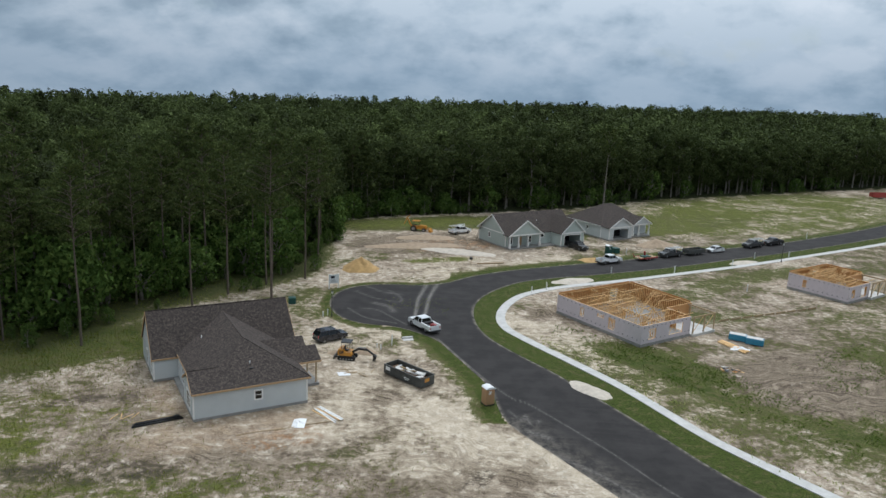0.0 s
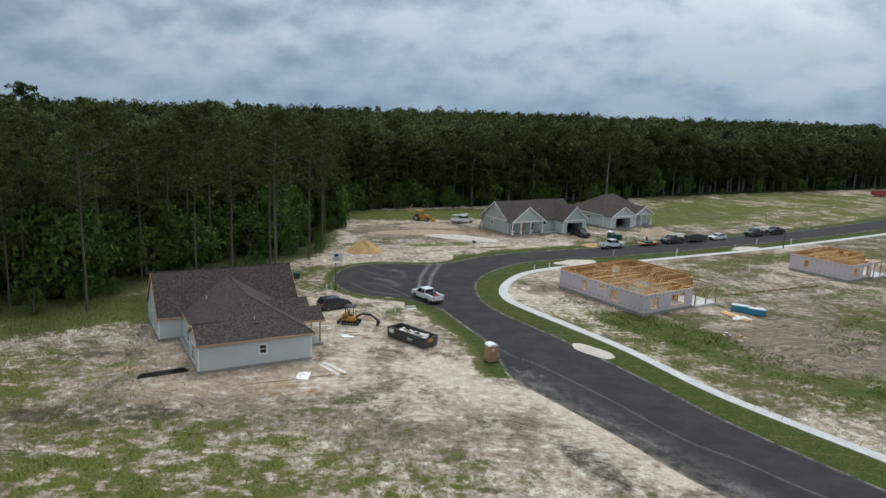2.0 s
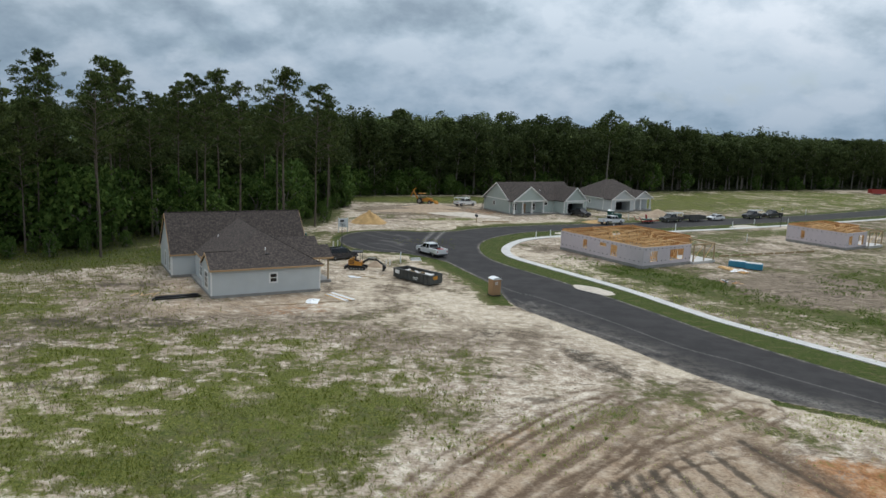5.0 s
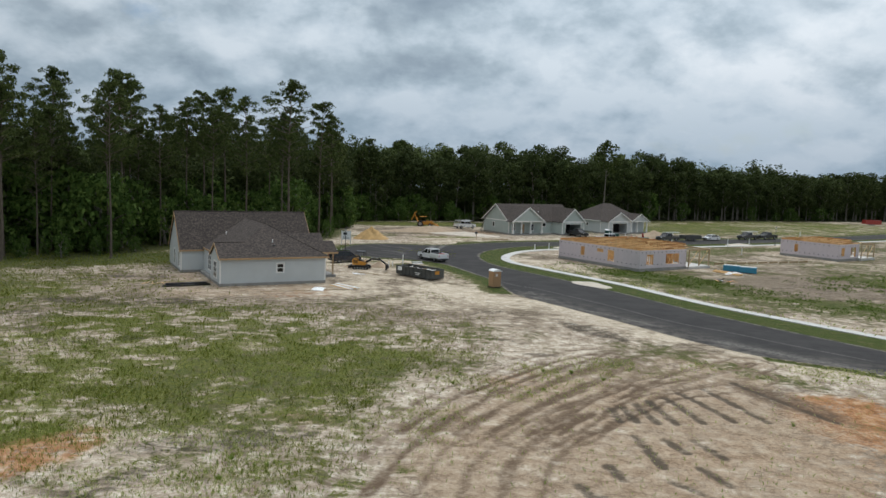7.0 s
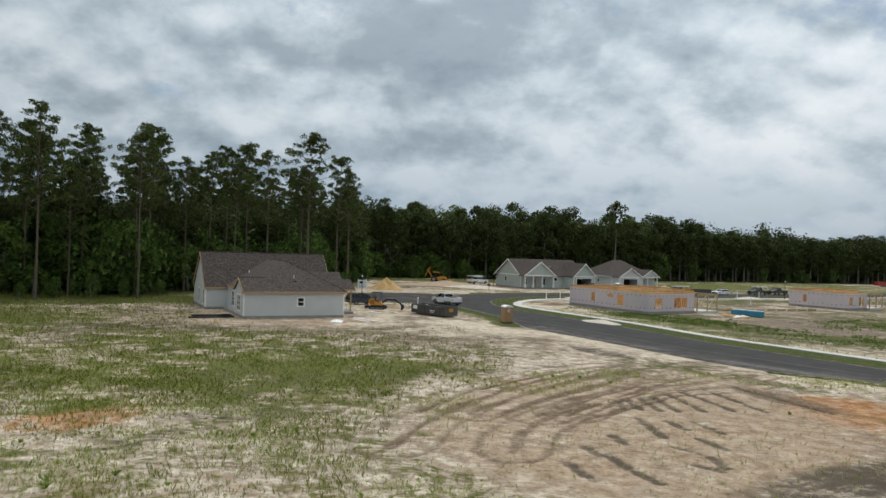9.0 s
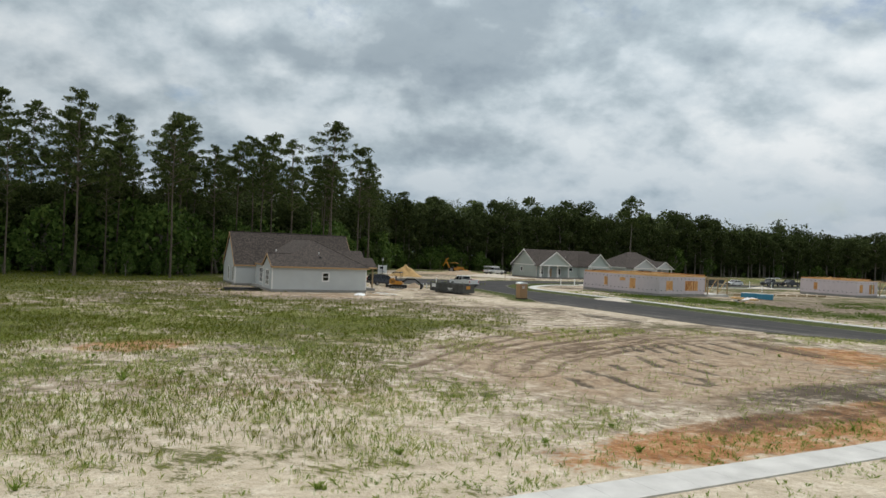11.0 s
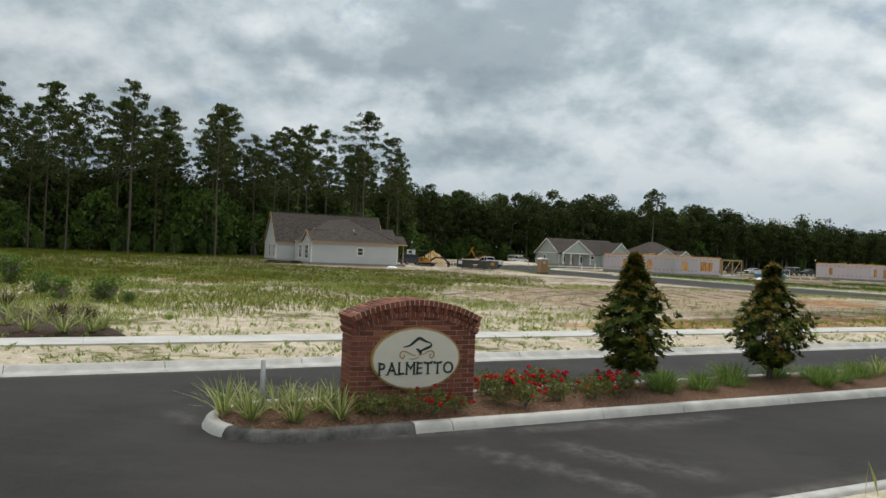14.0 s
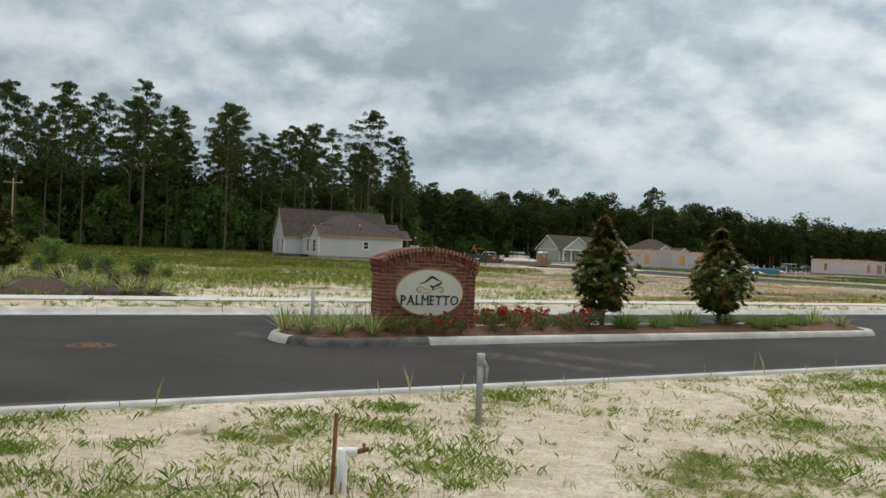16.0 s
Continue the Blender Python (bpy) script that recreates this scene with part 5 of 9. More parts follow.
def house_near():
    """The finished-shell house: a tall gabled block behind a hipped wing, with a small west gable and an east porch."""
    H = thing("house", "pale grey-blue lap-sided house with dark shingle roof and raw wood fascia", "house", frame_at(-27.1, 72.9, 29.6))
    E = 3.2            # eave height
    S = 0.32           # floor slab height
    bm = bmesh.new()
    box(bm, (-0.23, -0.18, -0.3), (12.63, 12.46, S))
    box(bm, (-2.55, 12.47, -0.3), (15.03, 21.43, S))
    part("foundation", bm, M_SLAB, H, "grey block foundation")
    wall_block(H, -0.2, -0.15, 12.6, 4.9, S, E, M_SIDING, skip=("n",))
    wall_block(H, 0.4, 4.91, 12.6, 12.4, S, E, M_SIDING, skip=("s", "n"))
    EM = 3.02
    wall_block(H, -2.52, 12.5, 15.0, 21.4, S, EM, M_SIDING)
    # main block's gables
    over = 0.4
    rise = 4.45
    yr = 16.95
    gable_wall(H, (-2.52, 21.4), (-2.52, 12.5), EM, rise - 0.02, M_SIDING)
    gable_wall(H, (15.0, 12.5), (15.0, 21.4), EM, rise - 0.02, M_SIDING)
    slope = rise / (21.2 - yr)
    x0, x1 = -2.3 - over, 14.8 + over
    yl, yh = 12.7 - over, 21.2 + over
    ze = E - over * slope + 0.16
    zr = E + rise + 0.05
    bm = bmesh.new()
    roof_plane(bm, [(x0, yl, ze), (x1, yl, ze), (x1, yr, zr), (x0, yr, zr)])
    roof_plane(bm, [(x1, yh, ze), (x0, yh, ze), (x0, yr, zr), (x1, yr, zr)])
    part("roof", bm, M_SHINGLE, H, "dark brown-grey asphalt shingle roof")
    bm = bmesh.new()
    tube(bm, (x0, yr, zr + 0.0), (x1, yr, zr + 0.0), 0.07, 0.07, 6)
    part("ridge_cap", bm, M_SHINGLE, H)
    rake(H, (x0, yl, ze - 0.02), (x0, yr, zr - 0.02), (x0, yh, ze - 0.02), M_RAWTRIM, (-1, 0, 0), 0.32)
    rake(H, (x1, yl, ze - 0.02), (x1, yr, zr - 0.02), (x1, yh, ze - 0.02), M_RAWTRIM, (1, 0, 0), 0.32)
    bm = bmesh.new()
    fascia(bm, (x0, yl, ze), (0.4, yl, ze))
    part("fascia", bm, M_RAWTRIM, H, "unpainted wooden fascia board")
    # wing: hipped roof with its ridge running towards the main block
    f = 0.45
    hx0, hx1, hy0 = 0.7 - f, 12.5 + f, -f
    xm = (hx0 + hx1) / 2
    half = (hx1 - hx0) / 2
    hz = E + 0.12
    hrise = 3.55
    yb = hy0 + half
    ridge_z = hz + hrise
    y_end = yr - (zr - ridge_z) / slope
    ymeet = 12.7 - over + 0.02
    bm = bmesh.new()
    roof_plane(bm, [(hx0, hy0, hz), (hx1, hy0, hz), (xm, yb, ridge_z)])
    roof_plane(bm, [(hx0, ymeet, hz), (hx0, hy0, hz), (xm, yb, ridge_z), (xm, y_end, ridge_z)])
    roof_plane(bm, [(hx1, hy0, hz), (hx1, ymeet, hz), (xm, y_end, ridge_z), (xm, yb, ridge_z)])
    part("roof", bm, M_SHINGLE, H, "dark hipped shingle roof")
    bm = bmesh.new()
    for a, b in (((hx1, hy0, hz), (xm, yb, ridge_z)), ((xm, yb, ridge_z), (xm, y_end, ridge_z))):
        tube(bm, a, b, 0.05, 0.05, 6)
    part("ridge_cap", bm, M_SHINGLE, H)
    bm = bmesh.new()
    fascia(bm, (-0.35, hy0, hz - 0.01), (hx1, hy0, hz - 0.01))
    fascia(bm, (hx1, hy0, hz - 0.01), (hx1, 4.2, hz - 0.01))
    fascia(bm, (hx0, ymeet, hz - 0.01), (hx0, 5.0, hz - 0.01))
    part("fascia", bm, M_RAWTRIM, H, "unpainted wooden fascia board")
    # west gable over the projecting bay
    gy0, gy1 = -f, 5.2
    gz = hz
    gm = (gy0 + gy1) / 2
    k = hrise / half
    ga = gz + k * (gm - gy0)
    gx = -0.38
    xin = hx0 + (ga - hz) / k
    bm = bmesh.new()
    roof_plane(bm, [(gx, gy0, gz), (hx0 + 0.05, gy0, gz), (xin, gm, ga), (gx, gm, ga)])
    roof_plane(bm, [(gx, gy1, gz), (gx, gm, ga), (xin, gm, ga), (hx0 + 0.05, gy1, gz)])
    tube(bm, (gx, gm, ga + 0.01), (xin, gm, ga + 0.01), 0.05, 0.05, 6)
    part("roof", bm, M_SHINGLE, H, "small shingled gable roof")
    gable_wall(H, (-0.2, 4.9), (-0.2, -0.15), E, 1.5, M_SIDING)
    rake(H, (gx, gy0, gz), (gx, gm, ga), (gx, gy1, gz), M_RAWTRIM, (-1, 0, 0), 0.26)
    # east porch: a stepped gable roof on posts over a slab
    px0, px1, py0, pyr, pyb = 8.0, 14.4, 4.0, 7.3, 10.6
    pe, pr = hz, 5.55
    bm = bmesh.new()
    roof_plane(bm, [(px0 + 4.5, py0, pe), (px1, py0, pe), (px1, pyr, pr), (px0, pyr, pr)])
    roof_plane(bm, [(px1, pyb, pe), (px0 + 4.5, pyb, pe), (px0, pyr, pr), (px1, pyr, pr)])
    roof_plane(bm, [(px1 - 0.1, py0, pe - 0.03), (15.75, py0, pe - 0.03), (15.75, 6.2, 4.6), (px1 - 0.1, 6.2, 4.6)])
    roof_plane(bm, [(px1 - 0.1, 8.4, pe - 0.03), (px1 - 0.1, 6.2, 4.6), (15.75, 6.2, 4.6), (15.75, 8.4, pe - 0.03)])
    part("roof", bm, M_SHINGLE, H, "shingled porch roof in two steps")
    bm = bmesh.new()
    fascia(bm, (12.95, py0, pe), (15.75, py0, pe), 0.22)
    fascia(bm, (15.75, py0, pe), (15.75, 8.4, pe), 0.22)
    part("porch_beam", bm, M_RAWTRIM, H)
    for x, y in ((15.3, 4.6), (13.2, 4.6), (15.3, 8.0)):
        bm = bmesh.new()
        box(bm, (x - 0.08, y - 0.08, S), (x + 0.08, y + 0.08, pe - 0.2))
        part("porch_post", bm, M_TREATED, H, "bare timber porch post")
    bm = bmesh.new()
    box(bm, (12.52, 4.2, -0.2), (15.6, 9.5, S))
    part("porch_slab", bm, M_SLAB, H)
    # windows and vents
    window(H, (6.9, -0.15), 0, 0.72, 0.95, 1.55, (1, 2))
    window(H, (-0.2, 2.3), -90, 1.7, 1.8, 0.85, (2, 3))
    window(H, (0.4, 8.6), -90, 1.7, 1.8, 0.85, (2, 3))
    window(H, (-2.52, 13.7), -90, 0.8, 1.85, 0.7, (1, 2))
    window(H, (-2.52, 17.2), -90, 0.8, 1.85, 0.7, (1, 2))
    vent_pipe(H, 6.6, 2.3, hz + (2.3 - hy0) * k)
    vent_pipe(H, 3.2, 12.4, hz + (3.2 - hx0) * k)
    return H


house_near()


def porch_column(parent, x, y, z0, z1, mat):
    bm = bmesh.new()
    box(bm, (x - 0.22, y - 0.22, z0), (x + 0.22, y + 0.22, z0 + 0.9), taper=0.03)
    box(bm, (x - 0.13, y - 0.13, z0 + 0.9), (x + 0.13, y + 0.13, z1))
    part("column", bm, mat, parent, "white porch column")


def house_porch_gables():
    """A sage-green house with a porch gable and a projecting garage."""
    H = thing("house", "pale sage-green house with white-trimmed gables, columned porch, open garage", "house", frame_at(12.6, 166.0, 33.0))
    E, S = 3.3, 0.35
    W, D = 20.5, 10.6
    bm = bmesh.new()
    box(bm, (-0.05, -1.9, -0.3), (W + 0.05, D + 0.05, S))
    box(bm, (13.35, -4.0, -0.3), (W + 0.05, -1.9, S))
    part("foundation", bm, M_SLAB, H, "grey block foundation")
    wall_block(H, 0, 0, W, D, S, E, M_SIDING_GREEN, skip=("n",))
    rise, over = 3.9, 0.4
    ym = D / 2
    zr = E + rise
    sl = rise / (D / 2)
    ze = E - over * sl + 0.16
    gable_wall(H, (0, D), (0, 0), E, rise - 0.2, M_SIDING_GREEN)
    gable_wall(H, (W, 0), (W, D), E, rise - 0.2, M_SIDING_GREEN)
    bm = bmesh.new()
    roof_plane(bm, [(-over, -over, ze), (W + over, -over, ze), (W + over, ym, zr), (-over, ym, zr)])
    roof_plane(bm, [(W + over, D + over, ze), (-over, D + over, ze), (-over, ym, zr), (W + over, ym, zr)])
    part("roof", bm, M_SHINGLE, H, "dark shingle roof")
    rake(H, (-over, -over, ze), (-over, ym, zr), (-over, D + over, ze), M_TRIM, (-1, 0, 0), 0.3)
    bm = bmesh.new()
    box(bm, (-0.06, 0.0, E - 0.12), (-0.02, D, E + 0.12))
    part("trim_band", bm, M_TRIM, H)
    # porch gable
    for g0, g1, gf, r, wall in ((-0.4, 9.2, -1.9, 3.35, False), (13.4, W, -4.0, 3.2, True)):
        gm = (g0 + g1) / 2
        gz = E + 0.1
        ga = gz + r
        o = 0.3
        back = (ga - (E + 0.0)) / sl
        bm = bmesh.new()
        roof_plane(bm, [(g0 - o, gf - o, gz - 0.15), (gm, gf - o, ga), (gm, back, ga), (g0 - o, 0.1, gz - 0.15)])
        roof_plane(bm, [(g1 + o, gf - o, gz - 0.15), (g1 + o, 0.1, gz - 0.15), (gm, back, ga), (gm, gf - o, ga)])
        part("roof", bm, M_SHINGLE, H, "dark shingle cross-gable roof")
        gable_wall(H, (g0, gf), (g1, gf), gz, r - 0.25, M_SIDING_GREEN)
        rake(H, (g0 - o, gf - o, gz - 0.12), (gm, gf - o, ga + 0.02), (g1 + o, gf - o, gz - 0.12), M_TRIM, (0, -1, 0), 0.34)
        bm = bmesh.new()
        box(bm, (g0, gf - 0.06, gz - 0.28), (g1, gf + 0.1, gz + 0.05))
        part("trim_band", bm, M_TRIM, H)
    for x in (0.1, 2.6, 5.4, 8.9):
        porch_column(H, x, -1.6, S, E, M_TRIM)
    # garage: side walls, front piers and an open dark bay
    wall_block(H, 13.4, -3.98, 14.4, 0, S, E + 0.05, M_SIDING_GREEN, skip=("n", "e"))
    wall_block(H, 19.4, -3.98, W, 0, S, E + 0.05, M_SIDING_GREEN, skip=("n", "w"))
    bm = bmesh.new()
    box(bm, (14.4, -3.98, 2.75), (19.4, -3.8, E + 0.05))
    part("wall", bm, M_SIDING_GREEN, H)
    # added black sheet over the siding, painting the bay's inner shade
    bm = bmesh.new()
    box(bm, (14.4, -0.08, S), (19.4, -0.02, 2.75))
    part("garage_back", bm, M_BAY_SHADE, H)
    bm = bmesh.new()
    for x0, x1, z0, z1 in ((14.3, 14.42, S, 2.85), (19.38, 19.5, S, 2.85), (14.3, 19.5, 2.75, 2.9)):
        box(bm, (x0, -4.05, z0), (x1, -3.9, z1))
    part("garage_trim", bm, M_TRIM, H)
    window(H, (0.0, 6.3), -90, 0.7, 1.0, 1.6, (1, 2))
    window(H, (1.4, 0.0), 0, 1.0, 1.5, 0.95, (1, 2))
    window(H, (7.0, 0.0), 0, 1.0, 1.5, 0.95, (1, 2))
    window(H, (10.8, 0.0), 0, 1.0, 0.7, 2.0, (1, 1))
    bm = bmesh.new()
    box(bm, (3.7, -0.08, S), (4.7, -0.03, 2.45))
    part("front_door", bm, M_RAWTRIM, H, "tan wooden front door")
    bm = bmesh.new()
    for i in range(4):
        tube(bm, (-0.15, -1.75, S + 0.25 + 0.28 * i), (9.1, -1.75, S + 0.25 + 0.28 * i), 0.02, 0.02, 5)
    part("porch_rail", bm, M_STEEL, H)
    vent_pipe(H, 11.0, 2.6, E + 2.6 * sl)
    return H


house_porch_gables()


def house_hipped():
    """A grey hipped house with a garage gable and a porch gable in front."""
    H = thing("house", "pale house with broad dark hipped roof and open garage", "house", frame_at(39.4, 180.0, 33.0))
    E, S = 3.3, 0.35
    bm = bmesh.new()
    box(bm, (-0.05, 2.9, -0.3), (16.1, 16.0, S))
    box(bm, (-0.05, -0.05, -0.3), (8.0, 2.9, S))
    box(bm, (9.2, 0.9, -0.3), (15.6, 2.9, S))
    part("foundation", bm, M_SLAB, H, "grey block foundation")
    wall_block(H, 0, 3.0, 16, 16, S, E, M_SIDING, skip=("n",))
    o, zr = 0.45, 7.6
    bm = bmesh.new()
    x0, x1, y0, y1 = -o, 16 + o, 2.6, 16 + o
    ym = (y0 + y1) / 2
    h = ym - y0
    roof_plane(bm, [(x0, y0, E + 0.1), (x1, y0, E + 0.1), (x1 - h, ym, zr), (x0 + h, ym, zr)])
    roof_plane(bm, [(x1, y1, E + 0.1), (x0, y1, E + 0.1), (x0 + h, ym, zr), (x1 - h, ym, zr)])
    roof_plane(bm, [(x0, y1, E + 0.1), (x0, y0, E + 0.1), (x0 + h, ym, zr)])
    roof_plane(bm, [(x1, y0, E + 0.1), (x1, y1, E + 0.1), (x1 - h, ym, zr)])
    part("roof", bm, M_SHINGLE, H, "dark hipped shingle roof")
    bm = bmesh.new()
    fascia(bm, (x0, y1, E + 0.08), (x0, y0, E + 0.08))
    part("fascia", bm, M_TRIM, H)
    for g0, g1, gf, r, posts in ((0.0, 7.9, 0.0, 2.3, False), (9.3, 15.4, 1.0, 1.9, True)):
        gm, gz = (g0 + g1) / 2, E + 0.1
        ga = gz + r
        q = 0.35
        back = y0 + (ga - E - 0.1) * h / (zr - E - 0.1)
        bm = bmesh.new()
        roof_plane(bm, [(g0 - q, gf - q, gz - 0.1), (gm, gf - q, ga), (gm, back, ga), (g0 - q, y0 + 0.3, gz - 0.1)])
        roof_plane(bm, [(g1 + q, gf - q, gz - 0.1), (g1 + q, y0 + 0.3, gz - 0.1), (gm, back, ga), (gm, gf - q, ga)])
        part("roof", bm, M_SHINGLE, H, "dark shingle cross-gable roof")
        gable_wall(H, (g0, gf), (g1, gf), gz, r - 0.2, M_SIDING)
        rake(H, (g0 - q, gf - q, gz - 0.08), (gm, gf - q, ga + 0.02), (g1 + q, gf - q, gz - 0.08), M_TRIM, (0, -1, 0), 0.28)
        bm = bmesh.new()
        box(bm, (g0, gf - 0.05, gz - 0.3), (g1, gf + 0.1, gz))
        part("trim_band", bm, M_TRIM, H)
        if posts:
            for x in (9.5, 11.6, 15.2):
                porch_column(H, x, gf + 0.2, S, E - 0.1, M_TRIM)
    wall_block(H, 0, 0.02, 1.5, 3.0, S, E, M_SIDING, skip=("n", "e"))
    wall_block(H, 6.6, 0.02, 7.9, 3.0, S, E, M_SIDING, skip=("n", "w"))
    bm = bmesh.new()
    box(bm, (1.5, 0.02, 2.75), (6.6, 0.2, E))
    part("wall", bm, M_SIDING, H)
    # black sheet at the back stands in for the garage's shade
    bm = bmesh.new()
    box(bm, (1.5, 2.88, S), (6.6, 2.96, 2.75))
    part("garage_back", bm, M_BAY_SHADE, H)
    window(H, (0.0, 8.0), -90, 0.6, 0.7, 1.8, (1, 1))
    return H


house_hipped()


# ---- wall panels with openings, for the houses still in framing ----
def framed_wall(parent, p, q, z0, z1, holes=(), wrap=True, skin=True):
    """A stud wall from p to q, wrapped outside (to the right of the way). holes: (from, to, sill, head) along the wall."""
    P, Q = Vector((*p, 0)), Vector((*q, 0))
    d = Q - P
    L = d.length
    m = Matrix.Translation(P) @ Matrix.Rotation(math.atan2(d.y, d.x), 4, "Z")
    if skin:
        cuts = sorted({0.0, L, *[h[0] for h in holes], *[h[1] for h in holes]})
        bm = bmesh.new()
        bi = bmesh.new()
        for a, b in zip(cuts[:-1], cuts[1:]):
            spans = [(z0, z1)]
            for h in holes:
                if h[0] <= a + 1e-6 and h[1] >= b - 1e-6:
                    spans = [(z0, h[2]), (h[3], z1)]
            for s, e in spans:
                if e - s > 0.02:
                    box(bm, (a, -0.02, s), (b, 0.0, e), m)
                    box(bi, (a, 0.004, s), (b, 0.016, e), m)
        bmesh.ops.remove_doubles(bm, verts=bm.verts, dist=0.002)
        bmesh.ops.remove_doubles(bi, verts=bi.verts, dist=0.002)
        part("house_wrap" if wrap else "sheathing", bm, M_WRAP if wrap else M_OSB, parent, "pale lilac house wrap" if wrap else "orange sheathing board")
        part("sheathing", bi, M_OSB, parent)
    bm = bmesh.new()
    box(bm, (0, 0.02, z1 - 0.09), (L, 0.14, z1), m)
    box(bm, (0, 0.02, z0), (L, 0.14, z0 + 0.05), m)
    x = 0.02
    while x < L - 0.04:
        if not any(h[0] < x < h[1] for h in holes):
            box(bm, (x, 0.02, z0 + 0.05), (x + 0.045, 0.14, z1 - 0.09), m)
        x += 0.41
    for h in holes:
        for xx in (h[0] - 0.05, h[1]):
            box(bm, (xx, 0.02, z0 + 0.05), (xx + 0.05, 0.14, h[3]), m)
        box(bm, (h[0], 0.02, h[3]), (h[1], 0.14, h[3] + 0.2), m)
        if h[2] > z0 + 0.2:
            box(bm, (h[0], 0.02, h[2] - 0.05), (h[1], 0.14, h[2]), m)
    tagged(part("studs", bm, M_STUD, parent), kind="stuff")
    if wrap:
        bm = bmesh.new()
        for zz in (z0 + 0.55, z1 - 0.35):
            x = 0.5
            while x < L:
                if not any(h[0] - 0.1 < x < h[1] + 0.1 and h[2] - 0.1 < zz < h[3] + 0.1 for h in holes):
                    c = m @ Vector((x, -0.022, zz))
                    nr = m.to_3x3() @ Vector((0, -1, 0))
                    tube(bm, c, c + nr * 0.015, 0.09, 0.09, 7)
                x += 0.95
        tagged(part("cap_dots", bm, M_DOT, parent, "dark round marks on the wrap"), kind="stuff")


def framed_house(label, m, W, D, ell, porch):
    """A house in framing: slab, wrapped walls, partitions, props and a porch on posts; no roof yet."""
    H = thing("framed_house", label, "house frame", m)
    S, T = 0.45, 3.3
    bm = bmesh.new()
    box(bm, (-0.03, -0.03, -0.3), (W + 0.03, D + 0.03, S))
    box(bm, (W + 0.03, ell, -0.3), (W + 6.3, D + 0.03, S))
    part("foundation", bm, M_SLAB, H, "grey block foundation")
    bm = bmesh.new()
    box(bm, (W + 0.04, -0.6, -0.3), (W + 5.6, ell - 0.01, S - 0.03))
    part("porch_slab", bm, M_CONCRETE, H, "pale concrete porch slab")
    framed_wall(H, (0, 0), (W, 0), S, T, [(1.6, 3.2, S + 0.55, 2.6), (6.2, 9.4, S + 0.55, 2.65)] if W > 9 else [(1.0, 2.2, S + 0.55, 2.6), (4.6, 6.6, S + 0.3, 2.65)])
    framed_wall(H, (0, D), (0, 0), S, T, [(5.4, 6.3, 1.2, 2.7), (9.2, 10.6, 2.2, 2.75), (11.6, 13.0, 0.95, 2.75)] if D > 14 else [(3.0, 3.8, 1.1, 2.6)])
    framed_wall(H, (W, 0), (W, ell), S, T, [(0.8, 2.6, S, 2.6)])
    framed_wall(H, (W, ell), (W + 6.2, ell), S, T, [(1.5, 3.2, S, 2.6)], wrap=False)
    framed_wall(H, (W + 6.2, ell), (W + 6.2, D), S, T, [], wrap=False)
    framed_wall(H, (W + 6.2, D), (0, D), S, T, [(3.0, 5.0, S, 2.6)], wrap=False)
    for p, q in (((4.4, 0.2), (4.4, D * 0.62)), ((0.2, D * 0.4), (4.4, D * 0.4)), ((0.2, D * 0.62), (W, D * 0.62)), ((min(7.6, W - 1), D * 0.62), (min(7.6, W - 1), D - 0.2)), ((W, D * 0.8), (W + 6, D * 0.8)),
                 ((4.4, D * 0.22), (W, D * 0.22)), ((0.2, D * 0.8), (min(7.6, W - 1), D * 0.8))):
        framed_wall(H, p, q, S, T - 0.02, [], skin=False)
    rnd = random.Random(5)
    for i in range(64):
        bm = bmesh.new()
        x, y = rnd.uniform(0.5, W + 4), rnd.uniform(0.6, D - 0.6)
        if x > W and y < ell:
            continue
        a = rnd.choice((0, 1))
        L = rnd.uniform(2.6, 5.6)
        if i % 2:
            beam(bm, (x, y, S + 0.05), (min(x + L * 0.7, W + 6) if a else x, y if a else min(y + L * 0.7, D), T + 0.1), 0.05, 0.11)
            part("brace", bm, M_STUD, H)
        else:
            beam(bm, (x, y, T + 0.02), (min(x + L, W + 6) if a else x, y if a else min(y + L, D), T + rnd.uniform(0.02, 0.35)), 0.05, 0.11)
            part("tie_board", bm, M_STUD, H)
    rnd = random.Random(9)
    for k in range(6):       # long ties laid aslant across the wall heads
        y = 0.8 + (D - 4.0) * k / 5
        bm = bmesh.new()
        beam(bm, (0.1 + 0.5 * (k % 3), y, T + 0.06), (W - rnd.uniform(0.1, 3.5), y + rnd.uniform(-0.5, 3.0), T + rnd.uniform(0.1, 0.7)), 0.045, 0.09)
        part("tie_board", bm, M_STUD, H)
    for k in range(4):       # raking props from the slab to the wall heads
        y = 1.6 + (D - 3.2) * k / 3
        for x0, x1 in ((2.6, 0.15), (W - 2.8, W - 0.15)):
            bm = bmesh.new()
            beam(bm, (x0, y, S + 0.05), (x1, y + rnd.uniform(-0.2, 0.2), T + 0.25), 0.045, 0.09)
            part("brace", bm, M_STUD, H)
    bm = bmesh.new()
    box(bm, (0.2, D + 0.001, T), (W + 6.0, D + 0.015, T + 0.3))
    box(bm, (W + 6.201, ell + 0.3, T), (W + 6.215, D, T + 0.3))
    part("sheathing", bm, M_OSB, H, "orange sheathing board")
    for x, y in ((W + 0.25, -0.4), (W + 2.9, -0.4), (W + 5.4, -0.4), (W + 5.4, ell - 0.4)):
        bm = bmesh.new()
        box(bm, (x - 0.08, y - 0.08, S - 0.03), (x + 0.08, y + 0.08, 3.05))
        part("porch_post", bm, M_TREATED, H)
    bm = bmesh.new()
    beam(bm, (W + 0.1, -0.4, 3.15), (W + 5.5, -0.4, 3.15), 0.12, 0.24)
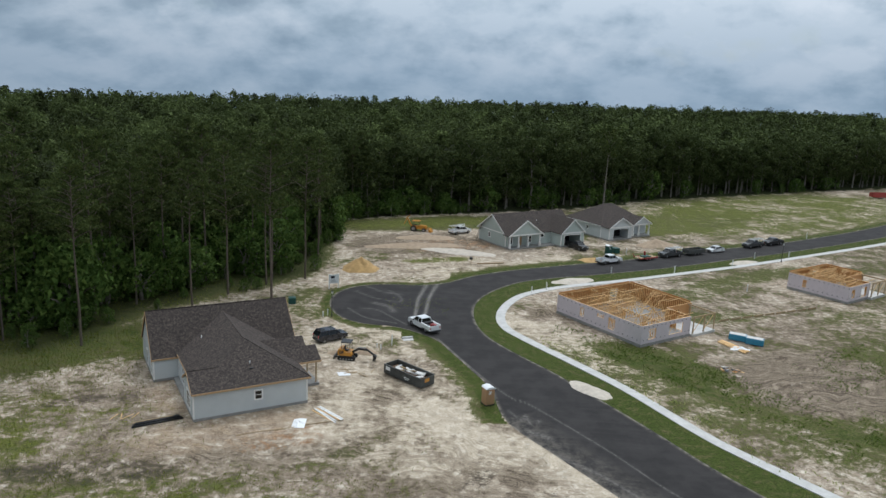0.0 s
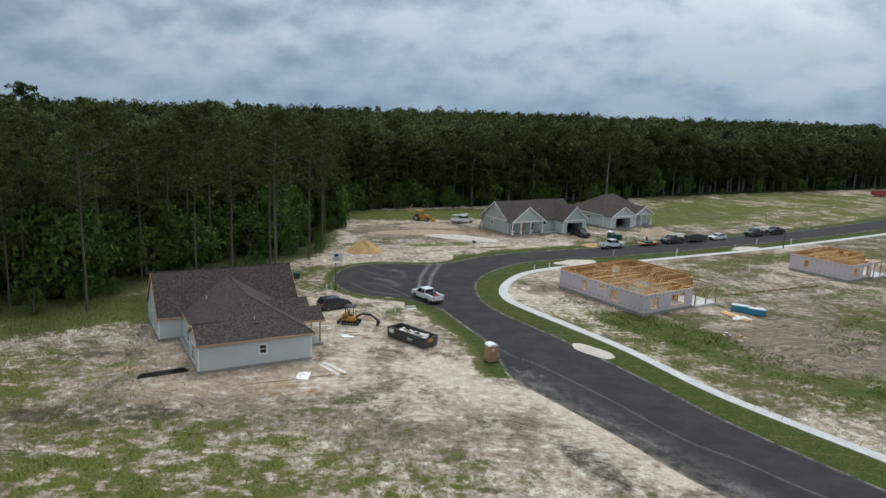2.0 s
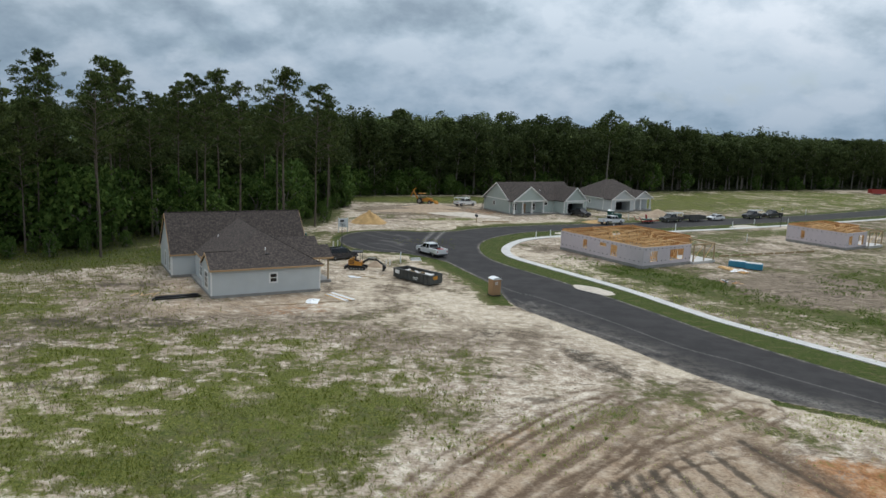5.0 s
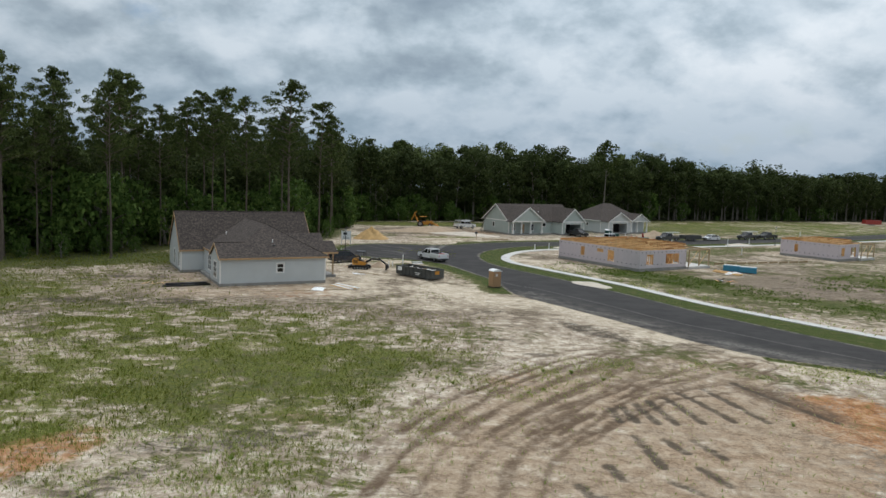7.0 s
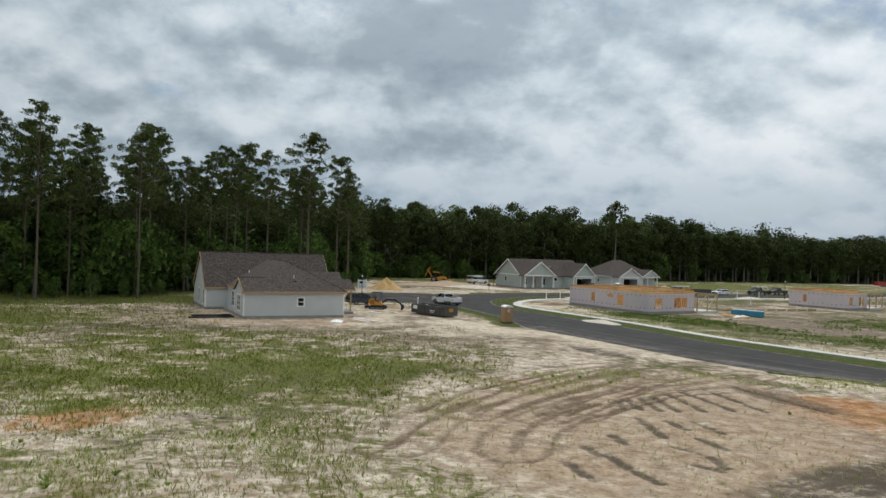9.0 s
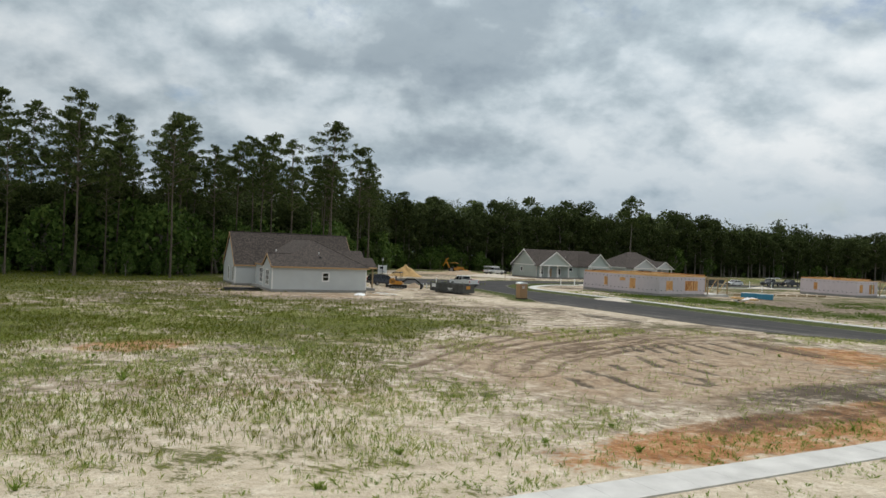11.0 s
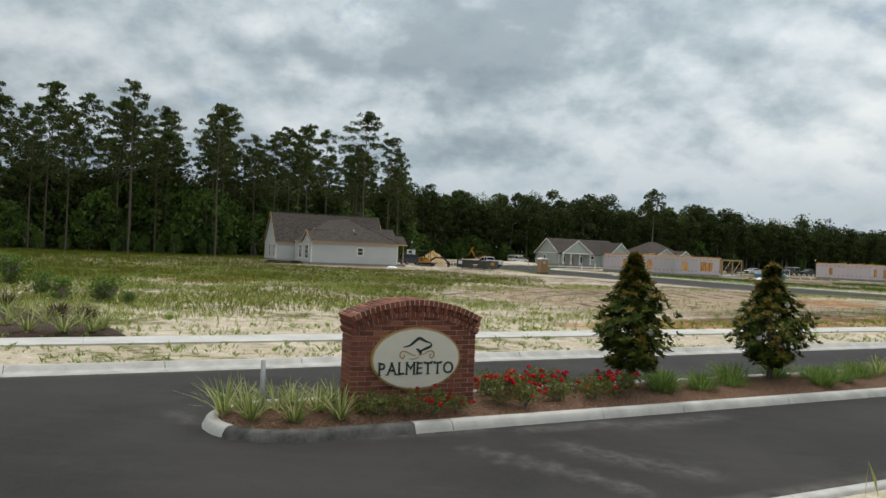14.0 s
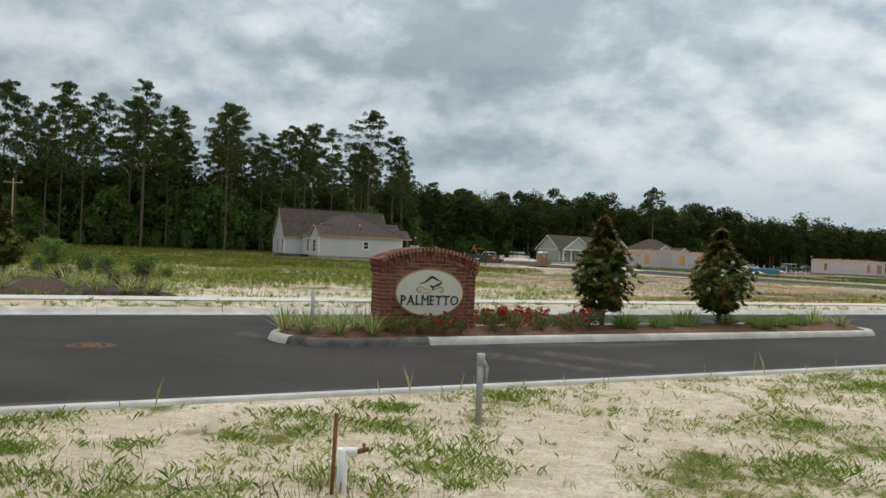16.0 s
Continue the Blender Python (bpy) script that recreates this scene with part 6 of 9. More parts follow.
    beam(bm, (W + 5.4, -0.4, 3.15), (W + 5.4, ell, 3.15), 0.12, 0.24)
    part("porch_beam", bm, M_TREATED, H)
    for x in (W + 0.4, W + 3.0):
        bm = bmesh.new()
        beam(bm, (x, -0.3, S + 0.2), (x + 2.2, -0.3, 3.0), 0.04, 0.09)
        part("brace", bm, M_STUD, H)
    return H


framed_house("house in framing, pale lilac wrapped walls, orange studs, no roof", frame_at(28.7, 103.4, 34.8), 11.2, 18.3, 4.8, True)
framed_house("roofless house in framing with pale wrapped walls and orange studs", frame_at(74.4, 132.6, 36.0), 7.8, 12.0, 4.4, True)

# ---- woods ----
def leaf_cloud(rng, blobs, n, size, up_bias=0.25, wild=0.75, shape=0.62):
    """n small leaf sprays, set on the shells of blobs (x, y, z, rx, rz), as pointed triangles facing outwards. Returns vertices and faces."""
    blobs = np.asarray(blobs, float)
    w = blobs[:, 3] ** 2
    k = rng.choice(len(blobs), n, p=w / w.sum())
    d = rng.normal(size=(n, 3))
    d[:, 2] += up_bias
    d /= np.linalg.norm(d, axis=1)[:, None]
    r = rng.uniform(0.5, 1.0, n)[:, None]
    c = blobs[k, :3] + d * r * np.stack([blobs[k, 3], blobs[k, 3], blobs[k, 4]], 1)
    nr = d + rng.normal(size=(n, 3)) * wild
    nr /= np.linalg.norm(nr, axis=1)[:, None]
    t = np.cross(nr, rng.normal(size=(n, 3)))
    t /= np.linalg.norm(t, axis=1)[:, None] + 1e-9
    b = np.cross(nr, t)
    s = (size * rng.uniform(0.55, 1.35, n))[:, None]
    v = np.stack([c - t * s, c + t * s * 0.8 - b * s * shape + nr * s * 0.12, c + t * s * 0.8 + b * s * shape + nr * s * 0.12], 1).reshape(-1, 3)
    return v, np.arange(3 * n).reshape(-1, 3)


def add_limb(bm, pts, r0, r1, n=6):
    for i in range(len(pts) - 1):
        a, b = i / (len(pts) - 1), (i + 1) / (len(pts) - 1)
        tube(bm, pts[i], pts[i + 1], r0 + (r1 - r0) * a, r0 + (r1 - r0) * b, n, caps=False)


def pine_tree(seed, height, leaves=1500, crown_from=0.6, spread=3.1):
    """A tall pine: bare tapering trunk, short upper limbs and a ragged, gappy crown."""
    rng = np.random.default_rng(seed)
    T = thing("pine_tree", "tall pine with a bare trunk and ragged dark green crown", "tree", group="pines at the wood's edge")
    bm = bmesh.new()
    lean = rng.normal(size=2) * 0.012
    P = lambda h: Vector((lean[0] * h + 0.12 * math.sin(h * 0.3 + seed), lean[1] * h + 0.1 * math.cos(h * 0.27 + seed), h))
    hs = [0, height * 0.2, height * 0.45, height * 0.7, height * 0.97]
    for i in range(4):
        tube(bm, P(hs[i]) - Vector((0, 0, 0.3 if i == 0 else 0)), P(hs[i + 1]), 0.24 - 0.05 * i, 0.24 - 0.05 * (i + 1), 7, caps=False)
    blobs = []
    n = 30
    for i in range(n):
        f = crown_from + (1 - crown_from) * (i + rng.uniform(0, 0.8)) / n
        h = height * f
        u = (f - crown_from) / (1 - crown_from)
        reach = spread * (0.35 + 0.9 * math.sin(math.pi * min(1, 0.25 + u * 0.72))) * rng.uniform(0.5, 1.1)
        a = i * 2.4 + rng.uniform(-0.5, 0.5)
        tip = P(h) + Vector((math.cos(a) * reach, math.sin(a) * reach, 0.25 * reach))
        add_limb(bm, [P(h - 0.4), P(h - 0.4).lerp(tip, 0.55) + Vector((0, 0, 0.12)), tip], 0.065, 0.02, 4)
        rr = rng.uniform(0.6, 1.15)
        blobs.append((*tip, rr, rr * 0.6))
        for w in (0.72, 0.45):
            if rng.random() < 0.7:
                q = P(h).lerp(tip, w) + Vector((rng.normal() * 0.5, rng.normal() * 0.5, rng.uniform(0, 0.5)))
                blobs.append((*q, rr * 0.85, rr * 0.5))
    for j in range(3):
        blobs.append((*P(height - 0.5 * j), 0.9, 0.6))
    for j in range(3):      # a few dead stubs
        h = height * rng.uniform(0.3, crown_from)
        a = rng.uniform(0, 6.28)
        add_limb(bm, [P(h), P(h) + Vector((math.cos(a), math.sin(a), 0.25)) * rng.uniform(0.5, 1.3)], 0.04, 0.015, 4)
    part("trunk", bm, M_BARK_PINE, T, "grey-brown bare pine trunk")
    v, f = leaf_cloud(rng, blobs, leaves, 0.27, 0.5, 0.8, 0.4)
    raw_mesh("crown", v, f, M_PINE, T)
    return T


def broad_tree(seed, height, width, leaves=1300, mat=None, trunk_h=0.35, size=0.42, name="broadleaf_tree", label="broadleaf tree with a dense uneven dark green crown", group="trees along the wood's edge"):
    """A broadleaf tree: forked trunk, limbs, and a crown of many leaf sprays on uneven lobes."""
    rng = np.random.default_rng(seed)
    T = thing(name, label, "tree", group=group)
    bm = bmesh.new()
    top = Vector((rng.normal() * 0.3, rng.normal() * 0.3, height * 0.62))
    add_limb(bm, [Vector((0, 0, -0.3)), Vector((rng.normal() * 0.15, rng.normal() * 0.15, height * 0.3)), top], 0.20 + height * 0.006, 0.08, 7)
    blobs = []
    n = 17
    for i in range(n):
        u = (i + 0.5) / n
        h = height * (trunk_h + (0.93 - trunk_h) * u)
        prof = math.sin(math.pi * (0.16 + 0.74 * u)) ** 0.8
        a = i * 2.4 + rng.uniform(-0.6, 0.6)
        reach = width * 0.5 * prof * rng.uniform(0.35, 0.95)
        c = Vector((math.cos(a) * reach, math.sin(a) * reach, h))
        rr = width * rng.uniform(0.15, 0.25)
        blobs.append((*c, rr, rr * 0.8))
        if i % 2 == 0:
            s = Vector((0, 0, max(height * 0.22, h - reach * 0.9 - 0.5)))
            add_limb(bm, [s, s.lerp(c, 0.6) + Vector((0, 0, 0.2)), c], 0.09, 0.025, 5)
    blobs.append((top.x, top.y, height * 0.88, width * 0.24, width * 0.2))
    part("trunk", bm, M_BARK_OAK, T, "pale grey trunk with spreading limbs")
    v, f = leaf_cloud(rng, blobs, leaves, size, 0.35, 0.75)
    raw_mesh("crown", v, f, mat or M_OAK, T)
    return T


def place(x, y, ang=0.0, s=1.0, sz=None):
    z = float(land_height(np.array([x]), np.array([y]))[0])
    return pose(x, y, z, 0, 0, ang) @ Matrix.Diagonal((s, s, sz or s, 1))


def plant_wood():
    rng = np.random.default_rng(21)
    pines = [pine_tree(31, 26.0, 3700, 0.56, 3.5), pine_tree(32, 26.0, 4000, 0.50, 3.8), pine_tree(33, 26.0, 3400, 0.60, 3.2), pine_tree(34, 26.0, 3700, 0.47, 3.4)]
    # the tall ones that break the skyline: plan and height
    tall = [(-27.8, 109.6, 27.6, 0), (-54.0, 106.5, 27.6, 1), (-47.5, 126.0, 26.8, 2), (-37.6, 119.8, 25.6, 3), (-27.0, 132.0, 24.6, 1), (-61.4, 86.6, 28.0, 3), (-73.6, 121.7, 28.0, 0),
            (-81.5, 106.4, 28.4, 2), (-92.0, 112.0, 30.5, 1), (-44.0, 127.5, 26.4, 0), (-66.0, 108.0, 25.2, 2), (-88.0, 98.0, 26.0, 3), (-57.0, 116.0, 25.4, 1), (-33.0, 127.0, 23.2, 2),
            (-97.0, 101.0, 28.5, 0), (-50.0, 112.0, 23.5, 3), (-69.0, 96.0, 24.5, 1), (-41.5, 113.0, 22.5, 2), (-104.0, 92.0, 27.0, 2), (-63.0, 127.0, 26.0, 3)]
    used = set()
    spots = [(x, y, h, k) for x, y, h, k in tall]
    while len(spots) < 92:
        x, y = rng.uniform(-150, -22), rng.uniform(62, 205)
        if not inside(FOREST, np.array([x]), np.array([y]))[0] or dist_to(np.vstack([FOREST, FOREST[:1]]), np.array([x]), np.array([y]))[0] > 40:
            continue
        if min(math.hypot(x - a[0], y - a[1]) for a in spots) < 3.6:
            continue
        spots.append((x, y, rng.uniform(18.5, 24.5), int(rng.integers(4))))
    for x, y, h, k in spots:
        m = place(x, y, rng.uniform(0, 360), h / 26.0 * (0.95 if h > 24 else 0.9), h / 26.0)
        if k in used:
            copy_thing(pines[k], m)
        else:
            pines[k].matrix_world = m
            used.add(k)
    # one crooked round-topped pine over the far wood and an airy one
    crown = broad_tree(41, 25.5, 9.0, 3000, M_PINE, 0.62, 0.42, "pine_tree", "round-topped dark pine standing above the far wood", "pines at the wood's edge")
    crown.matrix_world = place(-19.6, 239, 40)
    airy = broad_tree(42, 28.0, 7.5, 1100, M_PINE, 0.6, 0.42, "pine_tree", "thin airy pine standing above the far wood", "pines at the wood's edge")
    airy.matrix_world = place(48.0, 232, 10)
    # broadleaf trees along the wood's edge
    oaks = [broad_tree(51, 18.0, 9.0, 2300, None, 0.24, 0.30), broad_tree(52, 18.0, 8.0, 2200, None, 0.3, 0.29), broad_tree(53, 18.0, 10.0, 2500, None, 0.2, 0.31), broad_tree(54, 18.0, 7.0, 1900, None, 0.36, 0.29)]
    placed = [False] * 4
    edge = resample(np.array([(-112, 62), (-78, 79), (-58, 91), (-49, 97), (-45, 110), (-35, 124), (-28, 134), (-26, 148), (-31, 176), (-31, 194), (-15, 204), (8, 214), (36, 229), (70, 257), (120, 286), (190, 326), (270, 366)], float), 150)
    tang = np.gradient(edge, axis=0)
    tang /= np.linalg.norm(tang, axis=1)[:, None]
    inward = np.stack([-tang[:, 1], tang[:, 0]], 1)
    for i, (p, q) in enumerate(zip(edge, inward)):
        for row in range(2):
            if row == 1 and i % 2:
                continue
            o = p + q * (rng.uniform(0.5, 4.5) + row * 7 + (OPEN_FLOOR if pine_side(p[0], p[1]) else 0)) + tang[i] * rng.uniform(-1.5, 1.5)
            left = o[0] < -22 and o[1] < 165
            h = rng.uniform(13, 18.5) if left else rng.uniform(18.5, 25.5) * (1.0 if o[0] < 90 else 0.86)
            k = int(rng.integers(4))
            m = place(o[0], o[1], rng.uniform(0, 360), h / 18 * (1.1 if left else 1.0), h / 18)
            if placed[k]:
                copy_thing(oaks[k], m)
            else:
                oaks[k].matrix_world = m
                placed[k] = True
    # undergrowth: leafy shrubs in front of the trunks
    shrubs = [broad_tree(61 + j, 4.0, 4.2, 950, M_BUSH, 0.08, 0.19, "shrub", "leafy green shrub at the foot of the wood", "undergrowth shrubs") for j in range(3)]
    put = [False] * 3
    for i in range(340):
        j = int(rng.integers(0, 62)) if i < 260 else int(rng.integers(0, 115))
        left = edge[j][0] < -22 and edge[j][1] < 165
        o = edge[j] + inward[j] * ((rng.uniform(-1.0, 9.0) if i % 3 == 0 else OPEN_FLOOR + rng.uniform(-9.0, 3.0)) if left else rng.uniform(-3, 4)) + tang[j] * rng.uniform(-2, 2)
        k = i % 3
        s = (rng.uniform(0.35, 1.0) if i % 3 == 0 else rng.uniform(0.8, 1.7)) if left else rng.uniform(0.6, 1.3)
        m = place(o[0], o[1], rng.uniform(0, 360), s, s * rng.uniform(0.8, 1.25))
        if put[k]:
            copy_thing(shrubs[k], m)
        else:
            shrubs[k].matrix_world = m
            put[k] = True


plant_wood()


def far_wood():
    """The woods behind the edge, out to where the land dips: countless crowns in one mesh a band."""
    rng = np.random.default_rng(77)
    ring = np.vstack([FOREST, FOREST[:1]])
    for r0, r1, gap, leaves, size in ((60, 300, 6.4, 330, 0.38), (300, 480, 7.2, 220, 0.60), (480, 1150, 9.0, 64, 1.0)):
        g = np.arange(-1150, 1150, gap)
        X, Y = np.meshgrid(g, g)
        x = X.ravel() + rng.uniform(-0.48, 0.48, X.size) * gap
        y = Y.ravel() + rng.uniform(-0.48, 0.48, X.size) * gap
        r, az = np.hypot(x, y + 20), np.degrees(np.arctan2(x, y + 20))
        keep = (r > r0) & (r <= r1) & (np.abs(az) < 43) & (r < forest_limit(x, y) + 25) & inside(FOREST, x, y)
        x, y = x[keep], y[keep]
        edge_d = dist_to(ring, x, y)
        left = (x < -24) & (y < 190)
        keep = edge_d > np.where(pine_side(x, y), OPEN_FLOOR + 4, 7)
        x, y, edge_d, left = x[keep], y[keep], edge_d[keep], left[keep]
        base = land_height(x, y)
        hgt = np.where(left, rng.uniform(13, 18, len(x)), rng.uniform(15.5, 20, len(x)) + 4.0 * (field(x, y, 60, 9, 2) - 0.5))
        hgt = hgt + rng.normal(0, 1.2, len(x)) + np.where((edge_d < 60) & ~left, np.where(x < 90, 3.6, 1.2), 0)
        # here and there an old tree with a wide crown, or a gap with a low one
        big = rng.uniform(0, 1, len(x))
        wid = np.where(big > 0.86, rng.uniform(1.25, 1.6, len(x)), rng.uniform(0.55, 1.1, len(x))) * gap * 0.60
        hgt = hgt + np.where(big > 0.86, 1.2, 0) - np.where(big < 0.12, 4.0, 0)
        protos = []
        for k in range(8):
            bl_ = [(0, 0, 0.2, 0.66, 0.66)] + [(math.cos(a) * 0.62, math.sin(a) * 0.62, rng.uniform(-0.6, 0.12), rng.uniform(0.34, 0.5), 0.40) for a in rng.uniform(0, 6.28, 7)]
            protos.append(leaf_cloud(rng, bl_, leaves, 1.0, 1.3, 0.42))
        V = []
        tint = (rng.normal(0, 0.30, len(x)) + 1.1 * (field(x, y, 40, 19, 3) - 0.5)).clip(-0.55, 0.75)
        for i in range(len(x)):
            v, f = protos[i % 8]
            c = v.reshape(-1, 3, 3)
            mid = c.mean(1, keepdims=True)
            a = rng.uniform(0, 6.28)
            ca, sa = math.cos(a), math.sin(a)
            turn = lambda q: np.stack([q[..., 0] * ca - q[..., 1] * sa, q[..., 0] * sa + q[..., 1] * ca, q[..., 2]], -1)
            ch = min(hgt[i] * 0.36, wid[i] * rng.uniform(0.75, 1.2))
            V.append((turn(mid) * (wid[i], wid[i], ch) + turn(c - mid) * size * rng.uniform(0.8, 1.2) + (x[i], y[i], base[i] + hgt[i] - ch * 0.95)).reshape(-1, 3))
        V = np.concatenate(V)
        ob = raw_mesh("distant_woods", V, np.arange(len(V)).reshape(-1, 3), M_CANOPY)
        a = ob.data.attributes.new("tint", "FLOAT", "POINT")
        a.data.foreach_set("value", np.repeat(tint, leaves * 3).astype(np.float32))
        tagged(ob, "endless dark green tree canopy running to the skyline", "woods", kind="stuff")


def wood_floor():
    """Dark saplings and brush that close the view between the trunks."""
    rng = np.random.default_rng(83)
    g = np.arange(-250, 420, 4.6)
    X, Y = np.meshgrid(g, g)
    x = X.ravel() + rng.uniform(-2.2, 2.2, X.size)
    y = Y.ravel() + rng.uniform(-2.2, 2.2, X.size)
    keep = inside(FOREST, x, y) & (y > 50) & (np.abs(np.degrees(np.arctan2(x, y + 30))) < 42)
    x, y = x[keep], y[keep]
    d = dist_to(np.vstack([FOREST, FOREST[:1]]), x, y)
    keep = (d > np.where(pine_side(x, y), OPEN_FLOOR + 1, 9)) & (d < np.where(pine_side(x, y), 66, 48))
    x, y, d = x[keep], y[keep], d[keep]
    h = rng.uniform(2.5, 6.0, len(x)) + np.clip(d - 14, 0, 20) * 0.3
    blobs = np.stack([x, y, h * 0.5, rng.uniform(1.8, 3.0, len(x)), h * 0.52], 1)
    v, f = leaf_cloud(rng, blobs, 105 * len(x), 0.62, 0.2, 0.8)
    ob = raw_mesh("wood_brush", v, f, M_OAK)
    tagged(ob, "dark brush and saplings between the trunks of the wood", "undergrowth", kind="stuff")


far_wood()
wood_floor()

# ---- the entrance sign on the median ----
SIGN = Matrix.Translation((-0.95, -15.12, 0)) @ Matrix.Rotation(radians(30.0), 4, "Z")


def shared_part(name, me, parent, m):
    o = new(name, me)
    o.parent = parent
    o.matrix_local = m
    return o


def brick_mesh(w, d, h, mat):
    bm = bmesh.new()
    rbox(bm, (-w / 2, -d / 2, 0), (w / 2, d / 2, h), 0.006)
    me = bpy.data.meshes.new("brick")
    bm.to_mesh(me)
    bm.free()
    me.materials.append(mat)
    return me


def entrance_sign():
    T = thing("entrance_sign", "arched red brick entrance sign with a cream oval board", "sign", SIGN)
    W, D, Z0 = 2.28, 0.56, 0.16
    ch, bw = 0.083, 0.252
    spring, crown = 1.42, 1.72        # underside of the cap at the ends and in the middle
    R = ((W / 2) ** 2 + (crown - spring) ** 2) / (2 * (crown - spring))
    cz = crown - R
    arch = lambda x: cz + math.sqrt(R * R - x * x)
    bm = bmesh.new()
    pts = [(-W / 2 + 0.012, -D / 2 + 0.012, Z0)] + [(W / 2 - 0.012, -D / 2 + 0.012, Z0)]
    n = 16
    pts += [(W / 2 - 0.012 - (W - 0.024) * i / n, -D / 2 + 0.012, arch((W / 2 - 0.012) - (W - 0.024) * i / n)) for i in range(n + 1)]
    extrude_poly(bm, pts, (0, D - 0.024, 0))
    part("mortar_core", bm, M_MORTAR, T, "pale mortar between the bricks")
    full, half = brick_mesh(bw - 0.012, 0.1, ch - 0.012, M_BRICK), brick_mesh(bw / 2 - 0.012, 0.1, ch - 0.012, M_BRICK)
    side = brick_mesh(D / 2 - 0.03, 0.1, ch - 0.012, M_BRICK)
    row = 0
    z = Z0 + 0.005
    while z < crown - 0.012:
        # front and back courses
        for face_y, turn in ((-D / 2 + 0.048, 0), (D / 2 - 0.048, 180)):
            x = -W / 2 - (bw / 2 if row % 2 else 0)
            while x < W / 2 - 0.02:
                a, b = max(x, -W / 2), min(x + bw, W / 2)
                c = (a + b) / 2
                if b - a > 0.06 and arch(min(abs(a), abs(b)) if a * b > 0 else 0) > z + 0.01:
                    me = full if b - a > bw * 0.75 else half
                    o = shared_part("brick", me, T, Matrix.Translation((c, face_y, z)) @ Matrix.Rotation(radians(turn), 4, "Z"))
                    if abs((b - a) - (bw if me is full else bw / 2)) > 0.02:
                        o.scale = ((b - a - 0.012) / ((bw if me is full else bw / 2) - 0.012), 1, 1)
                x += bw
        if z + ch < spring + 0.03:
            for sx in (-1, 1):
                for k in (-0.5, 0.5):
                    shared_part("brick", side, T, Matrix.Translation((sx * (W / 2 - 0.0485), k * (D / 2 - 0.02) * 0.93, z)) @ Matrix.Rotation(radians(90), 4, "Z"))
        z += ch
        row += 1
    # the cap: a soffit course, a toothed dentil course and a rowlock crown two bricks deep, each brick set on the arch
    for lift, h, pr, wdt, step_w, split in ((0.0, 0.10, 0.028, 0.070, 0.082, 1), (0.104, 0.088, 0.028, 0.070, 0.082, 1), (0.196, 0.098, 0.085, 0.074, 0.086, 2)):
        deep = (D + 2 * pr) / split - (0.012 if split > 1 else 0)
        me = brick_mesh(wdt, deep, h, M_BRICK)
        ang = math.asin((W / 2 - (0.03 if split == 1 else 0.015)) / (R + lift))
        cnt = int(2 * ang * (R + lift) / step_w)
        for i in range(cnt + 1):
            a = -ang + 2 * ang * i / cnt
            tooth = lift > 0.05 and split == 1 and i % 2 == 0
            for k in range(split):
                off = 0.0 if split == 1 else (k - 0.5) * (deep + 0.012)
                m = Matrix.Translation((math.sin(a) * (R + lift), off, cz + math.cos(a) * (R + lift))) @ Matrix.Rotation(a, 4, "Y")
                o = shared_part("cap_brick", me, T, m)
                if tooth:
                    o.scale = (1, (D + 0.15) / deep, 1)
        bm = bmesh.new()
        ext, seg = W / 2 - 0.02, 28
        low = [(-ext + 2 * ext * i / seg) for i in range(seg + 1)]
        fy = D / 2 + pr - 0.012
        prof = [(x, -fy, cz + math.sqrt((R + lift + 0.006) ** 2 - x * x)) for x in low] + [(x, -fy, cz + math.sqrt((R + lift + h - 0.010) ** 2 - x * x)) for x in reversed(low)]
        extrude_poly(bm, prof, (0, 2 * fy, 0))
        part("cap_mortar", bm, M_MORTAR, T)
    # oval board
    oz, ox, oh = 1.02, 0.815, 0.53

    def oval(a, b, y0, y1, name, mat, label=""):
        bm = bmesh.new()
        ring = [(a * math.cos(2 * math.pi * i / 56), y0, oz + b * math.sin(2 * math.pi * i / 56)) for i in range(56)]
        extrude_poly(bm, ring, (0, y1 - y0, 0))
        return part(name, bm, mat, T, label)
    oval(ox, oh, -D / 2 - 0.045, -D / 2 + 0.02, "oval_rim", M_GOLD, "gold painted rim")
    oval(ox - 0.035, oh - 0.035, -D / 2 - 0.06, -D / 2 - 0.03, "oval_board", M_CREAM, "cream painted oval board")
    # lettering: heavy capitals, each with small serifs at the feet and heads of its stems
    feet = {"P": (0.14,), "A": (0.03, 0.97), "L": (0.14,), "M": (0.08, 0.92), "E": (0.14,), "T": (0.5,), "O": ()}
    heads = {"P": (0.10,), "A": (0.47,), "L": (0.14,), "M": (0.10, 0.90), "E": (0.10,), "T": (0.05, 0.95), "O": ()}
    glyphs, total, gap_w = [], 0.0, 0.034
    for ch_ in "PALMETTO":
        cu = bpy.data.curves.new("letter", "FONT")
        cu.body, cu.size, cu.extrude, cu.offset = ch_, 0.285, 0.008, (0.0 if ch_ == "M" else 0.002)
        tmp = bpy.data.objects.new("letter", cu)
        scene.collection.objects.link(tmp)
        me = bpy.data.meshes.new_from_object(tmp.evaluated_get(bpy.context.evaluated_depsgraph_get()))
        bpy.data.objects.remove(tmp)
        me.materials.clear()
        me.materials.append(M_SIGNGREEN)
        xs = [v.co.x for v in me.vertices]
        glyphs.append((ch_, me, min(xs), max(xs) - min(xs)))
        total += max(xs) - min(xs) + gap_w
    squeeze = 1.36 / (total - gap_w)
    at, cap_h, base_z = -0.68, 0.205, oz - 0.255
